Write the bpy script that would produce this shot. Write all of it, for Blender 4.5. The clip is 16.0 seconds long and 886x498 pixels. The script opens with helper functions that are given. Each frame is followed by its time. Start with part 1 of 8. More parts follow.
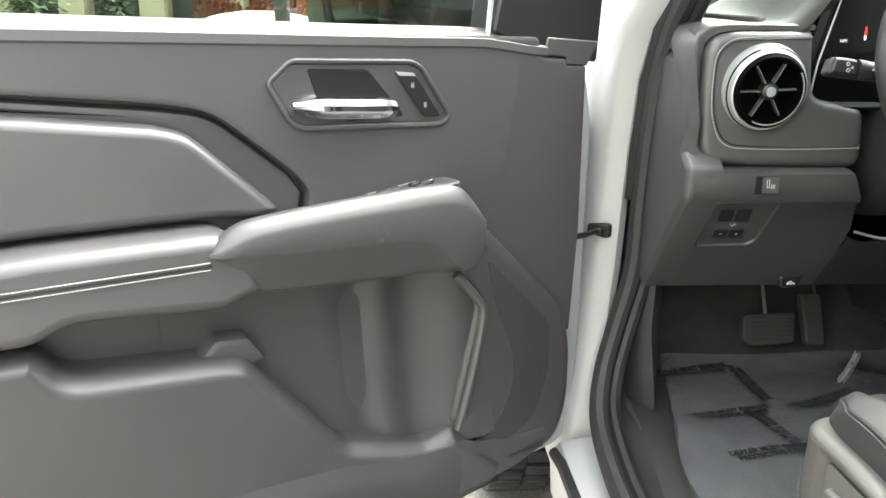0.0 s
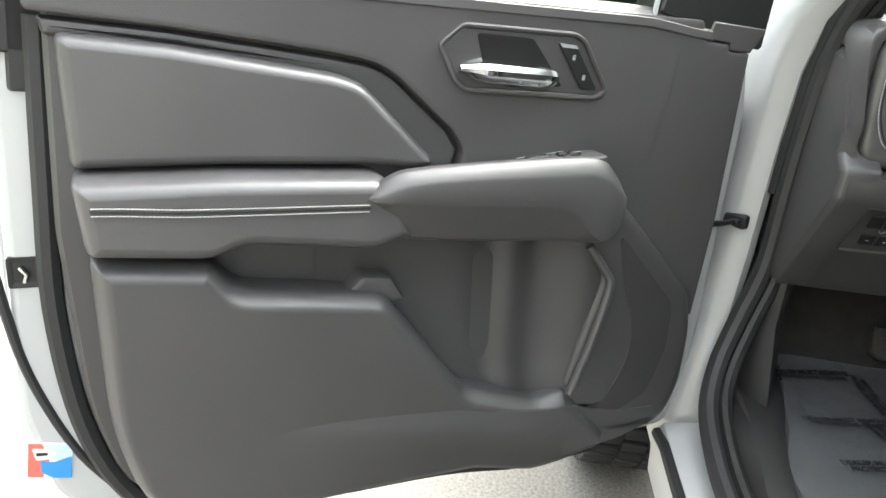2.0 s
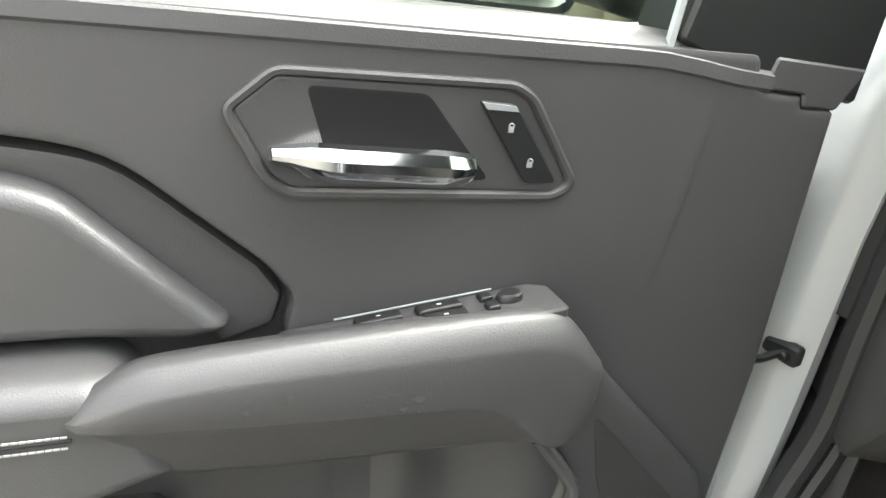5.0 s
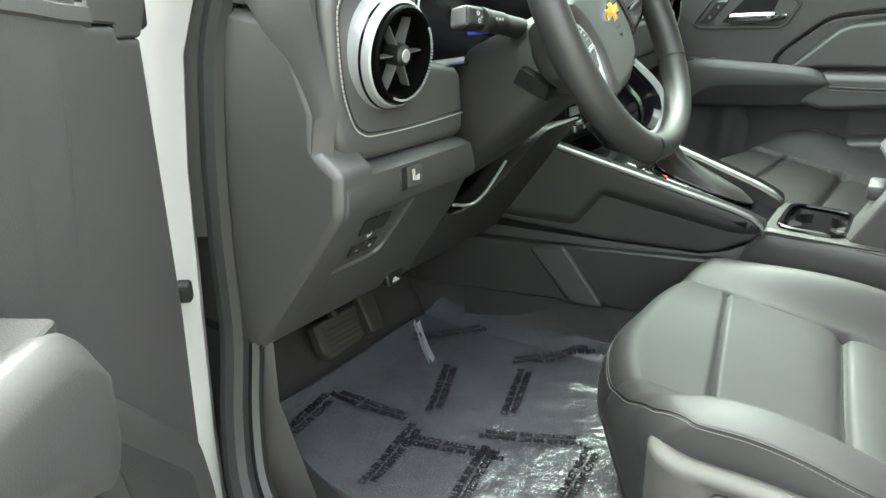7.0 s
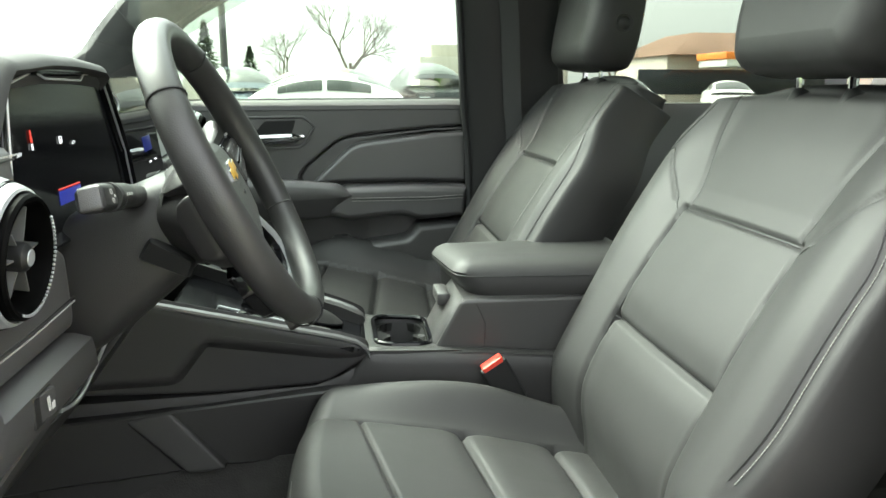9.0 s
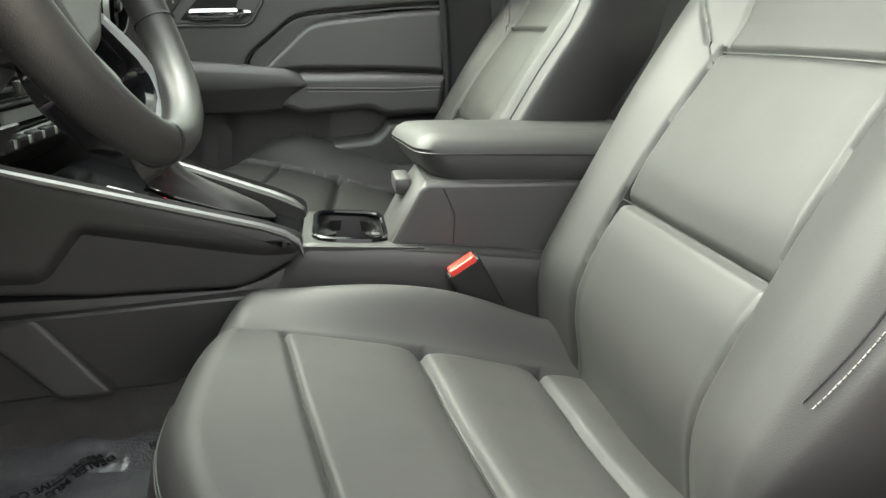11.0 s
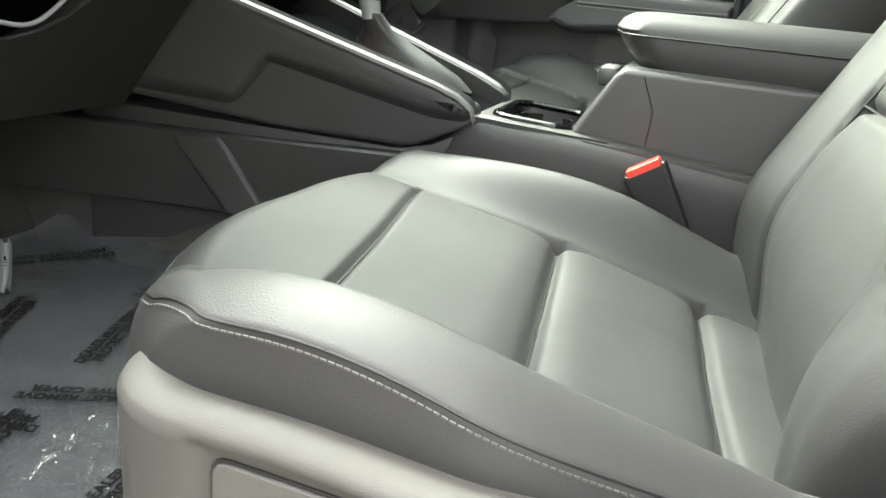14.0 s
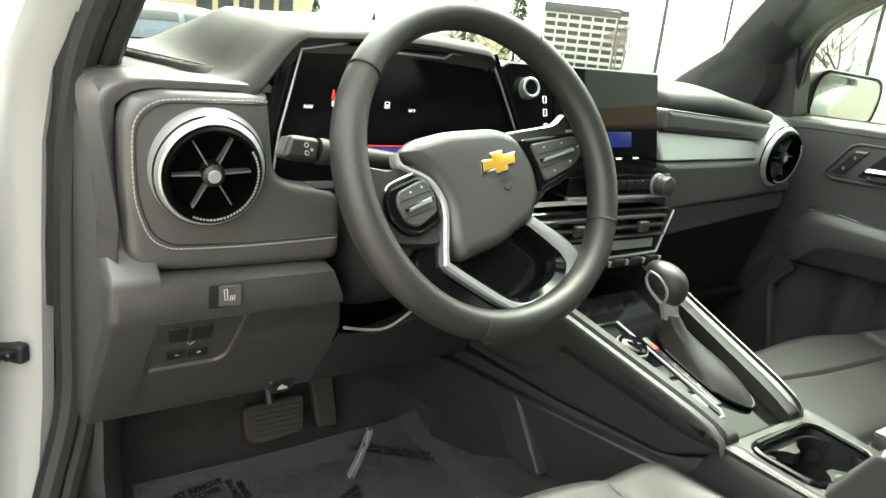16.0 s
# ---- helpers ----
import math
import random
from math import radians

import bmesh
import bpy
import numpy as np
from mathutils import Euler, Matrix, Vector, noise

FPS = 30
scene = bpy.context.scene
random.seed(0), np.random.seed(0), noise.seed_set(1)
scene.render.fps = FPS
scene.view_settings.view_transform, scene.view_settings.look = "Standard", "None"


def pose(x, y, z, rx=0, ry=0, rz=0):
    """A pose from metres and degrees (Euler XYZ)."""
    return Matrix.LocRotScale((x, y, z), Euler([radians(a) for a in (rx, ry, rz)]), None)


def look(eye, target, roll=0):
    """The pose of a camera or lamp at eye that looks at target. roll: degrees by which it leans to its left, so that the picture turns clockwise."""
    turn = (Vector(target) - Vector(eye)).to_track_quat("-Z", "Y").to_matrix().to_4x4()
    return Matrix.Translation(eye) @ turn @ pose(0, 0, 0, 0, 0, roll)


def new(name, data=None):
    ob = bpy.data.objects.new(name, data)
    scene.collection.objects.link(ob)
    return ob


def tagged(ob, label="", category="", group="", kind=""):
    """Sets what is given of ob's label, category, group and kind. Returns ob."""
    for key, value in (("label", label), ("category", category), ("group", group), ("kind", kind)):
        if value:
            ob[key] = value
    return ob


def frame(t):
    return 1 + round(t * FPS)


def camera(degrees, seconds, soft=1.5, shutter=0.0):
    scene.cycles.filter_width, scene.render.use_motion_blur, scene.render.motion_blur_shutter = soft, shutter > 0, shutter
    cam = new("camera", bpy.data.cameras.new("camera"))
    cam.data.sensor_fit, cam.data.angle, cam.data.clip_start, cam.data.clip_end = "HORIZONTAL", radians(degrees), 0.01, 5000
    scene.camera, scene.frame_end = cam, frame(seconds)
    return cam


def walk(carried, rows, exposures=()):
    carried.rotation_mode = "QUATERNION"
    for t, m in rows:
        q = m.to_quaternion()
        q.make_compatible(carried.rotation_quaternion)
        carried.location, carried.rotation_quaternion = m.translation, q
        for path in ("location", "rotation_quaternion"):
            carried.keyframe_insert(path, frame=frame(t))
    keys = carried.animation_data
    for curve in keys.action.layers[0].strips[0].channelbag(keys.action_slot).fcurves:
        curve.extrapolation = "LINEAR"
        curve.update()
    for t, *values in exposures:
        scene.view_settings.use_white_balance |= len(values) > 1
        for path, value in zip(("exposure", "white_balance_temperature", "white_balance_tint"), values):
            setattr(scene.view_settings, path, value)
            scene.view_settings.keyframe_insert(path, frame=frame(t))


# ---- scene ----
cam = camera(62.5, 16.0)
PATH = [
    (0, (0.864, -0.776, 1.186), (-1.051, -0.647, 0.623), 0.8),
    (0.5, (0.945, -0.777, 1.201), (-0.969, -0.795, 0.623), 1.6),
    (1, (0.994, -0.782, 1.207), (-0.918, -0.863, 0.626), 2.6),
    (1.5, (0.997, -0.79, 1.195), (-0.902, -0.917, 0.579), 3.9),
    (2, (0.911, -0.817, 1.195), (-0.966, -0.974, 0.522), 5.6),
    (2.5, (0.773, -0.805, 1.212), (-1.079, -0.975, 0.474), 7.4),
    (3, (0.56, -0.792, 1.24), (-1.273, -1.021, 0.474), 8.2),
    (3.2, (0.479, -0.779, 1.243), (-1.342, -1.03, 0.457), 8.4),
    (5.3, (0.414, -0.743, 1.233), (-1.429, -0.868, 0.466), 6.9),
    (5.5, (0.466, -0.751, 1.229), (-1.391, -0.742, 0.486), 5.9),
    (6, (0.588, -0.847, 1.228), (-1.216, -0.377, 0.502), 4.1),
    (6.5, (0.522, -0.953, 1.203), (-0.998, 0.142, 0.503), 1.5),
    (7, (0.324, -0.89, 1.175), (-0.708, 0.692, 0.518), -0.9),
    (7.5, (0.191, -0.804, 1.182), (-0.286, 1.043, 0.582), -1.6),
    (8, (0.148, -0.789, 1.227), (0.085, 1.143, 0.712), -1.1),
    (8.2, (0.123, -0.818, 1.243), (0.186, 1.123, 0.767), -0.7),
    (10.3, (0.109, -0.861, 1.249), (0.442, 1.065, 0.826), 0.4),
    (10.5, (0.121, -0.798, 1.221), (0.448, 1.124, 0.773), 0.6),
    (11, (0.196, -0.612, 1.086), (0.477, 1.283, 0.51), 0.8),
    (11.5, (0.298, -0.516, 0.94), (0.383, 1.34, 0.201), 0.4),
    (12, (0.306, -0.498, 0.864), (0.342, 1.284, -0.043), 3.1),
    (12.5, (0.314, -0.49, 0.843), (0.296, 1.276, -0.096), 4.1),
    (13, (0.32, -0.503, 0.849), (0.205, 1.239, -0.127), 4.6),
    (13.5, (0.338, -0.522, 0.878), (0.057, 1.261, 0.016), 5.1),
    (14, (0.379, -0.542, 0.954), (-0.156, 1.266, 0.287), 5.9),
    (14.5, (0.458, -0.575, 1.079), (-0.419, 1.113, 0.46), 6.8),
    (15, (0.532, -0.547, 1.19), (-0.66, 0.945, 0.596), 7.3),
    (15.5, (0.563, -0.517, 1.249), (-0.841, 0.792, 0.686), 7.1),
    (16, (0.581, -0.512, 1.265), (-0.945, 0.667, 0.737), 6.5),
]
walk(cam, [(t, look(eye, target, roll)) for t, eye, target, roll in PATH],
     [(0.0, 3.5, 6800, 7), (1.5, 3.0, 6700, 6), (2.5, 3.0, 6450, 6), (3.0, 3.3, 6600, 5), (5.5, 3.2, 6700, 4), (7.0, 3.7, 6600, 1), (8.2, 3.5, 6700, 2), (10.3, 2.75, 6900, 8), (11.0, 3.3, 7000, 10), (11.5, 3.45, 7000, 11), (12.0, 3.25, 7100, 14), (12.5, 3.38, 7200, 14), (13.5, 3.65, 6900, 7), (15.0, 3.85, 6900, 8), (16.0, 3.5, 7200, 5)])


# ---- daylight: bright overcast sky with a weak, wide sun ----
world = bpy.data.worlds.new("overcast_sky")
scene.world = world
world.use_nodes = True
wn, wl = world.node_tree.nodes, world.node_tree.links
sky = wn.new("ShaderNodeTexSky")
sky.sky_type = "NISHITA"
sky.sun_disc = False
sky.sun_elevation, sky.sun_rotation = radians(52), radians(309)
sky.dust_density, sky.ozone_density, sky.air_density = 4.0, 1.0, 1.0
cloud = wn.new("ShaderNodeHueSaturation")
cloud.inputs["Saturation"].default_value = 0.18
wl.new(sky.outputs["Color"], cloud.inputs["Color"])
# An overcast sky is three times as bright overhead as at the horizon.
where, axes, rise = wn.new("ShaderNodeTexCoord"), wn.new("ShaderNodeSeparateXYZ"), wn.new("ShaderNodeMapRange")
wl.new(where.outputs["Generated"], axes.inputs["Vector"])
wl.new(axes.outputs["Z"], rise.inputs["Value"])
# The cloud's tone stays even down to the horizon.
floor_z, aim = wn.new("ShaderNodeMath"), wn.new("ShaderNodeCombineXYZ")
floor_z.operation = "MAXIMUM"
floor_z.inputs[1].default_value = 0.25
wl.new(axes.outputs["Z"], floor_z.inputs[0])
wl.new(axes.outputs["X"], aim.inputs["X"])
wl.new(axes.outputs["Y"], aim.inputs["Y"])
wl.new(floor_z.outputs["Value"], aim.inputs["Z"])
wl.new(aim.outputs["Vector"], sky.inputs["Vector"])
rise.inputs["To Min"].default_value, rise.inputs["To Max"].default_value = 0.52, 2.35
dome = wn.new("ShaderNodeMix")
dome.data_type, dome.blend_type = "RGBA", "MULTIPLY"
dome.inputs["Factor"].default_value = 1.0
wl.new(cloud.outputs["Color"], dome.inputs["A"])
wl.new(rise.outputs["Result"], dome.inputs["B"])
wl.new(dome.outputs["Result"], wn["Background"].inputs["Color"])
wn["Background"].inputs["Strength"].default_value = 0.145

sun = new("sun", bpy.data.lights.new("sun", "SUN"))
sun.data.energy, sun.data.angle, sun.data.color = 0.85, radians(60), (1.0, 0.95, 0.88)
sun.matrix_world = look((-5.2, 4.2, 8.0), (0, 0, 0))

# ---- materials ----
def material(name, color, rough=0.5, metal=0.0, grain=0.0, grain_size=600.0, blotch=0.12, blotch_size=9.0, spec=0.5, coat=0.0, rough_var=0.08, kind="noise"):
    """A node material: base colour with broad blotches, roughness variation and a fine bump."""
    m = bpy.data.materials.new(name)
    m.use_nodes = True
    n, l = m.node_tree.nodes, m.node_tree.links
    b = n["Principled BSDF"]
    b.inputs["Metallic"].default_value = metal
    b.inputs["Specular IOR Level"].default_value = spec
    b.inputs["Coat Weight"].default_value = coat
    b.inputs["Coat Roughness"].default_value = 0.04
    co = n.new("ShaderNodeTexCoord")
    big = n.new("ShaderNodeTexNoise")
    big.inputs["Scale"].default_value, big.inputs["Detail"].default_value = blotch_size, 5.0
    l.new(co.outputs["Object"], big.inputs["Vector"])
    ramp = n.new("ShaderNodeMix")
    ramp.data_type = "RGBA"
    ramp.inputs["A"].default_value = (*[c * (1 - blotch) for c in color], 1)
    ramp.inputs["B"].default_value = (*[min(1, c * (1 + blotch)) for c in color], 1)
    l.new(big.outputs["Fac"], ramp.inputs["Factor"])
    l.new(ramp.outputs["Result"], b.inputs["Base Color"])
    rr = n.new("ShaderNodeMapRange")
    rr.inputs["To Min"].default_value, rr.inputs["To Max"].default_value = max(0.02, rough - rough_var), min(1, rough + rough_var)
    l.new(big.outputs["Fac"], rr.inputs["Value"])
    l.new(rr.outputs["Result"], b.inputs["Roughness"])
    if grain:
        if kind == "leather":
            fine = n.new("ShaderNodeTexVoronoi")
            fine.feature = "DISTANCE_TO_EDGE"
            out = fine.outputs["Distance"]
        else:
            fine = n.new("ShaderNodeTexNoise")
            fine.inputs["Detail"].default_value = 2.0
            out = fine.outputs["Fac"]
        fine.inputs["Scale"].default_value = grain_size
        l.new(co.outputs["Object"], fine.inputs["Vector"])
        bump = n.new("ShaderNodeBump")
        bump.inputs["Strength"].default_value, bump.inputs["Distance"].default_value = grain, 0.001
        l.new(out, bump.inputs["Height"])
        l.new(bump.outputs["Normal"], b.inputs["Normal"])
    return m


def glowing(name, color, power):
    m = bpy.data.materials.new(name)
    m.use_nodes = True
    b = m.node_tree.nodes["Principled BSDF"]
    b.inputs["Base Color"].default_value = (0.01, 0.01, 0.01, 1)
    b.inputs["Emission Color"].default_value = (*color, 1)
    b.inputs["Emission Strength"].default_value = power
    return m


def clear(name, tint, rough=0.0, gloss=0.05):
    """Thin glass or film: mostly clear, with a mirror reflection."""
    m = bpy.data.materials.new(name)
    m.use_nodes = True
    n, l = m.node_tree.nodes, m.node_tree.links
    n.remove(n["Principled BSDF"])
    t, g, mix, fr = n.new("ShaderNodeBsdfTransparent"), n.new("ShaderNodeBsdfGlossy"), n.new("ShaderNodeMixShader"), n.new("ShaderNodeLayerWeight")
    fr.inputs["Blend"].default_value = 0.5
    pw, ml = n.new("ShaderNodeMath"), n.new("ShaderNodeMath")
    pw.operation, ml.operation = "POWER", "MULTIPLY_ADD"
    pw.inputs[1].default_value, ml.inputs[1].default_value, ml.inputs[2].default_value = 5.0, 1.0 - gloss, gloss
    t.inputs["Color"].default_value = (*tint, 1)
    g.inputs["Roughness"].default_value = rough
    l.new(fr.outputs["Facing"], pw.inputs[0])
    l.new(pw.outputs["Value"], ml.inputs[0])
    l.new(ml.outputs["Value"], mix.inputs["Fac"])
    l.new(t.outputs["BSDF"], mix.inputs[1])
    l.new(g.outputs["BSDF"], mix.inputs[2])
    l.new(mix.outputs["Shader"], n["Material Output"].inputs["Surface"])
    return m


PLASTIC = material("dark_grained_plastic", (0.043, 0.0412, 0.0420), 0.40, spec=0.7, grain=0.35, grain_size=900, blotch=0.10)
PLASTIC_UP = material("soft_upper_plastic", (0.051, 0.0487, 0.0498), 0.42, spec=0.6, grain=0.3, grain_size=800, blotch=0.08)
PLASTIC_LOW = material("hard_lower_plastic", (0.021, 0.0200, 0.0204), 0.46, spec=0.5, grain=0.4, grain_size=1000, blotch=0.10)
DASH_TOP = material("matt_dash_top", (0.030, 0.029, 0.0295), 0.68, spec=0.4, grain=0.35, grain_size=700, blotch=0.10)
BLACK_PLASTIC = material("black_plastic", (0.009, 0.009, 0.0095), 0.45, grain=0.15, grain_size=700)
LEATHER = material("black_leatherette", (0.061, 0.0588, 0.0602), 0.36, spec=0.65, grain=0.22, grain_size=420, blotch=0.10, kind="leather")
DARK_LEATHER = material("dark_leather", (0.023, 0.0222, 0.0222), 0.42, grain=0.2, grain_size=450, blotch=0.08, kind="leather")
SEAT = material("seat_leatherette", (0.028, 0.0272, 0.0274), 0.55, spec=0.44, grain=0.16, grain_size=520, blotch=0.08, blotch_size=14, kind="leather")
RUBBER = material("black_rubber", (0.014, 0.014, 0.015), 0.6, grain=0.2, grain_size=300)
PAINT = material("white_car_paint", (0.37, 0.38, 0.38), 0.3, coat=0.4, blotch=0.02, rough_var=0.04)
CHROME = material("chrome", (0.60, 0.61, 0.62), 0.08, metal=1.0, blotch=0.03, rough_var=0.03)
SATIN = material("satin_silver", (0.40, 0.41, 0.42), 0.38, metal=0.5, blotch=0.03, grain=0.05, grain_size=1500)
SATIN_DIM = material("dim_satin_trim", (0.20, 0.20, 0.20), 0.40, metal=0.5, blotch=0.03, grain=0.05, grain_size=1500)
DIM_MARK = material("faded_print", (0.22, 0.22, 0.22), 0.6)
GLOSS_BLACK = material("gloss_black", (0.005, 0.005, 0.006), 0.10, spec=0.3, blotch=0.05, rough_var=0.03)
# Near-black that stands in for deep shade in openings; also the windscreen border.
NEAR_BLACK = material("matt_near_black", (0.0015, 0.0015, 0.0015), 0.5, spec=0.03)
SCREEN = material("dark_screen_glass", (0.003, 0.003, 0.004), 0.12, spec=0.08, blotch=0.05, rough_var=0.03)
CARPET = material("dark_carpet", (0.046, 0.0445, 0.044), 0.95, grain=1.0, grain_size=350, blotch=0.35, blotch_size=25, spec=0.1)
STITCH = material("light_grey_thread", (0.34, 0.333, 0.32), 0.8, grain=0.5, grain_size=2000)
SEAT_STITCH = material("grey_thread", (0.085, 0.082, 0.078), 0.8, grain=0.5, grain_size=2000)
WHITE_MARK = material("white_print", (0.45, 0.45, 0.45), 0.6)
RED = material("red_plastic", (0.75, 0.05, 0.03), 0.4)
GOLD = material("gold_emblem", (0.75, 0.42, 0.06), 0.3, metal=0.5)
BELT = material("grey_webbing", (0.05, 0.05, 0.05), 0.8, grain=0.5, grain_size=700)
HEADLINER = material("grey_headliner", (0.07, 0.068, 0.066), 0.95, grain=0.4, grain_size=500)
MIRROR = material("mirror_glass", (0.86, 0.88, 0.88), 0.02, metal=1.0, blotch=0.01, rough_var=0.01)
WINDSCREEN = clear("windscreen_glass", (0.55, 0.625, 0.585))
GLASS = clear("window_glass", (0.58, 0.635, 0.58))
REAR_GLASS = clear("tinted_rear_glass", (0.50, 0.53, 0.49))
FILM = clear("clear_plastic_film", (0.82, 0.83, 0.85), rough=0.12, gloss=0.07)
milk, haze = FILM.node_tree.nodes.new("ShaderNodeBsdfDiffuse"), FILM.node_tree.nodes.new("ShaderNodeMixShader")
milk.inputs["Color"].default_value = (0.33, 0.345, 0.37, 1)
haze.inputs["Fac"].default_value = 0.16
FILM.node_tree.links.new(FILM.node_tree.nodes["Transparent BSDF"].outputs["BSDF"], haze.inputs[1])
FILM.node_tree.links.new(milk.outputs["BSDF"], haze.inputs[2])
FILM.node_tree.links.new(haze.outputs["Shader"], FILM.node_tree.nodes["Mix Shader"].inputs[1])
INSERT = material("glossy_insert_plastic", (0.02, 0.02, 0.02), 0.14, spec=0.6, blotch=0.05, rough_var=0.03)
MAT = material("dark_mat_carpet", (0.045, 0.0435, 0.0435), 0.95, grain=1.0, grain_size=350, blotch=0.35, blotch_size=25, spec=0.1)
PEDAL = material("worn_pedal_rubber", (0.036, 0.033, 0.030), 0.7, grain=0.4, grain_size=500, blotch=0.25, blotch_size=40)
SHIELD = material("seat_shield_plastic", (0.068, 0.0645, 0.060), 0.54, spec=0.35, grain=0.4, grain_size=2400, blotch=0.12, blotch_size=20)
SHIELD_SMOOTH = material("seat_switch_plastic", (0.074, 0.0705, 0.066), 0.42, grain=0.08, grain_size=1500, blotch=0.05)


def speaker_material(turn):
    """Dark plastic with rows of small round holes, turned about z to lie along the door."""
    m = material("perforated_speaker_plastic", (0.035, 0.034, 0.035), 0.5)
    n, l = m.node_tree.nodes, m.node_tree.links
    co, turned, v, holes, paint = n.new("ShaderNodeTexCoord"), n.new("ShaderNodeMapping"), n.new("ShaderNodeTexVoronoi"), n.new("ShaderNodeMapRange"), n.new("ShaderNodeMix")
    turned.vector_type = "TEXTURE"
    turned.inputs["Rotation"].default_value = (0, 0, -turn)
    turned.inputs["Scale"].default_value = (1, 1e6, 1)
    v.inputs["Scale"].default_value, v.inputs["Randomness"].default_value = 330.0, 0.0
    l.new(co.outputs["Object"], turned.inputs["Vector"])
    l.new(turned.outputs["Vector"], v.inputs["Vector"])
    holes.inputs["From Min"].default_value, holes.inputs["From Max"].default_value = 0.22, 0.36
    l.new(v.outputs["Distance"], holes.inputs["Value"])
    paint.data_type = "RGBA"
    paint.inputs["A"].default_value, paint.inputs["B"].default_value = (0.004, 0.004, 0.004, 1), (0.040, 0.0385, 0.039, 1)
    l.new(holes.outputs["Result"], paint.inputs["Factor"])
    l.new(paint.outputs["Result"], n["Principled BSDF"].inputs["Base Color"])
    bump = n.new("ShaderNodeBump")
    bump.inputs["Strength"].default_value, bump.inputs["Distance"].default_value = 0.4, 0.001
    l.new(holes.outputs["Result"], bump.inputs["Height"])
    l.new(bump.outputs["Normal"], n["Principled BSDF"].inputs["Normal"])
    return m


SPEAKER_OPEN, SPEAKER_SHUT = speaker_material(radians(60.67)), speaker_material(0.0)

# ---- building helpers ----
def finish(name, bm, mat, parent=None, label="", smooth=35):
    bmesh.ops.remove_doubles(bm, verts=bm.verts[:], dist=1e-5)
    bmesh.ops.recalc_face_normals(bm, faces=bm.faces[:])
    me = bpy.data.meshes.new(name)
    bm.to_mesh(me)
    bm.free()
    me.materials.append(mat)
    me.polygons.foreach_set("use_smooth", [True] * len(me.polygons))
    me.set_sharp_from_angle(angle=radians(smooth))
    ob = new(name, me)
    if parent:
        ob.parent = parent
    if label:
        ob["label"] = label
    return ob


def part(name, bm, mat, parent, label="", smooth=35):
    return finish(name, bm, mat, parent, label, smooth)


def thing(name, label, category, group="", kind="", at=(0, 0, 0)):
    """An empty at the base of a thing; its parts are built in world places."""
    ob = new(name)
    ob.empty_display_size = 0.05
    return tagged(ob, label, category, group, kind)


def inset(poly, d):
    """The outline (counter-clockwise corners) moved inwards by d."""
    out, k = [], len(poly)
    for i in range(k):
        p, a, b = poly[i], poly[i - 1], poly[(i + 1) % k]
        e, f = (p - a).normalized(), (b - p).normalized()
        n1, n2 = Vector((-e.y, e.x)), Vector((-f.y, f.x))
        m = n1 + n2
        if m.length < 1e-4:
            m = n1.copy()
        m.normalize()
        out.append(p + m * d / max(0.55, m.dot(n1)))
    return out


def rounded(poly, r=0.01, n=4, d=0.0):
    """A closed outline, counter-clockwise, moved inwards by d, with its corners rounded; a corner may give its own radius."""
    pts = [Vector(p[:2]) for p in poly]
    rad = [p[2] if len(p) > 2 else r for p in poly]
    if area(pts) < 0:
        pts.reverse()
        rad.reverse()
    k, out = len(pts), []
    turn = [(pts[i] - pts[i - 1]).cross(pts[(i + 1) % k] - pts[i]) for i in range(k)]
    if d:
        pts = inset(pts, d)
    for i in range(k):
        p, a, b = pts[i], pts[i - 1] - pts[i], pts[(i + 1) % k] - pts[i]
        w = max(0.0005, rad[i] - d) if turn[i] > 0 else rad[i] + d
        w = min(w, a.length * 0.45, b.length * 0.45)
        a, b = p + a.normalized() * w, p + b.normalized() * w
        for j in range(n + 1):
            t = j / n
            out.append(a * (1 - t) ** 2 + p * 2 * t * (1 - t) + b * t * t)
    return out


def area(poly):
    return sum(poly[i - 1].x * poly[i].y - poly[i].x * poly[i - 1].y for i in range(len(poly))) / 2


def pillow(bm, put, poly, profile, r=0.01, n=4, back=True):
    """A moulded panel: outline rings at (inset, height), closed by a flat cap. put maps (u, v, h) to the world."""
    last = None
    for d, h in profile:
        ring = [bm.verts.new(put(p.x, p.y, h)) for p in rounded(poly, r, n, d)]
        if last:
            for i in range(len(ring)):
                bm.faces.new((last[i - 1], last[i], ring[i], ring[i - 1]))
        elif back:
            bm.faces.new(ring[::-1])
        last = ring
    bm.faces.new(last)
    return bm


def soft(h, r, base=-0.01):
    """A profile with a rounded edge of radius r up to the height h."""
    pts = [(0, base), (0, h - r)]
    for k in (0.25, 0.5, 0.75, 1.0):
        a = k * math.pi / 2
        pts.append((r * (1 - math.cos(a)), h - r + r * math.sin(a)))
    return pts + [(r * 1.6, h)]


def loft(bm, rings, closed=True, caps=True):
    rows = [[bm.verts.new(p) for p in ring] for ring in rings]
    for a, b in zip(rows, rows[1:]):
        k = len(a)
        for i in range(k if closed else k - 1):
            j = (i + 1) % k
            bm.faces.new((a[i], a[j], b[j], b[i]))
    if caps and closed:
        bm.faces.new(rows[0][::-1])
        bm.faces.new(rows[-1])
    return bm


def sheet(bm, rows):
    return loft(bm, rows, closed=False, caps=False)


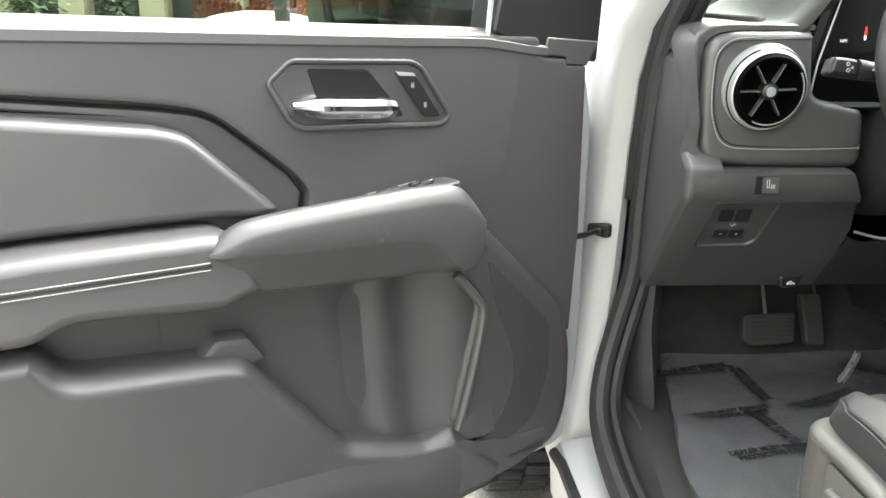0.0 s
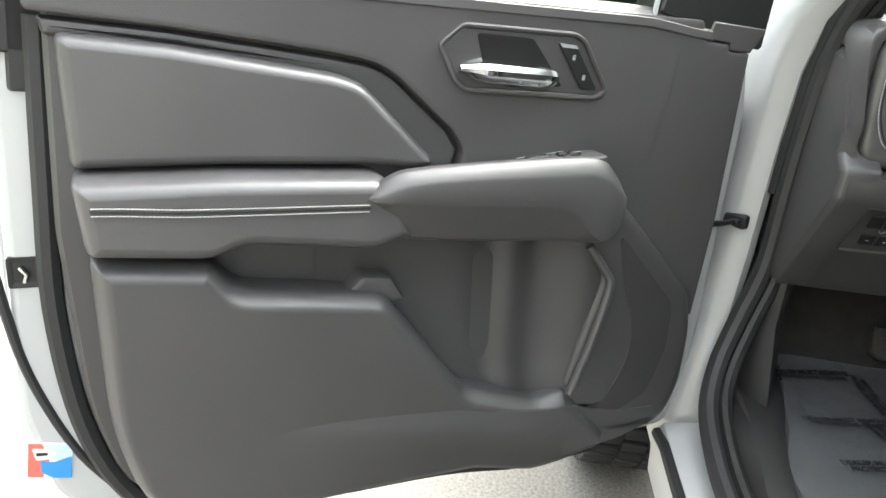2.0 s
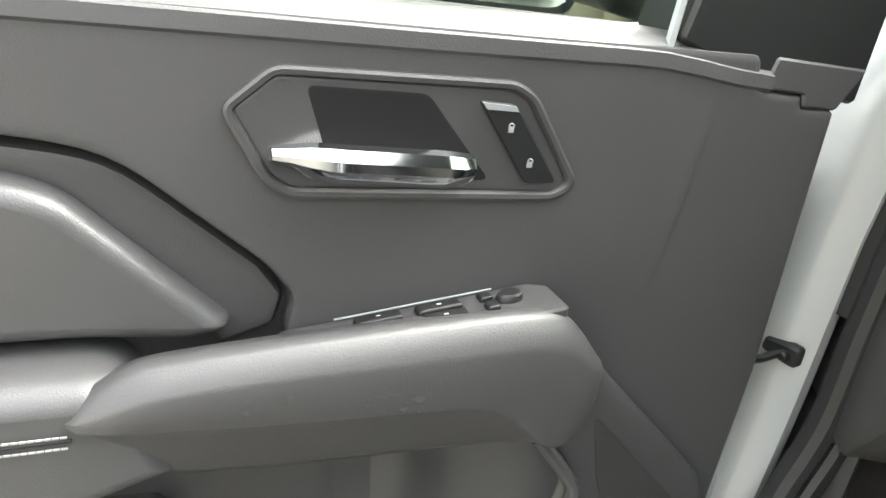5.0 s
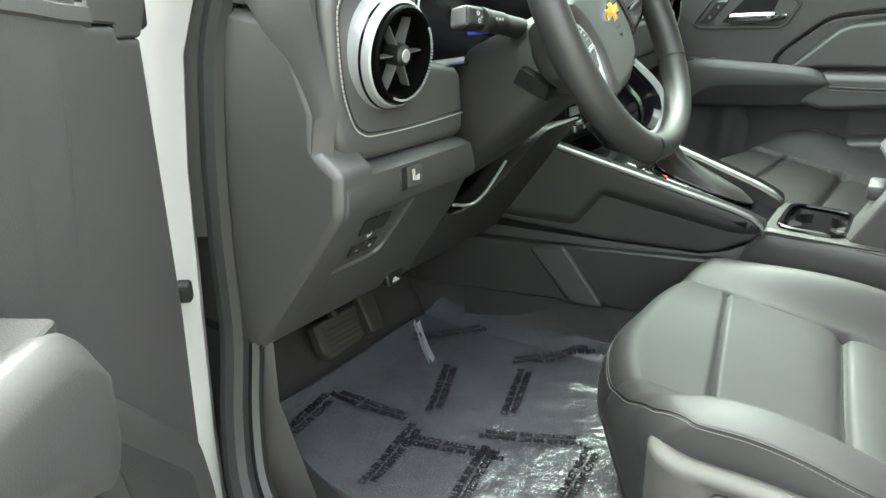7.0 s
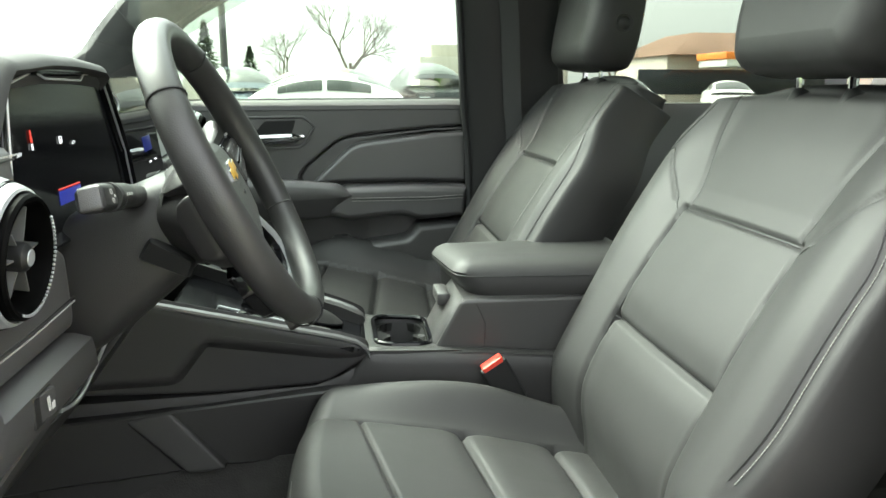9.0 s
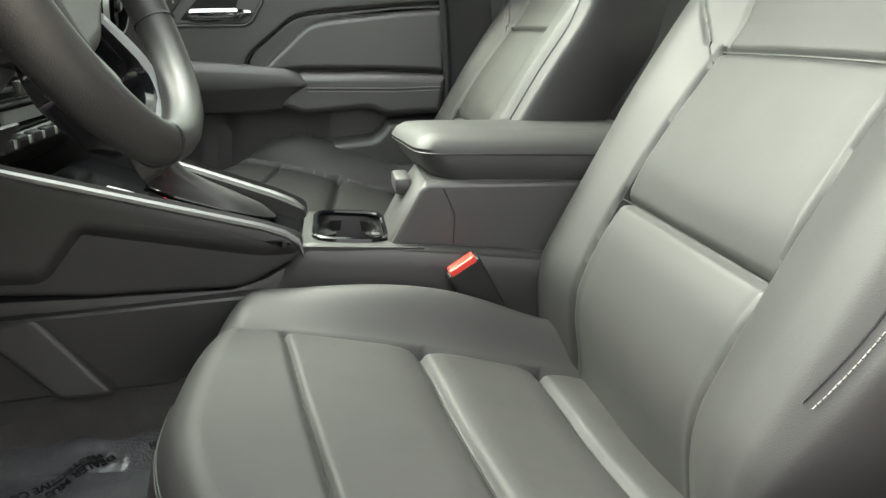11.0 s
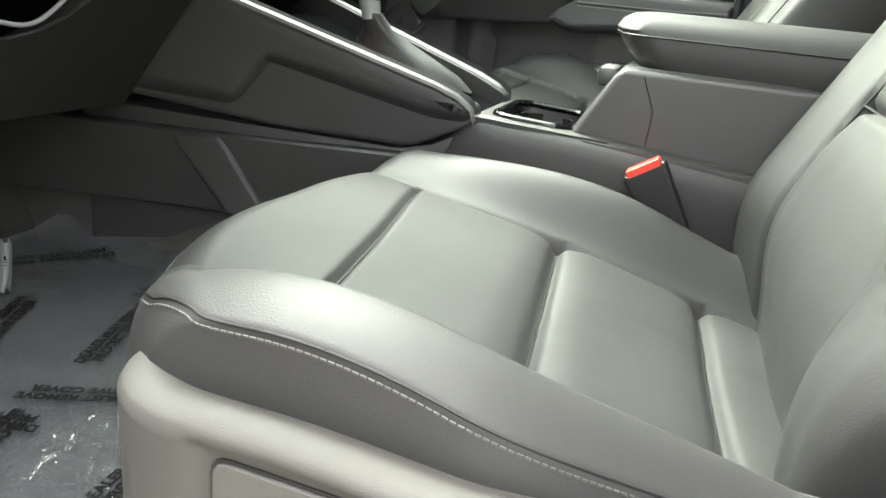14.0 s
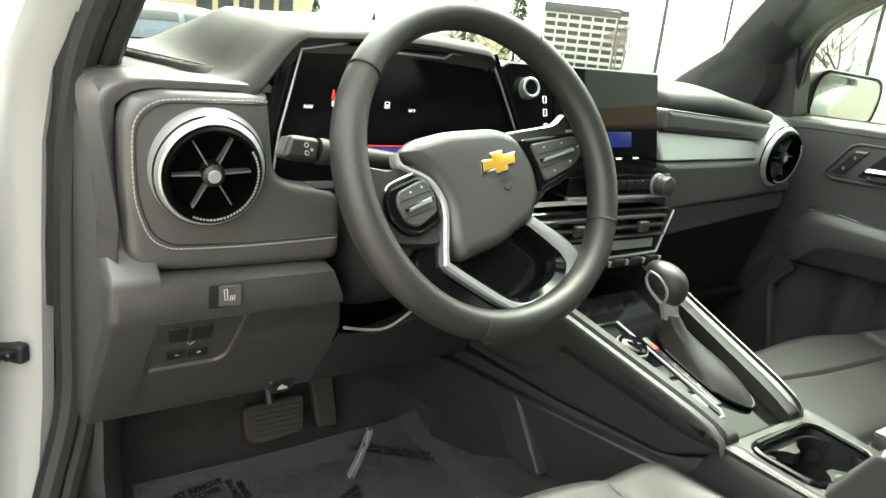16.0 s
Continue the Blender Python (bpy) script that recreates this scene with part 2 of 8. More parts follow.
def tube(bm, pts, r, n=8, closed=False, squash=1.0):
    """A round bar along points."""
    pts = [Vector(p) for p in pts]
    k, rings = len(pts), []
    side = None
    for i, p in enumerate(pts):
        a = pts[i - 1] if i or closed else p
        b = pts[(i + 1) % k] if i < k - 1 or closed else p
        d = (b - a).normalized()
        if side is None:
            side = d.orthogonal().normalized()
        side = (side - d * side.dot(d)).normalized()
        up = d.cross(side)
        rad = r(i / max(1, k - 1)) if callable(r) else r
        rings.append([p + side * math.cos(2 * math.pi * j / n) * rad + up * math.sin(2 * math.pi * j / n) * rad * squash for j in range(n)])
    if closed:
        rings.append(rings[0])
        return loft(bm, rings, caps=False)
    return loft(bm, rings)


def revolve(bm, put, profile, n=40):
    """Turns (radius, height) pairs round the axis h of put."""
    rings = []
    for k in range(n + 1):
        a = 2 * math.pi * k / n
        rings.append([put(rad * math.cos(a), rad * math.sin(a), h) for rad, h in profile])
    return sheet(bm, rings)


def box(bm, lo, hi, r=0.004, put=None):
    """A box with bevelled edges."""
    put = put or (lambda x, y, z: Vector((x, y, z)))
    (x0, y0, z0), (x1, y1, z1) = lo, hi
    r = min(r, abs(x1 - x0) * 0.3, abs(y1 - y0) * 0.3, abs(z1 - z0) * 0.3)
    prof = [(r, z0), (r * 0.3, z0 + r * 0.3), (0, z0 + r), (0, z1 - r), (r * 0.3, z1 - r * 0.3), (r, z1)]
    return pillow(bm, put, [(x0, y0), (x1, y0), (x1, y1), (x0, y1)], prof, r=r, n=2)


def frame_map(o, eu, ev, eh):
    o, eu, ev, eh = Vector(o), Vector(eu), Vector(ev), Vector(eh)
    return lambda u, v, h: o + eu * u + ev * v + eh * h


def smooth_path(pts, n=6):
    """Points of a smooth curve through the given ones."""
    p = [Vector(q) for q in pts]
    out = []
    for i in range(len(p) - 1):
        a, b, c, d = p[max(i - 1, 0)], p[i], p[i + 1], p[min(i + 2, len(p) - 1)]
        for j in range(n):
            t = j / n
            out.append(0.5 * (2 * b + (c - a) * t + (2 * a - 5 * b + 4 * c - d) * t * t + (3 * b - a - 3 * c + d) * t ** 3))
    return out + [p[-1]]


def stitches(bm, pts, step=0.0045, length=0.003, r=0.0006):
    """Short raised threads at even steps along a line."""
    pts = [Vector(p) for p in pts]
    run = [0.0]
    for a, b in zip(pts, pts[1:]):
        run.append(run[-1] + (b - a).length)

    def at(d, i):
        while i < len(run) - 2 and run[i + 1] < d:
            i += 1
        return pts[i].lerp(pts[i + 1], min(1.0, (d - run[i]) / max(1e-9, run[i + 1] - run[i]))), i
    pos, i = 0.0, 0
    while pos + length <= run[-1]:
        s, i = at(pos, i)
        e, _ = at(pos + length, i)
        d = (e - s).normalized()
        side = d.orthogonal().normalized() * r
        up = d.cross(side).normalized() * r
        lo = [bm.verts.new(s + q) for q in (side, up, -side, -up)]
        hi = [bm.verts.new(e + q) for q in (side, up, -side, -up)]
        for k in range(4):
            bm.faces.new((lo[k - 1], lo[k], hi[k], hi[k - 1]))
        bm.faces.new(lo[::-1])
        bm.faces.new(hi)
        pos += step
    return bm


def lettering(text, size, put, mat, name, parent, label="", bold=0.0):
    """Words in the built-in font, laid flat on the plane of put (u to the right, v up)."""
    cu = bpy.data.curves.new("words", "FONT")
    cu.body, cu.size, cu.align_x, cu.align_y, cu.offset = text, size, "CENTER", "CENTER", bold
    tmp = bpy.data.objects.new("words", cu)
    scene.collection.objects.link(tmp)
    bpy.context.view_layer.update()
    me = bpy.data.meshes.new_from_object(tmp.evaluated_get(bpy.context.evaluated_depsgraph_get()))
    for v in me.vertices:
        v.co = put(v.co.x, v.co.y, 0.0)
    bpy.data.objects.remove(tmp)
    me.name = name
    me.materials.clear()
    me.materials.append(mat)
    ob = new(name, me)
    ob.parent = parent
    if label:
        ob["label"] = label
    return ob


def smoothstep(a, b, x):
    t = min(1.0, max(0.0, (x - a) / (b - a)))
    return t * t * (3 - 2 * t)


def groove(d, depth, width):
    return -depth * math.exp(-(d / width) ** 2)


def glide(rows, n):
    """Rows of numbers with n smooth steps between each pair."""
    out = []
    for i in range(len(rows) - 1):
        r0, r1, r2, r3 = rows[max(i - 1, 0)], rows[i], rows[i + 1], rows[min(i + 2, len(rows) - 1)]
        for k in range(n):
            t = k / n
            out.append([b + 0.5 * t * (c - a + t * (2 * a - 5 * b + 4 * c - d + t * (3 * (b - c) + d - a))) for a, b, c, d in zip(r0, r1, r2, r3)])
    return out + [list(rows[-1])]


def level(line, x):
    """Height of a broken line at x; its points run in either direction."""
    pts = sorted(line)
    for (x0, y0), (x1, y1) in zip(pts, pts[1:]):
        if x <= x1:
            return y0 + (y1 - y0) * max(0.0, (x - x0) / (x1 - x0))
    return pts[-1][1]

# ---- doors: (a, z, d) = metres behind the hinge line, height, and depth proud of the trim's face ----
def driver_put(a, z, d):
    s, w = a + 0.186, d - 0.446
    return Vector((0.49 * s + 0.872 * w, -0.872 * s + 0.49 * w, z))


def passenger_put(a, z, d):
    return Vector((a - 0.575, 1.125 - d, z + 0.012))


UPPER_EDGE = [(1.06, 1.137), (0.925, 1.129), (0.745, 1.112, 0.03), (0.685, 1.102, 0.03), (0.592, 1.026), (0.572, 1.0, 0.02), (0.578, 0.975)]
BOLSTER = [(1.035, 1.119), (0.926, 1.112), (0.744, 1.090, 0.05), (0.712, 1.080, 0.04), (0.609, 0.983, 0.012), (0.640, 0.9745, 0.02), (0.698, 0.981), (0.87, 0.982), (1.028, 0.977)]
ARM_PAD = [(1.029, 0.974), (0.87, 0.978), (0.69, 0.976, 0.02), (0.665, 0.95, 0.02), (0.645, 0.90, 0.01), (0.70, 0.882), (0.851, 0.896, 0.03), (0.888, 0.879, 0.03), (1.018, 0.888)]
LOWER = [(1.016, 0.882), (0.889, 0.871), (0.861, 0.835, 0.02), (0.700, 0.818, 0.01), (0.672, 0.812, 0.02), (0.545, 0.657, 0.01), (0.50, 0.643, 0.02), (0.418, 0.616), (0.372, 0.628), (0.335, 0.598),
         (0.27, 0.53, 0.02), (0.300, 0.510), (0.424, 0.495), (0.52, 0.518, 0.03), (0.76, 0.510), (0.968, 0.535, 0.05), (1.006, 0.66, 0.06)]
SPEAKER_AREA = [(0.330, 0.94), (0.158, 0.775, 0.02), (0.138, 0.705, 0.03), (0.136, 0.60, 0.06), (0.162, 0.532, 0.04), (0.262, 0.527), (0.335, 0.600), (0.371, 0.630), (0.327, 0.812, 0.02), (0.366, 0.862)]
UPPER = [(1.06, 1.19)] + UPPER_EDGE + [(0.56, 0.92), (0.345, 0.92), (0.162, 0.752), (0.128, 0.72), (0.121, 0.89), (0.128, 1.145, 0.004), (0.166, 1.146, 0.003), (0.169, 1.156, 0.003), (0.214, 1.158, 0.004), (0.222, 1.186)]


def door_trim(root, put, driver):
    """The inner trim of a front door with its handle, armrest, pockets and speaker."""
    backing = [(1.045, 1.185), (1.05, 0.90), (1.030, 0.66, 0.06), (0.985, 0.525, 0.06), (0.76, 0.503), (0.52, 0.511), (0.424, 0.487), (0.28, 0.503), (0.15, 0.52, 0.04), (0.125, 0.62, 0.04), (0.118, 0.72), (0.112, 1.14), (0.21, 1.185)]
    part("trim_backing", pillow(bmesh.new(), put, backing, [(0, -0.05), (0, -0.03), (0.006, -0.022), (0.012, -0.022)], r=0.02), PLASTIC, root)
    part("upper_panel", pillow(bmesh.new(), put, UPPER, [(0, -0.03), (0, -0.004), (0.0015, -0.001), (0.004, 0.0), (0.008, 0.0)], r=0.008), PLASTIC_UP, root)
    # The rolled pad along the window line.
    roll, rows = [(1.165, -0.004), (1.172, 0.002), (1.182, 0.001), (1.192, -0.008), (1.197, -0.022), (1.196, -0.045), (1.186, -0.07)], []
    for k in range(25):
        a = 0.205 + (1.06 - 0.205) * k / 24
        drop = -0.012 * smoothstep(0.33, 0.2, a) + 0.004 * smoothstep(0.3, 1.0, a)
        rows.append([put(a, z + drop, d) for z, d in roll])
    part("window_ledge", sheet(bmesh.new(), rows), PLASTIC_UP, root)
    # A soft crease at the hinge side.
    rows = []
    for k in range(19):
        z, e = 1.150 - 0.165 * k / 18, math.sin(math.pi * (k + 0.4) / 18.8)
        rows.append([put(0.262 + 0.02 * (k / 18) ** 2 + w, z, 0.0003 + 0.0016 * h * e) for w, h in ((0.045, 0), (0.028, 0.25), (0.014, 0.65), (0.005, 0.95), (0.0, 1.0), (-0.004, 0.5), (-0.007, 0))])
    part("moulded_crease", sheet(bmesh.new(), rows), PLASTIC_UP, root)
    # Inlay band between the upper panel and the bolster.
    band = [(1.05, 1.133), (0.925, 1.126), (0.742, 1.107, 0.03), (0.684, 1.098, 0.03), (0.594, 1.024), (0.577, 0.999), (0.583, 0.975), (0.62, 0.962), (0.714, 1.075, 0.04), (0.744, 1.086, 0.05), (0.926, 1.108), (1.045, 1.113)]
    part("inlay_band", pillow(bmesh.new(), put, band, [(0, -0.03), (0, -0.016), (0.004, -0.010), (0.008, -0.009), (0.010, -0.009)], r=0.006), PLASTIC, root)
    part("bolster", pillow(bmesh.new(), put, BOLSTER, [(0, -0.02), (0, -0.008), (0.0015, -0.001), (0.004, 0.005), (0.008, 0.009), (0.013, 0.011), (0.0145, 0.011)], r=0.012), LEATHER, root, "padded black leatherette bolster")
    pad = part("armrest_pad", pillow(bmesh.new(), put, ARM_PAD, [(0, -0.02), (0, 0.018), (0.0015, 0.030), (0.005, 0.040), (0.010, 0.046), (0.017, 0.049), (0.0185, 0.049)], r=0.012), LEATHER, root, "padded armrest with pale double stitching")
    bm = bmesh.new()
    for z in (0.9455, 0.9375):
        stitches(bm, [put(0.712 + (1.012 - 0.712) * k / 30, z + 0.004 * smoothstep(0.9, 1.01, 0.712 + 0.3 * k / 30), 0.0512) for k in range(31)], step=0.0042, length=0.0036, r=0.0008)
    part("stitching", bm, STITCH, pad)
    part("seam", tube(bmesh.new(), [put(0.71 + 0.3 * k / 20, 0.9415 + 0.004 * smoothstep(0.9, 1.01, 0.71 + 0.3 * k / 20), 0.0499) for k in range(21)], 0.0012, 6), BLACK_PLASTIC, pad)
    # Grab handle: a deep bar that tapers to a point behind and turns down in front.
    # Each station: place along the door, then the heights of the bevel's upper edge, the crease, the lower crease and the underside, and the depth.
    stations = [(0.714, 0.9535, 0.953, 0.951, 0.950, 0.048), (0.706, 0.963, 0.956, 0.949, 0.940, 0.055), (0.692, 0.975, 0.961, 0.948, 0.922, 0.059), (0.675, 0.984, 0.967, 0.947, 0.905, 0.061),
                (0.655, 0.988, 0.971, 0.946, 0.895, 0.062), (0.61, 0.9925, 0.975, 0.943, 0.890, 0.063), (0.545, 0.997, 0.978, 0.940, 0.886, 0.064), (0.468, 1.001, 0.980, 0.936, 0.883, 0.064),
                (0.440, 1.002, 0.981, 0.930, 0.882, 0.064), (0.415, 1.002, 0.981, 0.916, 0.880, 0.063), (0.395, 1.000, 0.978, 0.897, 0.878, 0.062), (0.378, 0.993, 0.970, 0.886, 0.876, 0.060), (0.360, 0.976, 0.957, 0.889, 0.876, 0.056), (0.345, 0.959, 0.947, 0.900, 0.888, 0.050), (0.336, 0.949, 0.943, 0.915, 0.908, 0.044)]
    rings = []
    for a, top, cre, low, bot, dep in glide(stations, 4):
        rings.append([put(a, z, d) for z, d in ((top - 0.010, dep * 0.30), (top - 0.004, dep * 0.52), (top - 0.0008, dep * 0.62), (top, dep * 0.69), (top - 0.0010, dep * 0.76), (top - (top - cre) * 0.14, dep * 0.83),
                      (cre + (top - cre) * 0.14, dep * 0.975), (cre - (cre - low) * 0.04, dep), (cre - (cre - low) * 0.5, dep), (low + (cre - low) * 0.10, dep * 0.995), (low, dep * 0.970), (low - (low - bot) * 0.10, dep * 0.915),
                      (bot + (low - bot) * 0.16, dep * 0.66), (bot + (low - bot) * 0.05, dep * 0.60), (bot, dep * 0.50), (bot + 0.002, dep * 0.35), (bot + 0.004, -0.01), (top - (top - bot) * 0.4, -0.01))])
    grab = part("grab_handle", loft(bmesh.new(), rings), PLASTIC_UP, root, "grey moulded grab handle with pale scuffs", smooth=40)
    # Switch panel in the trough behind the grab handle.
    def swput(u, v, h):
        return put(0.585 - u, 0.976 + 0.027 * u / 0.2 + 0.98 * h, 0.001 + 0.72 * v)
    swp = part("switch_panel", pillow(bmesh.new(), swput, [(0.0, 0.0), (0.19, 0.0), (0.205, 0.012), (0.205, 0.062), (0.012, 0.062)], [(0, -0.02), (0, -0.002), (0.002, 0.0), (0.004, 0.0)], r=0.006), PLASTIC, root)
    part("panel_edge", tube(bmesh.new(), [swput(0.04, 0.004, 0.002), swput(0.16, 0.003, 0.002)], 0.0008, 6), SATIN, swp)
    if driver:
        for i in range(2):
            for j in range(2):
                u, v = 0.052 + 0.045 * i, 0.010 + 0.021 * j
                sw = part("window_switch", pillow(bmesh.new(), swput, [(u, v), (u + 0.034, v), (u + 0.034, v + 0.017), (u, v + 0.017)], soft(0.005, 0.003, 0), r=0.003), BLACK_PLASTIC, swp)
                part("symbol", box(bmesh.new(), (u + 0.015, v + 0.0075, 0.0046), (u + 0.0185, v + 0.0095, 0.0052), 0.0005, swput), WHITE_MARK, sw)
        kc = swput(0.168, 0.024, 0.0)
        kput = frame_map(kc, swput(0.178, 0.024, 0) - kc, swput(0.168, 0.034, 0) - kc, Vector((0, 0, 0.01)))
        part("mirror_knob", revolve(bmesh.new(), kput, [(0, 0.6), (0.8, 0.6), (1.0, 0.45), (1.1, 0.0)], 24), BLACK_PLASTIC, swp, "round dark mirror-adjusting knob")
        for i in range(2):
            u = 0.146
            part("mirror_switch", pillow(bmesh.new(), swput, [(u, 0.008 + 0.02 * i), (u + 0.010, 0.008 + 0.02 * i), (u + 0.010, 0.022 + 0.02 * i), (u, 0.022 + 0.02 * i)], soft(0.004, 0.002, 0), r=0.002), BLACK_PLASTIC, swp)
    # Release handle in its hexagonal bezel.
    hexa = [(0.622, 1.131), (0.592, 1.157), (0.430, 1.155), (0.414, 1.147), (0.372, 1.089), (0.372, 1.079), (0.387, 1.071), (0.580, 1.075), (0.596, 1.086)]
    bm = bmesh.new()
    last = None
    for d, h in ((-0.002, -0.004), (-0.001, 0.0035), (0.001, 0.0045), (0.004, 0.004), (0.006, 0.0), (0.0075, -0.010)):
        ring = [bm.verts.new(put(p.x, p.y, h)) for p in rounded(hexa, 0.008, 4, d)]
        if last:
            for i in range(len(ring)):
                bm.faces.new((last[i - 1], last[i], ring[i], ring[i - 1]))
        last = ring
    bezel = part("handle_bezel", bm, PLASTIC, root)
    part("bezel_floor", pillow(bmesh.new(), put, [(p.x, p.y) for p in rounded(hexa, 0.008, 1, 0.006)], [(0, -0.012), (0, 0.0005), (0.001, 0.001), (0.002, 0.001)], r=0.002, n=1), PLASTIC, bezel)
    # The finger recess is not cut in; this flat plate carries its shade as colour.
    part("finger_cup_shade", pillow(bmesh.new(), put, [(0.572, 1.1465), (0.492, 1.1445), (0.440, 1.086), (0.52, 1.083), (0.556, 1.10)], [(0, 0.0012), (0.001, 0.0016), (0.004, 0.0013), (0.005, 0.0013)], r=0.006), material("shadowed_cup_plastic", (0.012, 0.0115, 0.012), 0.65, spec=0.15), bezel, "flat dark plate standing in for the shaded finger recess")
    rings = []
    for k in range(13):
        t = k / 12
        a = 0.592 - t * (0.592 - 0.460)
        w = 0.006 + 0.007 * smoothstep(0, 0.25, t) - 0.003 * smoothstep(0.88, 1, t)
        zc = 1.0985 + 0.004 * (1 - t) - 0.001 * t
        dd = 0.004 + 0.014 * smoothstep(0, 0.3, t) + 0.004 * t - 0.006 * smoothstep(0.9, 1, t)
        rings.append([put(a, zc + y * w, dd + h) for y, h in ((1, -0.004), (0.85, 0.002), (0.3, 0.006), (-0.2, 0.005), (-0.75, 0.0), (-1, -0.004), (-0.6, -0.010), (0.6, -0.010))])
    part("release_lever", loft(bmesh.new(), rings), CHROME, root, "chrome inner release lever", smooth=25)
    lock = part("lock_switch", pillow(bmesh.new(), put, [(0.456, 1.142), (0.428, 1.140), (0.386, 1.084), (0.412, 1.084)], [(0, 0.0), (0, 0.003), (0.001, 0.004), (0.002, 0.004)], r=0.004), BLACK_PLASTIC, root)
    part("switch_tip", pillow(bmesh.new(), put, [(0.455, 1.1415), (0.4285, 1.1395), (0.425, 1.135), (0.450, 1.136)], [(0, 0.003), (0.0005, 0.0045), (0.001, 0.0045)], r=0.001), SATIN, lock)
    for a, z in ((0.430, 1.123), (0.411, 1.098)):
        part("symbol", box(bmesh.new(), (a - 0.0022, z - 0.0022, 0.00228), (a + 0.0022, z + 0.0022, 0.0048), 0.0004, put), DIM_MARK, lock)
        part("symbol", tube(bmesh.new(), [put(a + 0.002 * math.cos(g), z + 0.0022 + 0.0022 * math.sin(g), 0.0045) for g in (0, 0.8, 1.57, 2.3, 3.1)], 0.0006, 5), DIM_MARK, lock)
    # Lower panel with its map pocket, the bottle pocket and the speaker.
    part("lower_panel", pillow(bmesh.new(), put, LOWER, [(0, -0.03), (0, 0.014), (0.002, 0.020), (0.012, 0.034), (0.015, 0.0365), (0.020, 0.038), (0.022, 0.038)], r=0.008), PLASTIC, root)
    crest, foot, rows = [(0.975, 0.640), (0.83, 0.652), (0.557, 0.632), (0.50, 0.620), (0.44, 0.612), (0.36, 0.606), (0.318, 0.590), (0.26, 0.574), (0.19, 0.572)], [(0.975, 0.600), (0.925, 0.560), (0.76, 0.519), (0.60, 0.523), (0.52, 0.524), (0.424, 0.502), (0.318, 0.508), (0.25, 0.517), (0.19, 0.536)], []
    for k in range(57):
        a = 0.905 - (0.905 - 0.19) * k / 56
        zt, zb, q = level(crest, a), level(foot, a), 0.55 * smoothstep(0.90, 0.58, a) * smoothstep(0.30, 0.43, a)
        e = 0.0365 - 0.0150 * smoothstep(0.40, 0.26, a)
        rows.append([put(a, z, d) for z, d in ((zt + 0.001, e - 0.0025), (zt, e + 0.003 * q), (zt - 0.012 - 0.006 * q, e + 0.012 * q), (zt - 0.018 - 0.008 * q, e + 0.0160 * q), (zt - 0.034, e + 0.0175 * q), (0.5 * zt + 0.5 * zb, e + 0.0155 * q), (zb + 0.014, e + 0.011 * q), (zb + 0.004, e + 0.003 * q), (zb + 0.001, e - 0.0035), (zb, e - 0.0085))])
    part("kick_panel", sheet(bmesh.new(), rows), PLASTIC, root, smooth=40)
    part("ribbed_tab", pillow(bmesh.new(), put, [(0.724, 0.816), (0.703, 0.838), (0.662, 0.834), (0.640, 0.80), (0.672, 0.79)], [(0, -0.03), (0, 0.004), (0.003, 0.010), (0.008, 0.012), (0.010, 0.012)], r=0.006), PLASTIC, root)
    rows = []
    for k in range(61):
        t = k / 60
        a = 0.76 - t * (0.76 - 0.315)
        d = -0.019
        d += 0.007 * math.exp(-((a - 0.475) / 0.022) ** 2) - 0.006 * math.exp(-((a - 0.515) / 0.024) ** 2) + 0.030 * smoothstep(0.445, 0.345, a) 
        rows.append([put(a - 0.02 * (1 - v), 0.60 + 0.30 * v, d + 0.014 * smoothstep(0.35, 0.0, v) + 0.010 * smoothstep(0.8, 1.0, v)) for v in (0, 0.08, 0.16, 0.25, 0.35, 0.5, 0.65, 0.8, 0.9, 1.0)])
    part("bottle_pocket", sheet(bmesh.new(), rows), PLASTIC, root, "fluted recess of a bottle pocket")
    part("pocket_rim", tube(bmesh.new(), smooth_path([put(0.368, 0.865, 0.020), put(0.336, 0.825, 0.028), put(0.329, 0.80, 0.032), put(0.348, 0.715, 0.036), put(0.372, 0.632, 0.037)], 5), 0.0065, 10), PLASTIC, root)
    grille = part("speaker_cover", pillow(bmesh.new(), put, SPEAKER_AREA, [(0, -0.03), (0, 0.010), (0.004, 0.016), (0.010, 0.019), (0.018, 0.020), (0.020, 0.020)], r=0.014), PLASTIC, root)
    part("speaker_grille", pillow(bmesh.new(), put, [(0.318, 0.885), (0.296, 0.80), (0.262, 0.725, 0.03), (0.262, 0.66, 0.03), (0.295, 0.60), (0.33, 0.585), (0.262, 0.572), (0.208, 0.60), (0.185, 0.68), (0.19, 0.76)], [(0, 0.015), (0.002, 0.0212), (0.005, 0.0212)], r=0.02), SPEAKER_OPEN if driver else SPEAKER_SHUT, grille, "finely perforated black speaker grille")
    return grab


door = thing("driver_door", "open white truck door with dark grey trim and a chrome release lever", "car door")
grab = door_trim(door, driver_put, True)

# Painted shell of the open door: the edge faces, the black seal, the latch hole and a safety label.
edge = [(1.105, 1.135), (1.108, 0.86), (1.112, 0.66), (1.075, 0.50, 0.06), (0.90, 0.452, 0.05), (0.3, 0.445), (0.07, 0.47), (0.045, 0.60), (0.05, 1.05), (0.07, 1.14)]
part("shell", pillow(bmesh.new(), driver_put, edge, [(0, -0.17), (0.0, -0.075), (0.004, -0.060), (0.012, -0.055), (0.014, -0.055)], r=0.03), PAINT, door, "white painted steel shell")
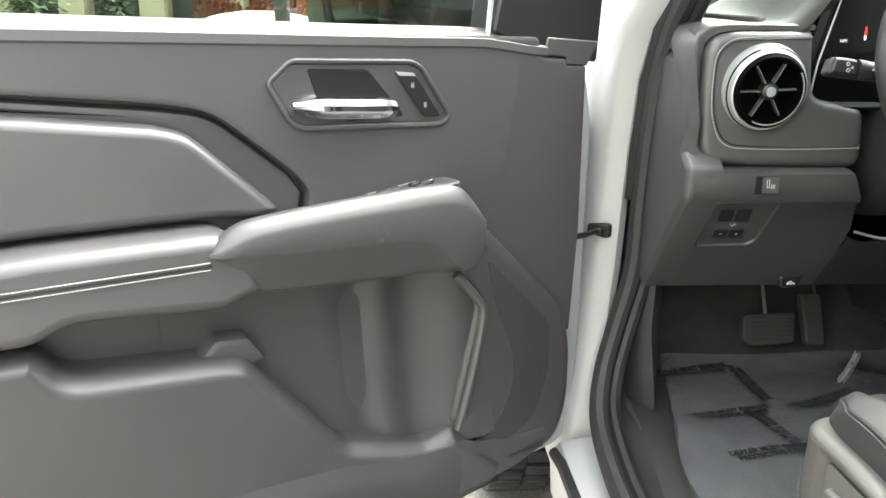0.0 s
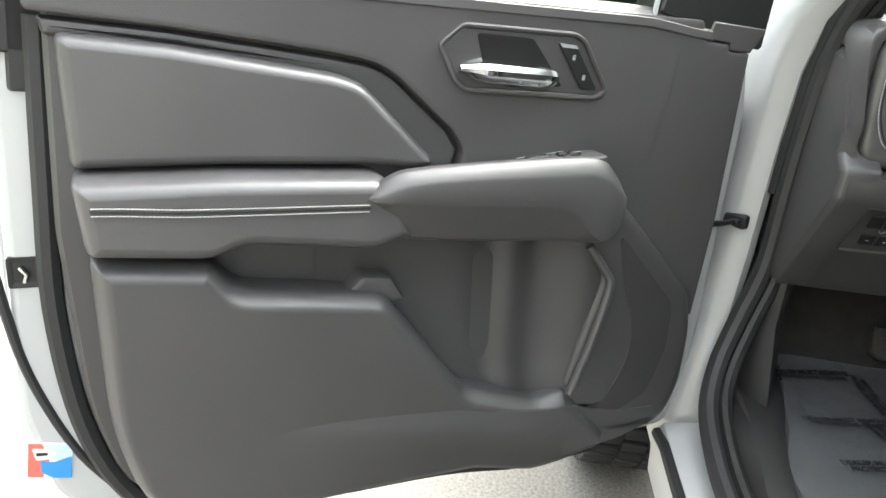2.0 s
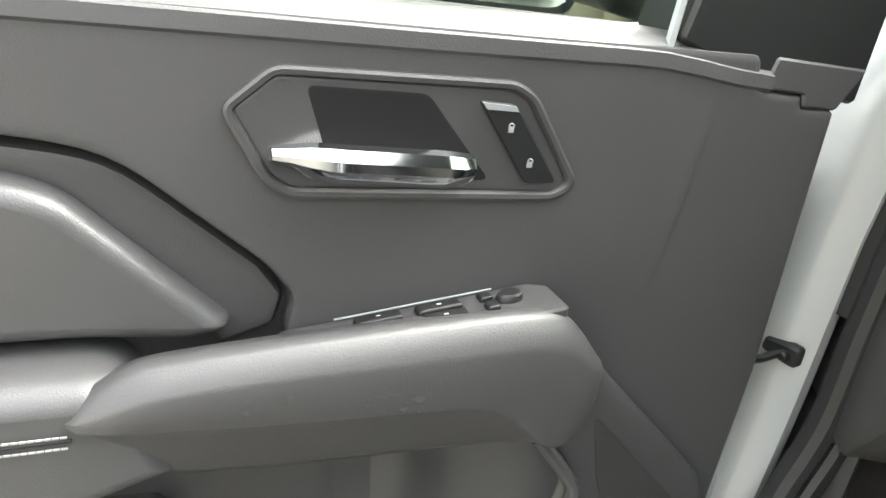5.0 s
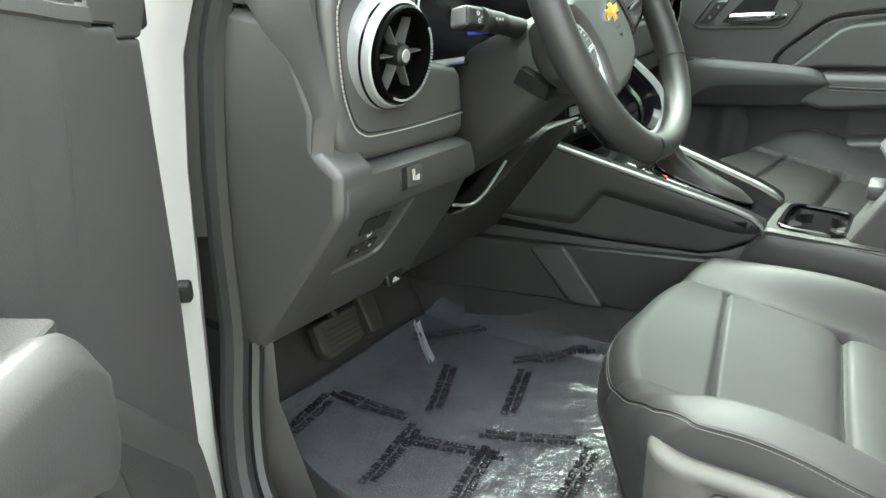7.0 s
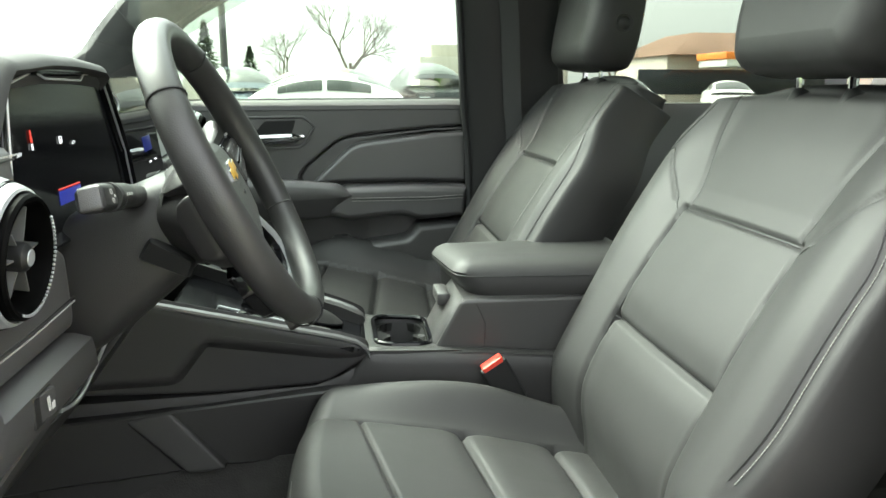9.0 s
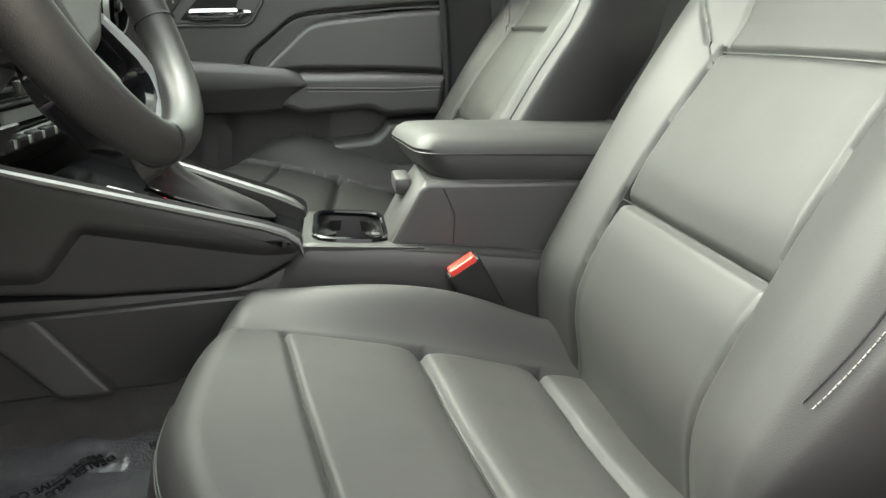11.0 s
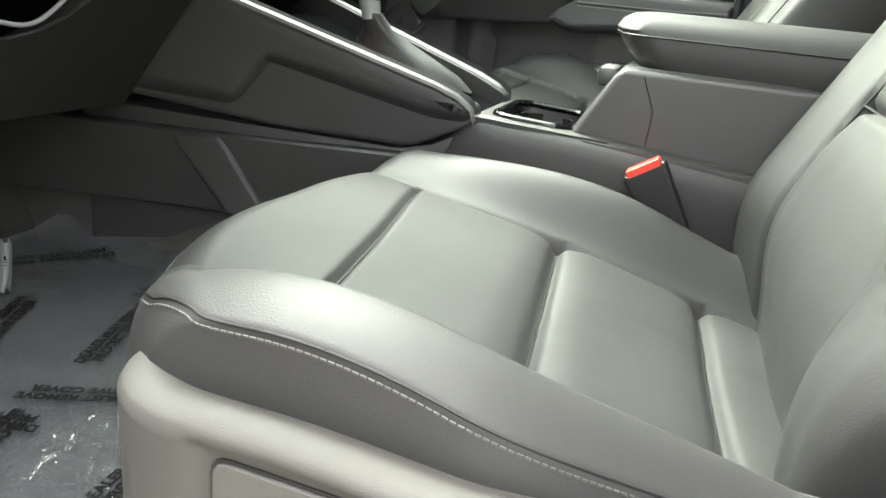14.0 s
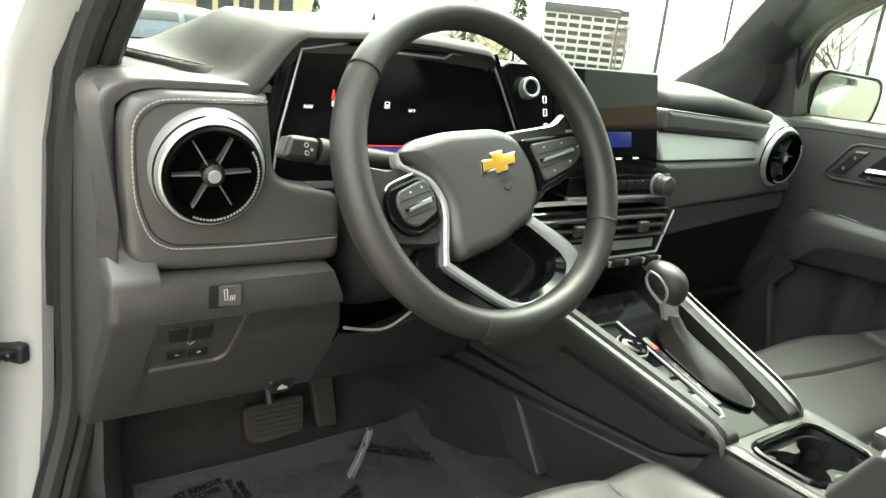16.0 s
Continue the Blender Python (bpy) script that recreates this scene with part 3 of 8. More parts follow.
part("outer_skin", pillow(bmesh.new(), driver_put, [(1.125, 1.19), (1.125, 0.62), (1.08, 0.475, 0.08), (0.9, 0.43, 0.05), (0.3, 0.425), (0.03, 0.45), (0.01, 0.60), (0.01, 1.18)], [(0, -0.165), (-0.004, -0.172), (0, -0.19), (0.03, -0.205), (0.10, -0.215), (0.102, -0.215)], r=0.03), PAINT, door)
seal_line = [(1.066, 1.13), (1.072, 0.95), (1.074, 0.80), (1.055, 0.645), (1.012, 0.535), (0.955, 0.490), (0.80, 0.470), (0.55, 0.470), (0.40, 0.455), (0.25, 0.465)]
part("trim_seal", tube(bmesh.new(), smooth_path([driver_put(a - 0.014, z, -0.046) for a, z in seal_line], 5), 0.013, 8), RUBBER, door, "black rubber door seal")
wide = [(1.118, 0.84), (1.102, 0.74), (1.078, 0.66), (1.045, 0.585), (1.00, 0.52)]
part("edge_seal", tube(bmesh.new(), smooth_path([driver_put(a, z, -0.056) for a, z in wide], 5), 0.006, 8), RUBBER, door)
latch = part("latch", pillow(bmesh.new(), driver_put, [(1.105, 0.862), (1.07, 0.862), (1.07, 0.824), (1.105, 0.824)], [(0, -0.06), (0, -0.0535), (0.003, -0.053), (0.006, -0.0545), (0.007, -0.0545)], r=0.004), BLACK_PLASTIC, door, "black latch opening")
part("latch_claw", tube(bmesh.new(), [driver_put(1.092, 0.85, -0.052), driver_put(1.085, 0.842, -0.050), driver_put(1.088, 0.832, -0.052)], 0.003, 6), CHROME, latch)
label_white = part("safety_label", pillow(bmesh.new(), driver_put, [(1.104, 0.615), (1.054, 0.605), (1.059, 0.553), (1.109, 0.565)], [(0, -0.056), (0, -0.0535), (0.0005, -0.0530)], r=0.002), material("label_white", (0.7, 0.7, 0.72), 0.4), door, "small red, white and blue safety label")
part("label_band", pillow(bmesh.new(), driver_put, [(1.1035, 0.6145), (1.088, 0.6115), (1.082, 0.585), (1.0915, 0.5615), (1.1085, 0.5655)], [(0, -0.0532), (0.0002, -0.0525)], r=0.001), material("label_red", (0.60, 0.12, 0.09), 0.4), label_white)
part("label_field", pillow(bmesh.new(), driver_put, [(1.086, 0.611), (1.0545, 0.6045), (1.0565, 0.580), (1.080, 0.586)], [(0, -0.0532), (0.0002, -0.0526)], r=0.001), material("label_pale_blue", (0.42, 0.52, 0.66), 0.4), label_white)
part("label_block", pillow(bmesh.new(), driver_put, [(1.092, 0.588), (1.078, 0.582), (1.0565, 0.588), (1.0590, 0.5545), (1.080, 0.559), (1.093, 0.570)], [(0, -0.0530), (0.0002, -0.0522)], r=0.003), material("label_blue", (0.03, 0.22, 0.60), 0.4), label_white)
part("label_figure", pillow(bmesh.new(), driver_put, [(1.1005, 0.607), (1.082, 0.603), (1.072, 0.596), (1.079, 0.588), (1.097, 0.588)], [(0, -0.0527), (0.0002, -0.0518)], r=0.003), material("label_grey", (0.55, 0.56, 0.57), 0.4), label_white)
part("label_bar", pillow(bmesh.new(), driver_put, [(1.096, 0.600), (1.083, 0.598), (1.083, 0.594), (1.096, 0.595)], [(0, -0.0522), (0.0002, -0.0515)], r=0.001), BLACK_PLASTIC, label_white)

# Window frame, sail panel, glass and the outside mirror.
part("sail_panel", pillow(bmesh.new(), driver_put, [(0.105, 1.15), (0.212, 1.162), (0.300, 1.19), (0.275, 1.30), (0.16, 1.30), (0.10, 1.25)], [(0, -0.06), (0, -0.006), (0.003, -0.002), (0.006, -0.002)], r=0.006), BLACK_PLASTIC, door)
part("sail_edge", tube(bmesh.new(), [driver_put(0.307, 1.185, -0.006), driver_put(0.285, 1.32, -0.02)], 0.004, 6), SATIN, door)
part("front_cap", pillow(bmesh.new(), driver_put, [(0.127, 1.145), (0.165, 1.1465), (0.168, 1.157), (0.212, 1.160), (0.205, 1.185), (0.105, 1.18)], [(0, -0.04), (0, -0.002), (0.002, 0.0), (0.003, 0.0)], r=0.003), PLASTIC_UP, door)
part("frame_upright", pillow(bmesh.new(), driver_put, [(1.085, 1.05), (1.042, 1.05), (1.035, 1.75), (1.06, 1.75)], [(0, -0.12), (0, -0.052), (0.004, -0.046), (0.008, -0.046)], r=0.006), BLACK_PLASTIC, door)
part("frame_corner", pillow(bmesh.new(), driver_put, [(1.125, 1.09), (1.045, 1.09), (1.042, 1.22), (1.115, 1.22)], [(0, -0.15), (0, -0.050), (0.003, -0.046), (0.006, -0.046)], r=0.006), BLACK_PLASTIC, door)
part("frame_top", tube(bmesh.new(), smooth_path([driver_put(1.05, 1.70, -0.09), driver_put(0.9, 1.74, -0.09), driver_put(0.7, 1.73, -0.08), driver_put(0.42, 1.58, -0.07), driver_put(0.16, 1.30, -0.05)], 5), 0.024, 8), BLACK_PLASTIC, door)
pane = part("window_pane", pillow(bmesh.new(), driver_put, [(1.05, 1.15), (0.29, 1.15), (0.27, 1.30), (0.42, 1.57), (0.70, 1.72), (1.04, 1.72)], [(0, -0.085), (0, -0.081), (0.001, -0.081)], r=0.01), GLASS, door, "clear side window glass")
pane.visible_shadow = False
part("glass_seal", tube(bmesh.new(), [driver_put(0.30, 1.186, -0.072), driver_put(1.05, 1.196, -0.072)], 0.008, 6), RUBBER, door)


def mirror_put_left(u, v, h):
    return driver_put(0.30 + u, 1.29 + v, -0.235 + h)


shell = part("mirror_housing", pillow(bmesh.new(), mirror_put_left, [(-0.055, -0.115), (0.135, -0.115), (0.150, 0.0), (0.14, 0.11), (-0.03, 0.11)], [(0.03, -0.11), (0.01, -0.09), (0, -0.04), (0.0, -0.005), (0.004, 0.0), (0.010, -0.004), (0.012, -0.006)], r=0.035), BLACK_PLASTIC, door, "black outside mirror housing")
part("mirror_glass", pillow(bmesh.new(), mirror_put_left, [(-0.045, -0.104), (0.125, -0.104), (0.138, 0.0), (0.13, 0.10), (-0.022, 0.10)], [(0, -0.006), (0.001, -0.0005), (0.003, 0.0)], r=0.03), MIRROR, shell)
part("mirror_arm", tube(bmesh.new(), [driver_put(0.19, 1.22, -0.06), driver_put(0.235, 1.215, -0.14), driver_put(0.27, 1.225, -0.25)], 0.034, 10, squash=0.7), BLACK_PLASTIC, shell)
# Pale scuffs on the grab handle.
bm = bmesh.new()
rng = random.Random(5)
for k in range(26):
    a, z = rng.gauss(0.512 if k < 20 else 0.60, 0.011), rng.gauss(0.958, 0.005)
    s = rng.uniform(0.0012, 0.0042)
    q = [(a + s * rng.uniform(0.5, 1.6), z), (a, z + s * rng.uniform(0.4, 1.2)), (a - s * rng.uniform(0.5, 1.6), z + s * 0.2), (a - s * 0.3, z - s)]
    bm.faces.new([bm.verts.new(driver_put(x, y, 0.0646)) for x, y in q])
part("scuff", bm, material("pale_scuff", (0.068, 0.066, 0.0645), 0.6), grab)

# Hinges and the check strap join the door to the pillar.
strap = thing("door_check_strap", "black steel door check strap between the pillar and the door", "check strap")
part("strap_arm", tube(bmesh.new(), [(-0.338, -0.424, 0.866), (-0.318, -0.452, 0.863), driver_put(0.09, 0.861, -0.056)], 0.008, 8, squash=0.6), BLACK_PLASTIC, strap)
part("strap_end", pillow(bmesh.new(), frame_map((-0.338, -0.420, 0.866), (0.75, 0.66, 0), (0, 0, 1), (0.66, -0.75, 0)), [(-0.028, -0.008), (0.0, -0.012), (0.016, -0.012), (0.016, 0.012), (0.0, 0.012), (-0.026, 0.008)], [(0, -0.006), (0, 0.004), (0.003, 0.008), (0.005, 0.008)], r=0.005), RUBBER, strap)
part("strap_pin", revolve(bmesh.new(), frame_map((-0.331, -0.422, 0.866), (0, 0, 1), (0.75, 0.66, 0), (0.66, -0.75, 0)), [(0.0, 0.012), (0.004, 0.012), (0.0055, 0.010), (0.0055, 0.0)], 14), BLACK_PLASTIC, strap)
for z in (1.034, 0.70):
    hinge = thing("hinge", "white painted door hinge bolted to the pillar", "hinge", "door hinges")
    part("leaf", box(bmesh.new(), (-0.43, -0.48, z - 0.03), (-0.365, -0.455, z + 0.03), 0.005), PAINT, hinge)
    part("knuckle", tube(bmesh.new(), [(-0.365, -0.470, z - 0.03), (-0.365, -0.470, z + 0.03)], 0.012, 12), PAINT, hinge)
    part("bolt", revolve(bmesh.new(), frame_map((-0.355, -0.462, z), (0, 0, 1), (0, 1, 0), (1, 0, 0)), [(0, 0.008), (0.006, 0.008), (0.008, 0.004), (0.008, -0.01)], 12), PAINT, hinge)

cover = finish("trim_middle_pillar_right", loft(bmesh.new(), [[Vector((x0, 1.085 - t, z)), Vector((x0 + 0.012, 1.078 - t, z)), Vector((x0 + 0.10, 1.070 - t, z)), Vector((x0 + 0.24, 1.060 - t, z)), Vector((x0 + 0.24, 1.16 - t, z)), Vector((x0, 1.16 - t, z))] for x0, t, z in ((0.475, 0.0, 0.50), (0.462, 0.0, 0.90), (0.452, 0.004, 1.10), (0.440, 0.012, 1.20), (0.425, 0.045, 1.40), (0.405, 0.09, 1.58), (0.385, 0.13, 1.72))]), BLACK_PLASTIC)
tagged(cover, "dark plastic cover of the middle pillar", "pillar trim", kind="structure")
pseal = finish("trim_pillar_seal_right", tube(bmesh.new(), smooth_path([Vector((x0 - 0.006, 1.088 - t, z)) for x0, t, z in ((0.475, 0.0, 0.50), (0.462, 0.0, 0.90), (0.452, 0.004, 1.10), (0.440, 0.012, 1.20), (0.425, 0.045, 1.40), (0.405, 0.09, 1.58))], 4), 0.010, 8), RUBBER)
tagged(pseal, "black rubber seal along the middle pillar", "door seal", kind="structure")
pdoor = thing("passenger_door", "closed passenger door with dark grey trim and a chrome release lever", "car door")
door_trim(pdoor, passenger_put, False)
part("shell", pillow(bmesh.new(), passenger_put, [(1.12, 1.19), (1.12, 0.47), (0.0, 0.47), (0.0, 1.18)], [(0, -0.16), (0, -0.06), (0.004, -0.055), (0.008, -0.055)], r=0.02), PAINT, pdoor)
pp = part("window_pane", pillow(bmesh.new(), passenger_put, [(1.05, 1.15), (0.10, 1.15), (0.27, 1.36), (0.46, 1.62), (0.70, 1.74), (1.04, 1.74)], [(0, -0.085), (0, -0.081), (0.001, -0.081)], r=0.01), GLASS, pdoor, "clear side window glass")
part("glass_seal", tube(bmesh.new(), [passenger_put(0.16, 1.19, -0.070), passenger_put(1.05, 1.196, -0.070)], 0.009, 6), RUBBER, pdoor)
part("frame_upright", pillow(bmesh.new(), passenger_put, [(1.085, 1.05), (1.030, 1.05), (1.012, 1.75), (1.06, 1.75)], [(0, -0.12), (0, -0.040), (0.004, -0.034), (0.008, -0.034)], r=0.006), PLASTIC_LOW, pdoor)
part("sail_panel", pillow(bmesh.new(), passenger_put, [(0.08, 1.16), (0.262, 1.183), (0.250, 1.26), (0.238, 1.345), (0.15, 1.335), (0.08, 1.25)], [(0, -0.08), (0, -0.02), (0.003, -0.016), (0.006, -0.016)], r=0.01), PLASTIC_LOW, pdoor)


def mirror_put_right(u, v, h):
    return Vector((-0.318 + 0.40 * u + 0.82 * (h + 0.12 * v), 1.255 + u * 0.62 - 0.5 * (h + 0.12 * v), 1.252 + v * 0.66))


mh = part("mirror_housing", pillow(bmesh.new(), mirror_put_right, [(-0.03, -0.085), (0.20, -0.085), (0.205, 0.02), (0.19, 0.085), (-0.02, 0.10), (-0.04, 0.03)], [(0.03, -0.11), (0.01, -0.09), (0, -0.04), (0.0, -0.005), (0.004, 0.0), (0.010, -0.004), (0.012, -0.006)], r=0.03), BLACK_PLASTIC, pdoor, "black outside mirror housing")
part("mirror_glass", pillow(bmesh.new(), mirror_put_right, [(-0.018, -0.073), (0.188, -0.073), (0.193, 0.02), (0.18, 0.073), (-0.008, 0.086), (-0.026, 0.03)], [(0, -0.006), (0.001, -0.0005), (0.003, 0.0)], r=0.025), MIRROR, mh)

# ---- cab shell: ground, floor, sill, pillars, roof and glass ----
def V(*p):
    return Vector(p)


def mirror_y(p):
    return Vector((p[0], 0.84 - p[1], p[2]))


# Hinge pillar and A-pillar of painted steel beside the driver, with the rubber seal along the opening.
for side, put in (("left", Vector), ("right", mirror_y)):
    fwd = (lambda z: 0.0) if side == "left" else (lambda z: -0.075 * smoothstep(1.02, 1.16, z) * (1 - smoothstep(1.40, 1.65, z)))
    more = (lambda z: 0.0) if side == "left" else (lambda z: -0.110 * smoothstep(1.20, 1.34, z) * (1 - smoothstep(1.40, 1.65, z)))
    rings = []
    for z, x0, x1, y0 in ((0.40, -0.52, -0.28, -0.47), (0.52, -0.52, -0.29, -0.47), (0.60, -0.52, -0.315, -0.462), (0.68, -0.52, -0.335, -0.447), (0.80, -0.52, -0.343, -0.437), (1.0, -0.515, -0.338, -0.433), (1.12, -0.505, -0.325, -0.430), (1.20, -0.48, -0.297, -0.422),
                          (1.30, -0.40, -0.215, -0.395), (1.45, -0.25, -0.08, -0.345), (1.60, -0.02, 0.13, -0.285), (1.70, 0.22, 0.34, -0.24)):
        x0, x1 = x0 + more(z), x1 + fwd(z) + more(z)
        rings.append([put(q) for q in ((x0, y0 - 0.01, z), (x1 - 0.05, y0 - 0.012, z), (x1 - 0.012, y0, z), (x1, y0 + 0.014, z), (x1 + 0.004, y0 + 0.045, z), (x1 - 0.01, y0 + 0.06, z), (x0, y0 + 0.06, z))])
    pil = finish("wall_pillar_" + side, loft(bmesh.new(), rings), PAINT)
    tagged(pil, "white painted hinge pillar rising into the windscreen pillar", "pillar", kind="structure")
    line = [(0.62, -0.430, 0.532), (0.30, -0.440, 0.532), (0.02, -0.446, 0.536), (-0.10, -0.446, 0.548), (-0.205, -0.438, 0.574), (-0.270, -0.418, 0.625), (-0.302, -0.392, 0.70), (-0.316, -0.366, 0.80), (-0.320, -0.362, 0.92), (-0.313, -0.360, 1.05), (-0.292, -0.356, 1.16), (-0.228, -0.345, 1.26), (-0.09, -0.305, 1.41), (0.11, -0.255, 1.57), (0.32, -0.212, 1.685), (0.65, -0.20, 1.73)]
    line = [(x + fwd(z) + more(z), y, z) for x, y, z in line]
    sl = finish("trim_door_seal_" + side, tube(bmesh.new(), smooth_path([put(p) for p in line], 6), 0.017, 10), RUBBER)
    tagged(sl, "thick black rubber seal round the door opening", "door seal", kind="structure")
    lip = finish("trim_seal_lip_" + side, tube(bmesh.new(), smooth_path([put((p[0] + 0.012, p[1] + 0.022, p[2] + (0.012 if p[2] < 0.6 else 0))) for p in line], 6), 0.011, 8), BLACK_PLASTIC)
    tagged(lip, "black inner lip of the door seal", "door seal", kind="structure")
    flange = finish("trim_seal_flange_" + side, sheet(bmesh.new(), [[put((p[0] - 0.040, p[1] - 0.030, p[2])), put((p[0] - 0.026, p[1] - 0.026, p[2])), put((p[0] - 0.012, p[1] - 0.014, p[2])), put((p[0] - 0.004, p[1] - 0.004, p[2]))] for p in smooth_path([q for q in line if 0.90 < q[2] < 1.30], 5)]), RUBBER)
    tagged(flange, "black rubber flange between seal and pillar", "door seal", kind="structure")
    # Inner trim of the windscreen pillar, with a grab handle.
    rows = []
    for z, xa, xb, y in ((1.13, -0.78, -0.36, -0.262), (1.20, -0.69, -0.315, -0.258), (1.262, -0.615, -0.285, -0.250), (1.33, -0.505, -0.285, -0.238), (1.38, -0.465, -0.245, -0.228), (1.445, -0.405, -0.135, -0.215), (1.56, -0.20, 0.04, -0.19), (1.68, 0.10, 0.28, -0.165), (1.75, 0.30, 0.45, -0.15)):
        xb += fwd(z)
        if side == "left":
            y -= 0.062 * (1 - smoothstep(1.30, 1.50, z))
        rows.append([put(q) for q in ((xa, y - 0.07, z + 0.01), (xa, y - 0.01, z), (xa + 0.025, y + 0.012, z), (xa + 0.07, y + 0.022, z), (xb - 0.05, y + 0.014, z), (xb - 0.012, y - 0.004, z), (xb, y - 0.03, z), (xb, y - 0.09, z))])
    tr = finish("trim_windscreen_pillar_" + side, loft(bmesh.new(), rows), DASH_TOP)
    tagged(tr, "dark grey plastic trim of the windscreen pillar", "pillar trim", kind="structure")
    kick = finish("trim_kick_panel_" + side, loft(bmesh.new(), [[put(q) for q in ((-0.60, -0.36, z), (-0.31, -0.358, z), (-0.285 + 0.05 * (z < 0.6), -0.335, z), (-0.34, -0.300, z), (-0.60, -0.285, z))] for z in (0.50, 0.58, 0.70, 0.85, 1.02)]), PLASTIC)
    tagged(kick, "dark plastic kick panel beside the footwell", "kick panel", kind="structure")
    sill = finish("trim_sill_" + side, loft(bmesh.new(), [[put(q) for q in ((x, -0.50, 0.40), (x, -0.505, 0.47), (x, -0.49, 0.500), (x, -0.40, 0.515), (x, -0.36, 0.525), (x, -0.33, 0.53), (x, -0.30, 0.53), (x, -0.30, 0.40))] for x in (-0.26, 0.1, 0.6, 1.9)]), PAINT)
    tagged(sill, "white painted sill under the door opening", "sill", kind="structure")
    strip = finish("trim_sill_seal_" + side, tube(bmesh.new(), [put(q) for q in ((-0.256, -0.498, 0.480), (-0.20, -0.4965, 0.490), (0.1, -0.4965, 0.491), (1.8, -0.4965, 0.491))], 0.011, 8), RUBBER)
    tagged(strip, "black rubber strip along the sill", "seal", kind="structure")
    plate = finish("trim_sill_plate_" + side, loft(bmesh.new(), [[put(q) for q in ((x, -0.428, 0.530), (x, -0.414, 0.550), (x, yi - 0.045, 0.570), (x, yi - 0.016, 0.574), (x, yi - 0.003, 0.570), (x, yi, 0.560), (x, yi, 0.54))] for x, yi in ((-0.36, -0.272), (-0.28, -0.288), (-0.20, -0.312), (-0.10, -0.340), (0.0, -0.358), (0.12, -0.366), (0.4, -0.368), (1.0, -0.368))]), PLASTIC_LOW)
    floor_edge = finish("floor_edge_" + side, sheet(bmesh.new(), [[put((x, -0.375 + 0.15 * k / 8, 0.5645 + 0.0015 * math.sin(23 * x + 5 * k))) for k in range(9)] for x in [-0.36 + 1.36 * m / 40 for m in range(41)]]), CARPET)
    tagged(floor_edge, "dark carpet beside the sill plate", "carpet", kind="structure")
    tagged(plate, "dark plastic sill plate", "sill plate", kind="structure")
    sh = 0.0 if side == "left" else 0.105
    bp = finish("wall_middle_pillar_" + side, loft(bmesh.new(), [[put(q) for q in ((x0, y, z), (x0 + 0.02, y + 0.06, z), (x1, y + 0.06, z), (x1, y - 0.03, z), (x0, y - 0.03, z))] for x0, x1, y, z in ((0.62 - sh, 0.86, -0.42, 0.45), (0.60 - sh, 0.80, -0.42, 0.9), (0.585 - sh, 0.74, -0.40, 1.15), (0.565 - sh, 0.70, -0.33, 1.45), (0.55 - sh, 0.68, -0.26, 1.72))]), PLASTIC)
    tagged(bp, "dark trimmed middle pillar between the doors", "pillar", kind="structure")
    rear = finish("wall_rear_door_" + side, loft(bmesh.new(), [[put(q) for q in ((0.80, y, z), (1.66, y, z), (1.66, y - 0.09, z), (0.80, y - 0.09, z))] for z, y in ((0.48, -0.32), (0.9, -0.31), (1.16, -0.33), (1.20, -0.36))]), PLASTIC)
    tagged(rear, "dark trimmed rear door below its window", "rear door", kind="structure")
    rp = finish("window_rear_side_" + side, pillow(bmesh.new(), lambda u, v, h, put=put: put((u, -0.36 + h + 0.35 * max(0.0, v - 1.2) * 0.6, v)), [(0.74, 1.18), (1.56, 1.18), (1.40, 1.70), (0.70, 1.70)], [(0, -0.003), (0, 0.0), (0.001, 0.0)], r=0.02), REAR_GLASS)
    tagged(rp, "clear rear side window", "window", kind="structure")

floor = finish("floor", pillow(bmesh.new(), frame_map((0, 0, 0), (1, 0, 0), (0, 1, 0), (0, 0, 1)), [(-0.50, -0.30), (1.75, -0.30), (1.75, 1.14), (-0.50, 1.14)], [(0, 0.50), (0, 0.545), (0.002, 0.55), (0.004, 0.55)], r=0.05), CARPET)
tagged(floor, "dark carpeted cab floor", "floor", kind="structure")
# The toe board climbs ahead of the pedals.
toe = finish("wall_toe_board", loft(bmesh.new(), [[V(x, -0.32, z), V(x, 1.16, z), V(x - 0.03, 1.16, z), V(x - 0.03, -0.32, z)] for x, z in ((-0.36, 0.545), (-0.44, 0.565), (-0.50, 0.61), (-0.57, 0.72), (-0.60, 1.0), (-0.60, 1.10))]), CARPET)
tagged(toe, "dark carpeted toe board", "toe board", kind="structure")
tunnel = finish("floor_tunnel", loft(bmesh.new(), [[V(x, 0.20, 0.54), V(x, 0.245, 0.60), V(x, 0.26, 0.66), V(x, 0.58, 0.66), V(x, 0.595, 0.60), V(x, 0.64, 0.54)] for x in (-0.55, 0.0, 0.8, 1.6)]), CARPET)
tagged(tunnel, "dark carpeted centre tunnel", "tunnel", kind="structure")
rows = []
for x, z in ((0.30, 1.70), (0.45, 1.745), (0.8, 1.77), (1.2, 1.76), (1.60, 1.70)):
    rows.append([V(x, 0.42 + s * 0.66, z - 0.07 * abs(s) ** 3) for s in (-1, -0.9, -0.7, -0.4, 0, 0.4, 0.7, 0.9, 1)])
roof_in = finish("ceiling", sheet(bmesh.new(), rows), HEADLINER)
tagged(roof_in, "dark grey fabric headliner", "headliner", kind="structure")
roof = finish("wall_roof", sheet(bmesh.new(), [[p + V(0, 0, 0.035) for p in r] for r in rows]), PAINT)
tagged(roof, "white painted roof", "roof", kind="structure")
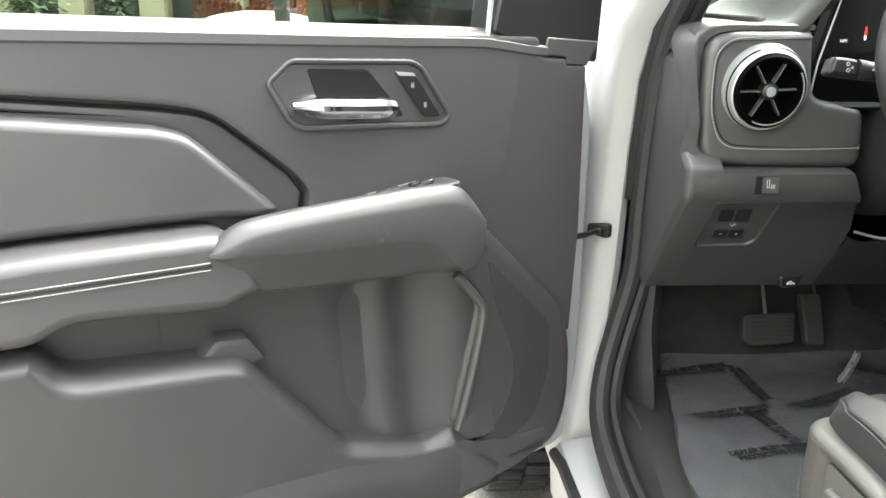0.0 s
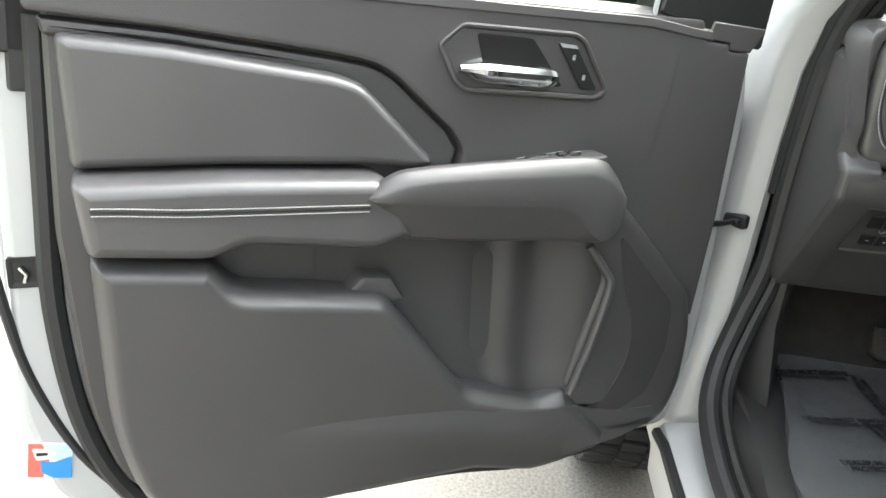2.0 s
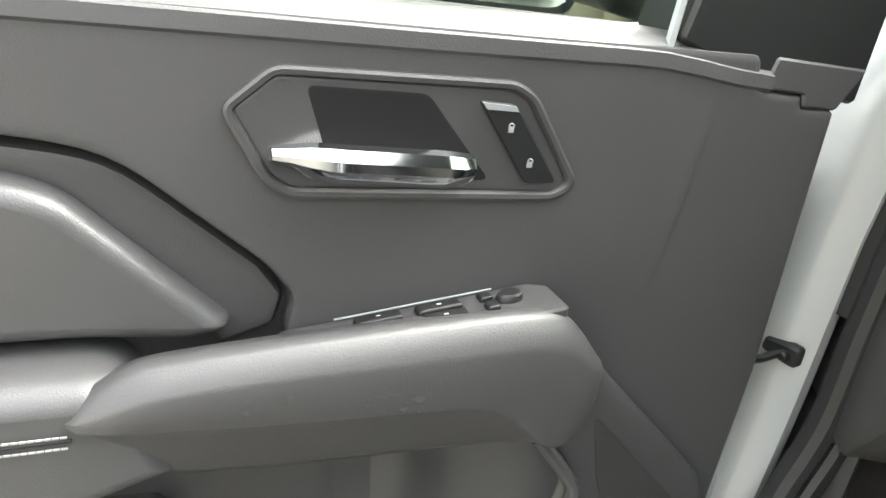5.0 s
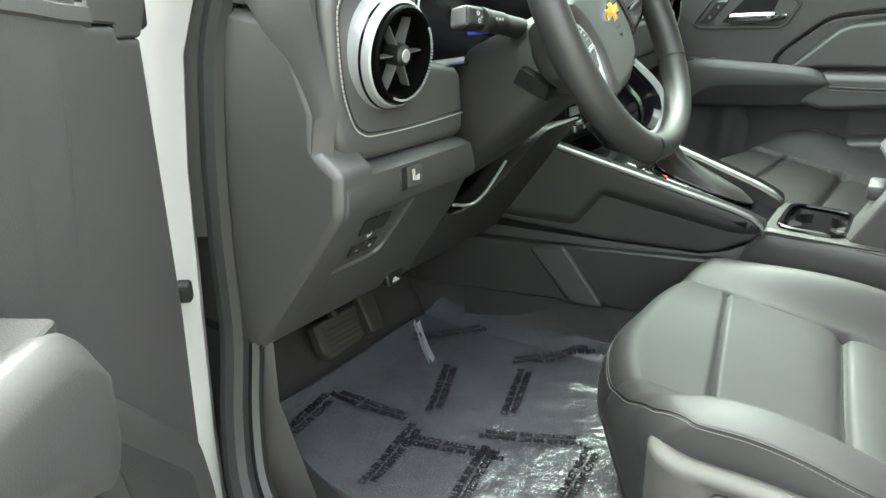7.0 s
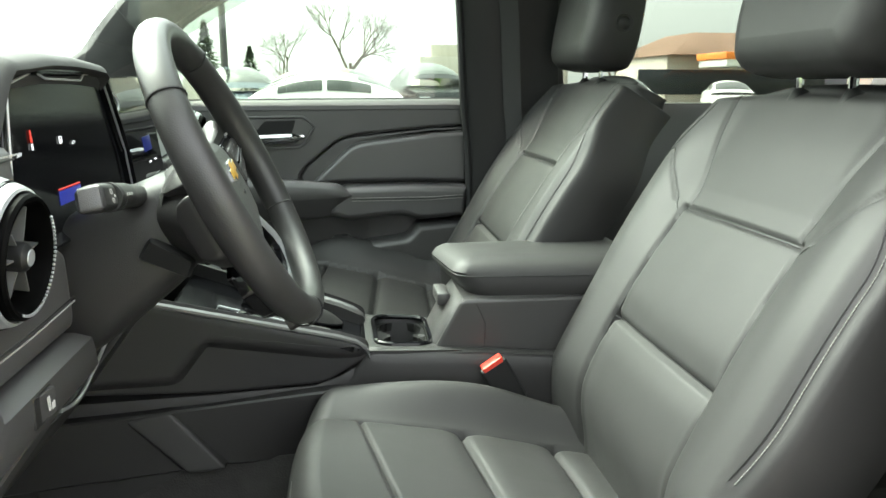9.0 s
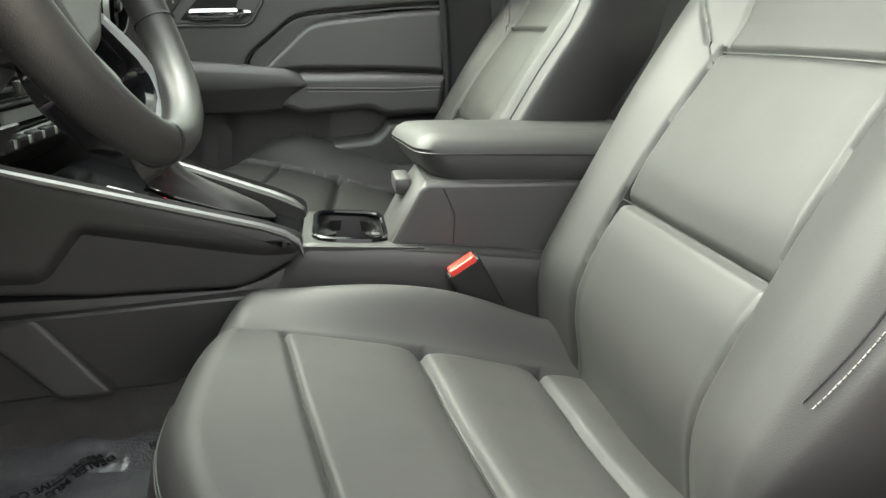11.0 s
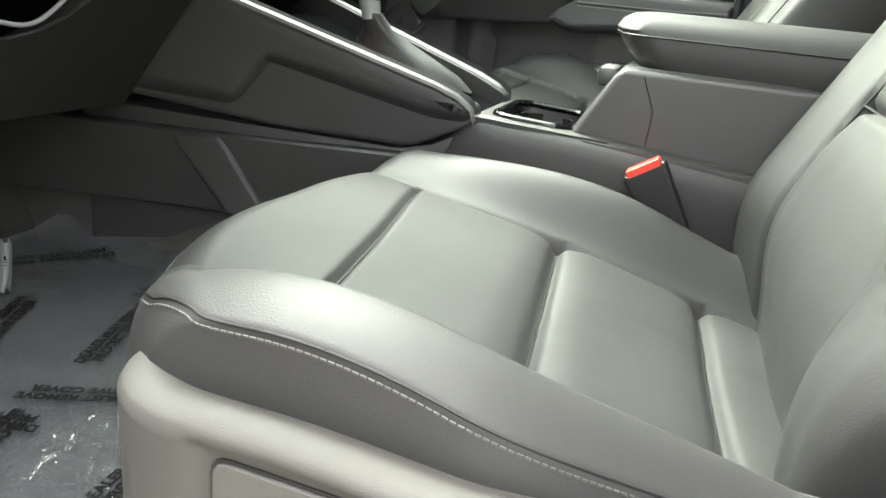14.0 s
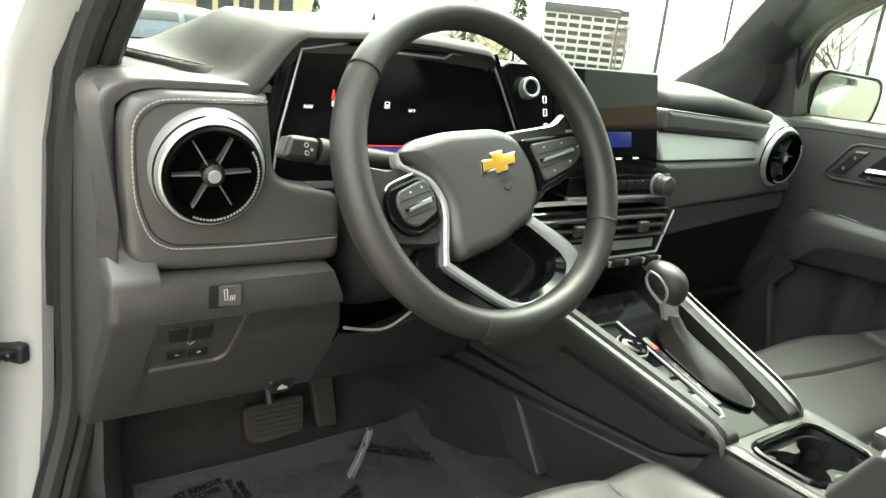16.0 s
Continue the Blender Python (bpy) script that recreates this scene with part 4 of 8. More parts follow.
back = finish("wall_rear", loft(bmesh.new(), [[V(x, -0.24, z), V(x, 1.08, z), V(x + 0.05, 1.08, z), V(x + 0.05, -0.24, z)] for x, z in ((1.70, 0.5), (1.72, 1.0), (1.68, 1.22))]), PLASTIC)
tagged(back, "dark rear wall of the cab", "wall", kind="structure")
rg = finish("window_rear", pillow(bmesh.new(), lambda u, v, h: V(1.68 - (v - 1.22) * 0.2 + h, u, v), [(-0.2, 1.22), (1.04, 1.22), (1.0, 1.70), (-0.16, 1.70)], [(0, -0.003), (0, 0), (0.001, 0)], r=0.03), GLASS)
tagged(rg, "clear rear window", "window", kind="structure")
rows = []
for x, z in ((-0.82, 1.10), (-0.55, 1.26), (-0.25, 1.43), (0.05, 1.58), (0.30, 1.70)):
    w = 0.72 - 0.07 * (x + 0.82)
    rows.append([V(x + 0.10 * s * s, 0.42 + s * w, z) for s in (-1, -0.75, -0.5, -0.25, 0, 0.25, 0.5, 0.75, 1)])
ws = finish("window_windscreen", sheet(bmesh.new(), rows), WINDSCREEN)
tagged(ws, "clear sloping windscreen", "windscreen", kind="structure")
cowl = finish("trim_cowl", loft(bmesh.new(), [[V(x, -0.36, z), V(x, 1.20, z), V(x - 0.01, 1.20, z - 0.06), V(x - 0.01, -0.36, z - 0.06)] for x, z in ((-0.74, 1.10), (-0.88, 1.09), (-1.0, 1.06))]), BLACK_PLASTIC)
tagged(cowl, "black plastic cowl below the windscreen", "cowl", kind="structure")
hood = finish("wall_bonnet", sheet(bmesh.new(), [[V(x, 0.42 + s * 0.80, z - 0.10 * abs(s) ** 4) for s in (-1, -0.9, -0.7, -0.35, 0, 0.35, 0.7, 0.9, 1)] for x, z in ((-0.92, 1.09), (-1.2, 1.08), (-1.7, 1.05), (-2.0, 1.0), (-2.08, 0.85))]), PAINT)
tagged(hood, "white painted bonnet", "bonnet", kind="structure")
fender = finish("wall_fender", loft(bmesh.new(), [[V(x, -0.55, 0.74 if -1.45 < x < -0.55 else 0.42), V(x, -0.56, 0.9), V(x, -0.45, 1.04), V(x, -0.35, 1.0), V(x, -0.40, 0.74 if -1.45 < x < -0.55 else 0.42)] for x in (-2.05, -1.55, -1.40, -1.0, -0.60, -0.52, -0.50)]), PAINT)
tagged(fender, "white painted front fender", "fender", kind="structure")

wheel = thing("front_wheel", "black all-terrain tyre on a dark alloy rim", "wheel")
wput = frame_map((-0.98, -0.44, 0.385), (1, 0, 0), (0, 0, 1), (0, -1, 0))
tyre = part("tyre", revolve(bmesh.new(), wput, [(0.24, -0.12), (0.34, -0.13), (0.375, -0.115), (0.385, -0.09), (0.385, 0.09), (0.375, 0.115), (0.34, 0.13), (0.24, 0.12)], 48), RUBBER, wheel)
bm = bmesh.new()
for k in range(44):
    a = 2 * math.pi * k / 44
    for h0, h1, o in ((-0.11, -0.035, 0), (-0.03, 0.03, 0.07), (0.035, 0.11, 0)):
        e1, e2 = V(math.cos(a + o), math.sin(a + o), 0), V(-math.sin(a + o), math.cos(a + o), 0)
        q = frame_map((0, 0, 0), e2, (0, 0, 1), e1)
        box(bm, (-0.019, h0, 0.380), (0.019, h1, 0.396), 0.003, lambda u, v, h, q=q: wput(*q(u, v, h)))
part("tread", bm, RUBBER, tyre)
part("rim", revolve(bmesh.new(), wput, [(0.0, 0.05), (0.06, 0.06), (0.10, 0.04), (0.22, 0.05), (0.24, 0.11), (0.245, 0.12)], 32), BLACK_PLASTIC, wheel)

# ---- front seats: built for the driver, mirrored and moved for the passenger ----
SEAT_MID = 0.055


def edge_seam(x):
    """Height of the sewn edge along the cushion's outer side."""
    d = min(0.26, max(-0.05, x - 0.2))
    return 0.8138 + 0.1985 * d - 2.843 * d * d + 3.322 * d ** 3 + 4.867 * d ** 4


def edge_in(x, y):
    """Sideways place of a point of the outer bolster, which draws in towards the backrest."""
    return y + 0.042 * smoothstep(0.32, 0.46, x) * smoothstep(-0.19, -0.302, y)


def channel_end(x):
    """Where the sewn channels stop at the outer bolster."""
    return -0.190 + 0.12 * (x - 0.2)


def cushion_top(x, y):
    """Height of the cushion's upper side, with raised side bolsters and sewn channels."""
    base = 0.747 - 0.225 * (x - 0.125) + 0.006 * math.sin((x - 0.1) * 9)
    left, right = channel_end(x), 0.187 + 0.04 * (x - 0.125)
    base += 0.040 * min(1.0, max(0.0, (0.06 - y) / (0.06 - left))) ** 1.6
    z = base + 0.010 * (1 - ((y - 0.04) / 0.17) ** 2 if left < y < right else 0)
    if y < left:
        crest = edge_seam(x) + 0.0085
        q = min(1.0, (left - y) / (left + 0.266))
        z += (crest - z) * (0.55 * q + 0.45 * smoothstep(0, 1, q))
        if y < -0.266:
            z -= 0.011 * ((-0.266 - y) / 0.036) ** 2
    if y > right:
        z += (0.008 + 0.050 * smoothstep(-0.02, 0.34, x) - 0.010 * smoothstep(0.34, 0.47, x)) * smoothstep(right, 0.262, y) - 0.016 * smoothstep(0.262, 0.30, y)
    if left - 0.004 < y < right + 0.004:
        k = (y - left) / (right - left)
        for xr, xl, w in ((0.129, 0.193, 0.0035), (0.287, 0.323, 0.006), (0.438, 0.452, 0.006)):
            d = x - (xl + (xr - xl) * k)
            z += groove(d, 0.007 if xr < 0.2 else 0.010, w)
            if xr > 0.2:
                z -= 0.006 * math.exp(-(d / 0.02) ** 2)
    z += groove(y - left, 0.0012, 0.006) * smoothstep(0.06, 0.12, x) + groove(y - right, 0.005, 0.004) * smoothstep(0.06, 0.12, x)
    return z


def seat(root, put, lean=0.0):
    cy = SEAT_MID
    ys = [-0.302 + 0.602 * k / 200 for k in range(201)]

    def front(y):
        s = abs(y - 0.03) / (0.332 if y < 0.03 else 0.285)
        return 0.028 + 0.140 * s ** 2.5 if y < 0.03 else 0.028 + 0.05 * s ** 3

    rows = []
    nose, nx = 9, 170
    for k in range(-nose - 4, nx + 1):
        row = []
        for i, y in enumerate(ys):
            f = front(y)
            if k <= 0:
                a = (1 + k / nose) * math.pi / 2 if k >= -nose else 0
                rx, rz = 0.045, 0.062
                x = f + rx * (1 - math.cos(a)) if k >= -nose else f + 0.016 * (-nose - k)
                z = cushion_top(f + rx, y) - rz * (1 - math.sin(a)) - 0.045 * max(0, -nose - k)
            else:
                x = f + 0.045 + (0.53 - f - 0.045) * k / nx
                z = cushion_top(x, y)
            row.append((x, edge_in(x, y), z))
        lz, rz_ = row[0], row[-1]
        low_l = min(lz[2] - 0.004, 0.735)
        left = [(lz[0] + 0.004 * q, lz[1] - 0.006 * math.sin(q * math.pi * 0.8), lz[2] + (low_l - lz[2]) * q ** 1.15) for q in (1.0, 0.85, 0.7, 0.55, 0.42, 0.30, 0.20, 0.12, 0.05)]
        right = [(rz_[0], rz_[1] + 0.010 * math.sin(q * math.pi / 2), rz_[2] - 0.09 * q) for q in (0.1, 0.4, 0.7, 1.0)]
        rows.append([put(*p) for p in left + row + right])
    cushion = part("cushion", sheet(bmesh.new(), rows), SEAT, root, "dark grey leatherette cushion with sewn channels", smooth=60)
    line = []
    for k in range(60):
        x = 0.226 + (0.448 - 0.226) * k / 59
        line.append((x, edge_in(x, -0.302) - 0.004, cushion_top(x, -0.302) - 0.001))
    # Dark seam lines at the bottom of the sewn channels.
    for xr, xl in ((0.129, 0.193), (0.287, 0.323), (0.438, 0.452)):
        pts = []
        for j in range(25):
            k = j / 24
            x = xl + (xr - xl) * k
            y = channel_end(x) * (1 - k) + (0.187 + 0.04 * (x - 0.125)) * k
            pts.append(put(x, y, cushion_top(x, y) + 0.0010))
        part("seam", tube(bmesh.new(), pts, 0.0011, 6), BLACK_PLASTIC, cushion)
    for lean_y in (lambda x: 0.187 + 0.04 * (x - 0.125),):
        part("seam", tube(bmesh.new(), [put(x, lean_y(x), cushion_top(x, lean_y(x)) + 0.0002) for x in [0.10 + 0.38 * j / 40 for j in range(41)]], 0.0009, 5), BLACK_PLASTIC, cushion)
    # The sewn edge runs along the outer side and turns round the front corner.
    nose_at = lambda y, a: (front(y) + 0.045 * (1 - math.cos(a)) - 0.0006, y, cushion_top(front(y) + 0.045, y) - 0.062 * (1 - math.sin(a)))
    turned = [nose_at(-0.3015 + 0.004 * k, 1.44 - 0.11 * k) for k in range(6)] + [nose_at(-0.270 + 0.030 * k, 0.80 - 0.015 * k) for k in range(11)]
    edge = smooth_path([put(x, y + 0.003, z + 0.0006) for x, y, z in line[::-3]] + [put(*p) for p in turned], 3)
    part("welt", tube(bmesh.new(), edge, 0.0007, 6), BLACK_PLASTIC, cushion, "dark sewn seam")
    part("stitching", stitches(bmesh.new(), [p + put(-0.0010, -0.0026, -0.0026) - put(0, 0, 0) for p in edge], step=0.0036, length=0.0027, r=0.0006), SEAT_STITCH, cushion)

    # Backrest: l along the back from its foot, h proud of its face.
    def bput(y, l, h):
        return put(0.462 + lean * (0.4 + l) + 0.447 * l - 0.894 * h, y, 0.690 + 0.894 * l + 0.447 * h)

    def face(y, l):
        s = (y - cy) / 0.27
        left, right = cy - 0.158 + 0.05 * max(0, l - 0.2), cy + 0.158 - 0.05 * max(0, l - 0.2)
        h = 0.012 - 0.012 * s * s - 0.055 * smoothstep(0.13, -0.03, l) ** 1.5
        side = smoothstep(0.135, 0.235, abs(y - cy))
        h += 0.040 * side * smoothstep(0.80, 0.30, l) - 0.016 * smoothstep(0.255, 0.292, abs(y - cy))
        h += 0.018 * math.sin(min(1, l / 0.45) * math.pi) * (1 - side) - 0.012 * smoothstep(0.50, 0.64, l)
        if left < y < right and l < 0.42:
            h += groove(l - 0.215, 0.009, 0.005) - 0.006 * math.exp(-((l - 0.215) / 0.03) ** 2)
            h += groove(l - 0.415, 0.006, 0.004)
        if l < 0.42:
            h += groove(y - left, 0.006, 0.004) + groove(y - right, 0.006, 0.004)
        else:
            for sg in (-1, 1):
                d = sg * (y - cy)
                up = 0.108 + 0.05 * smoothstep(0.42, 0.64, l)
                h += groove(d - up - 0.03, 0.004, 0.0035)
                dia = 0.145 + (l - 0.395) * 1.0
                if l < 0.50:
                    h += groove(d - dia, 0.005, 0.004)
        return h

    rows = []
    for k in range(191):
        l = -0.04 + 0.685 * k / 190
        wid = 0.262 + 0.030 * smoothstep(0.0, 0.25, l) - 0.055 * smoothstep(0.40, 0.62, l) - 0.030 * smoothstep(0.59, 0.645, l) ** 2
        e = smoothstep(0.590, 0.645, l)
        row = []
        for j in range(161):
            y = cy + wid * (-1 + 2 * j / 160)
            row.append(bput(y, l - 0.026 * e * abs(-1 + 2 * j / 160) ** 4, face(y, l) - 0.035 * e * e))
        sd = [(0.004, -0.004), (0.007, -0.012), (0.009, -0.03), (0.010, -0.06), (0.007, -0.095), (-0.004, -0.125)]
        row = [bput(cy - wid - o, l - 0.026 * e + 0.3 * b * e, face(cy - wid, l) - 0.035 * e * e + b * (1 - 0.35 * e)) for o, b in sd[::-1]] + row + [bput(cy + wid + o, l - 0.026 * e + 0.3 * b * e, face(cy + wid, l) - 0.035 * e * e + b * (1 - 0.35 * e)) for o, b in sd]
        rows.append(row)
    top = [p.copy() for p in rows[-1]]
    back_mid = bput(cy, 0.62, -0.10)
    for g in (0.35, 0.7, 1.0):
        rows.append([p.lerp(Vector((back_mid.x, p.y, back_mid.z + 0.012 * (1 - g))), g) for p in top])
    backrest = part("backrest", sheet(bmesh.new(), rows), SEAT, root, "dark grey leatherette backrest with raised bolsters", smooth=60)
    line = []
    for k in range(61):
        l = 0.16 + 0.43 * k / 60
        wid = 0.262 + 0.030 * smoothstep(0.0, 0.25, l) - 0.055 * smoothstep(0.40, 0.62, l)
        line.append((cy - wid + 0.010, l, face(cy - wid + 0.010, l) + 0.0008))
    part("stitching", stitches(bmesh.new(), [bput(*p) for p in line], step=0.0046, length=0.0034, r=0.0006), material("pale_seat_thread", (0.20, 0.195, 0.185), 0.8), backrest)
    for sg in (-1, 1):
        part("seam", tube(bmesh.new(), [bput(cy + sg * (cy - y - 0.006), l, face(cy - (cy - y - 0.006), l) + 0.0004) for y, l, h in line], 0.0009, 5), BLACK_PLASTIC, backrest)
    side_at = lambda l, sg: cy + sg * (0.158 - 0.05 * max(0, l - 0.2))
    lines = [[(side_at(l0, -1) + (side_at(l0, 1) - side_at(l0, -1)) * j / 24, l0) for j in range(25)] for l0 in (0.215, 0.415)]
    for sg in (-1, 1):
        lines.append([(side_at(l, sg), l) for l in [0.02 + 0.395 * j / 30 for j in range(31)]])
        lines.append([(cy + sg * (0.145 + (l - 0.395) * 1.0), l) for l in [0.40 + 0.10 * j / 12 for j in range(13)]])
        lines.append([(cy + sg * (0.138 + 0.05 * smoothstep(0.42, 0.64, l)), l) for l in [0.42 + 0.19 * j / 20 for j in range(21)]])
    for ln in lines:
        part("seam", tube(bmesh.new(), [bput(y, l, face(y, l) + 0.0003) for y, l in ln], 0.0013, 5), BLACK_PLASTIC, backrest)
    part("back_shell", pillow(bmesh.new(), lambda u, v, h: bput(cy + u, v, -0.10 - h), [(-0.26, -0.04), (0.26, -0.04), (0.27, 0.30), (0.22, 0.60), (-0.22, 0.60), (-0.27, 0.30)], [(0, -0.03), (0, 0.0), (0.01, 0.012), (0.03, 0.015), (0.032, 0.015)], r=0.06), PLASTIC, backrest)
    hx, hz = 0.462 + lean * 1.04 + 0.447 * 0.630 - 0.894 * 0.020, 0.690 + 0.894 * 0.630 + 0.447 * 0.020

    def hput(u, v, h):
        """The headrest stands more upright than the backrest."""
        return put(hx + 0.17 * v - 0.985 * h, cy + u, hz + 0.985 * v + 0.17 * h)
    head = part("headrest", pillow(bmesh.new(), hput, [(-0.132, 0.0, 0.04), (0.132, 0.0, 0.04), (0.152, 0.06, 0.05), (0.150, 0.14, 0.05), (0.128, 0.21, 0.04), (-0.128, 0.21, 0.04), (-0.150, 0.14, 0.05), (-0.152, 0.06, 0.05)], [(0.03, -0.062), (0.010, -0.052), (0.002, -0.035), (0.0, -0.01), (0.0, 0.018), (0.004, 0.034), (0.012, 0.046), (0.024, 0.053), (0.042, 0.057), (0.044, 0.057)], r=0.05, n=8), SEAT, root, "padded dark grey headrest")
    part("side_button", revolve(bmesh.new(), lambda u, v, h: hput(0.1500 + h, 0.095 + u, -0.012 + v), [(0, 0.004), (0.010, 0.004), (0.013, 0.002), (0.018, 0.003), (0.020, -0.004)], 20), BLACK_PLASTIC, head)
    for s in (-0.055, 0.055):
        part("headrest_post", tube(bmesh.new(), [bput(cy + s, 0.56, -0.040), bput(cy + s, 0.67, 0.020)], 0.006, 10), CHROME, root)
        part("post_collar", revolve(bmesh.new(), lambda u, v, h, s=s: bput(cy + s + u, 0.612 + h, -0.012 + v), [(0, 0.012), (0.011, 0.012), (0.013, 0.008), (0.014, -0.02)], 16), BLACK_PLASTIC, root)

    # Side shield with the switch panel: u along the seat, v up, h out towards the door.
    def sput(u, v, h):
        """Along the seat, round the front corner and across under the cushion's nose."""
        if u >= 0.2075:
            return put(u, -0.330 - h + 0.006 * smoothstep(0.40, 0.52, u), v)
        h = max(h, -0.036)
        a = min(math.pi / 2, (0.2075 - u) / 0.042)
        run = max(0.0, 0.2075 - u - 0.042 * math.pi / 2)
        return put(0.2075 - (0.042 + h) * math.sin(a) - 0.02 * smoothstep(0.0, 0.2, run), -0.288 - (0.042 + h) * math.cos(a) + run, v)

    rows = []
    coarse = ((0.90, -0.050), (0.925, -0.030), (0.975, -0.016), (0.995, -0.011), (0.993, -0.0065), (0.975, -0.0025), (0.955, 0.0008), (0.935, 0.0024), (0.915, 0.0030), (0.895, 0.0022), (0.870, 0.0006), (0.845, 0.0), (0.75, 0.0), (0.68, 0.0), (0.6, 0.0), (0.5, 0.0), (0.42, 0.0), (0.36, 0.0), (0.315, 0.0006), (0.275, 0.0024), (0.235, 0.0038), (0.20, 0.0042), (0.12, 0.0042), (0.04, 0.0030), (0.0, -0.003), (0.0, -0.045))
    shield_profile = [coarse[0]]
    for (v0, h0), (v1, h1) in zip(coarse, coarse[1:]):
        n = max(1, round(abs(v1 - v0) / 0.02)) if v0 < 0.93 and v1 > 0.03 and v0 > v1 else 1
        shield_profile += [(v0 + (v1 - v0) * j / n, h0 + (h1 - h0) * j / n) for j in range(1, n + 1)]
    for u in [-0.36 + 0.02 * k for k in range(25)] + [0.13 + 0.0025 * k for k in range(29)] + [0.2025 + (0.62 - 0.2025) * k / 240 for k in range(241)]:
        hi = 0.7865 - 0.0095 * smoothstep(0.24, 0.37, u) + 0.012 * smoothstep(0.40, 0.50, u) - 0.095 * smoothstep(0.12, 0.0, u)
        lo = -0.045 * smoothstep(0.15, 0.05, u) + 0.677 + 0.017 * smoothstep(0.21, 0.40, u) + 0.008 * smoothstep(0.40, 0.50, u) + 0.040 * smoothstep(0.250, 0.165, u) ** 1.6
        # The wide dished field ends in a slanted step at its rear.
        row = []
        for v, h in shield_profile:
            z = lo + (hi - lo) * v
            step = 0.372 + 0.028 * smoothstep(0.92, 0.35, v)
            dip = smoothstep(0.212, 0.226, u) * (1 - smoothstep(step - 0.009, step, u))
            back = smoothstep(step - 0.001, step + 0.007, u)
            edge = h if h < -0.008 or v > 0.90 or v < 0.06 else 0.0040
            hh = h * dip + (1 - dip) * edge - 0.0095 * back * (smoothstep(0.30, 0.38, v) * (1 - smoothstep(0.90, 0.955, v))) * (h > -0.008)
            row.append(sput(u, z, hh))
        rows.append(row)
    shield = part("side_shield", sheet(bmesh.new(), rows), SHIELD, root, "grained grey plastic side shield", smooth=60)
    plate_poly = [(0.2300, 0.7695, 0.008), (0.293, 0.7675), (0.337, 0.7625), (0.354, 0.7560, 0.010), (0.3675, 0.7420, 0.006), (0.3690, 0.7380, 0.004), (0.3570, 0.7235, 0.004), (0.2375, 0.7235, 0.006), (0.2300, 0.733)]
    gap = part("panel_gap", pillow(bmesh.new(), sput, plate_poly, [(-0.0012, -0.004), (-0.0012, 0.0012), (0.0, 0.0012)], r=0.006), BLACK_PLASTIC, shield)
    plate = part("switch_plate", pillow(bmesh.new(), sput, plate_poly, [(0.0004, -0.002), (0.0004, 0.0022), (0.0012, 0.0028), (0.002, 0.0028)], r=0.006), SHIELD_SMOOTH, shield)
    slide = [(0.2425, 0.7495, 0.003), (0.2700, 0.7485, 0.003), (0.2755, 0.7465, 0.003), (0.2750, 0.7415, 0.003), (0.2665, 0.7335, 0.004), (0.2430, 0.7330, 0.005), (0.2410, 0.7380, 0.004)]

    def slope(u, v, h):
        v -= 0.0018
        # The switch's upper facet leans back, its lower one faces out.
        return sput(u, v, h - 0.0035 * smoothstep(0.7425, 0.7485, v) * (h > 0.005))
    part("slide_switch", pillow(bmesh.new(), slope, slide, [(0.001, 0.0), (0, 0.0055), (0.0004, 0.0078), (0.0013, 0.0096), (0.0026, 0.0106), (0.0040, 0.0110), (0.0044, 0.0110)], r=0.004, n=5), SHIELD_SMOOTH, plate)
    recl = [(0.2960, 0.7670, 0.004), (0.3030, 0.7672, 0.004), (0.3055, 0.7620, 0.004), (0.2985, 0.7395, 0.004), (0.2890, 0.7385, 0.004), (0.2872, 0.7430, 0.004)]
    part("recline_switch", pillow(bmesh.new(), lambda u, v, h: sput(u, v - 0.0018, h - 0.004 * smoothstep(0.7590, 0.7650, v) * (h > 0.005)), recl, [(0.001, 0.0), (0, 0.0060), (0.0004, 0.0086), (0.0013, 0.0102), (0.0024, 0.0110), (0.0032, 0.0112), (0.0034, 0.0112)], r=0.005, n=5), SHIELD_SMOOTH, plate)
    kput = frame_map(sput(0.3338, 0.7458, 0.0028), sput(0.3348, 0.7458, 0.0028) - sput(0.3338, 0.7458, 0.0028), Vector((0, 0, 0.001)), sput(0.3338, 0.7458, 0.0038) - sput(0.3338, 0.7458, 0.0028))
    part("knob_well", revolve(bmesh.new(), kput, [(0, 0.15), (15.4, 0.15), (15.7, 0.3), (15.9, 0.2), (16.0, -1)], 40), BLACK_PLASTIC, plate)
    part("lumbar_knob", revolve(bmesh.new(), kput, [(0, 3.0), (4.6, 3.0), (5.4, 3.4), (8.5, 4.2), (10.6, 5.0), (11.6, 5.9), (12.5, 6.1), (13.2, 5.6), (13.7, 4.4), (13.9, 2.6), (13.9, 0.0)], 44), SHIELD_SMOOTH, plate, "round lumbar knob with a dished face")
    part("base_frame", loft(bmesh.new(), [[put(x, y, z) for y, z in ((-0.30, 0.60), (-0.29, 0.645), (0.28, 0.645), (0.29, 0.60))] for x in (0.20, 0.62)]), BLACK_PLASTIC, root)
    for y in (-0.292, 0.26):
        rail = part("slide_rail", loft(bmesh.new(), [[put(x, y - 0.020, z0), put(x, y - 0.020, z1), put(x, y + 0.02, z1), put(x, y + 0.02, z0)] for x, z0, z1 in ((0.206, 0.640, 0.668), (0.216, 0.640, 0.676), (0.66, 0.648, 0.69))]), BLACK_PLASTIC, root)
        part("rail_end", box(bmesh.new(), (0.2015, y - 0.046, 0.666), (0.2140, y - 0.010, 0.6885), 0.002, put), PLASTIC, rail)
        part("rail_slot", box(bmesh.new(), (0.2000, y - 0.040, 0.669), (0.2025, y - 0.018, 0.674), 0.0006, put), NEAR_BLACK, rail)
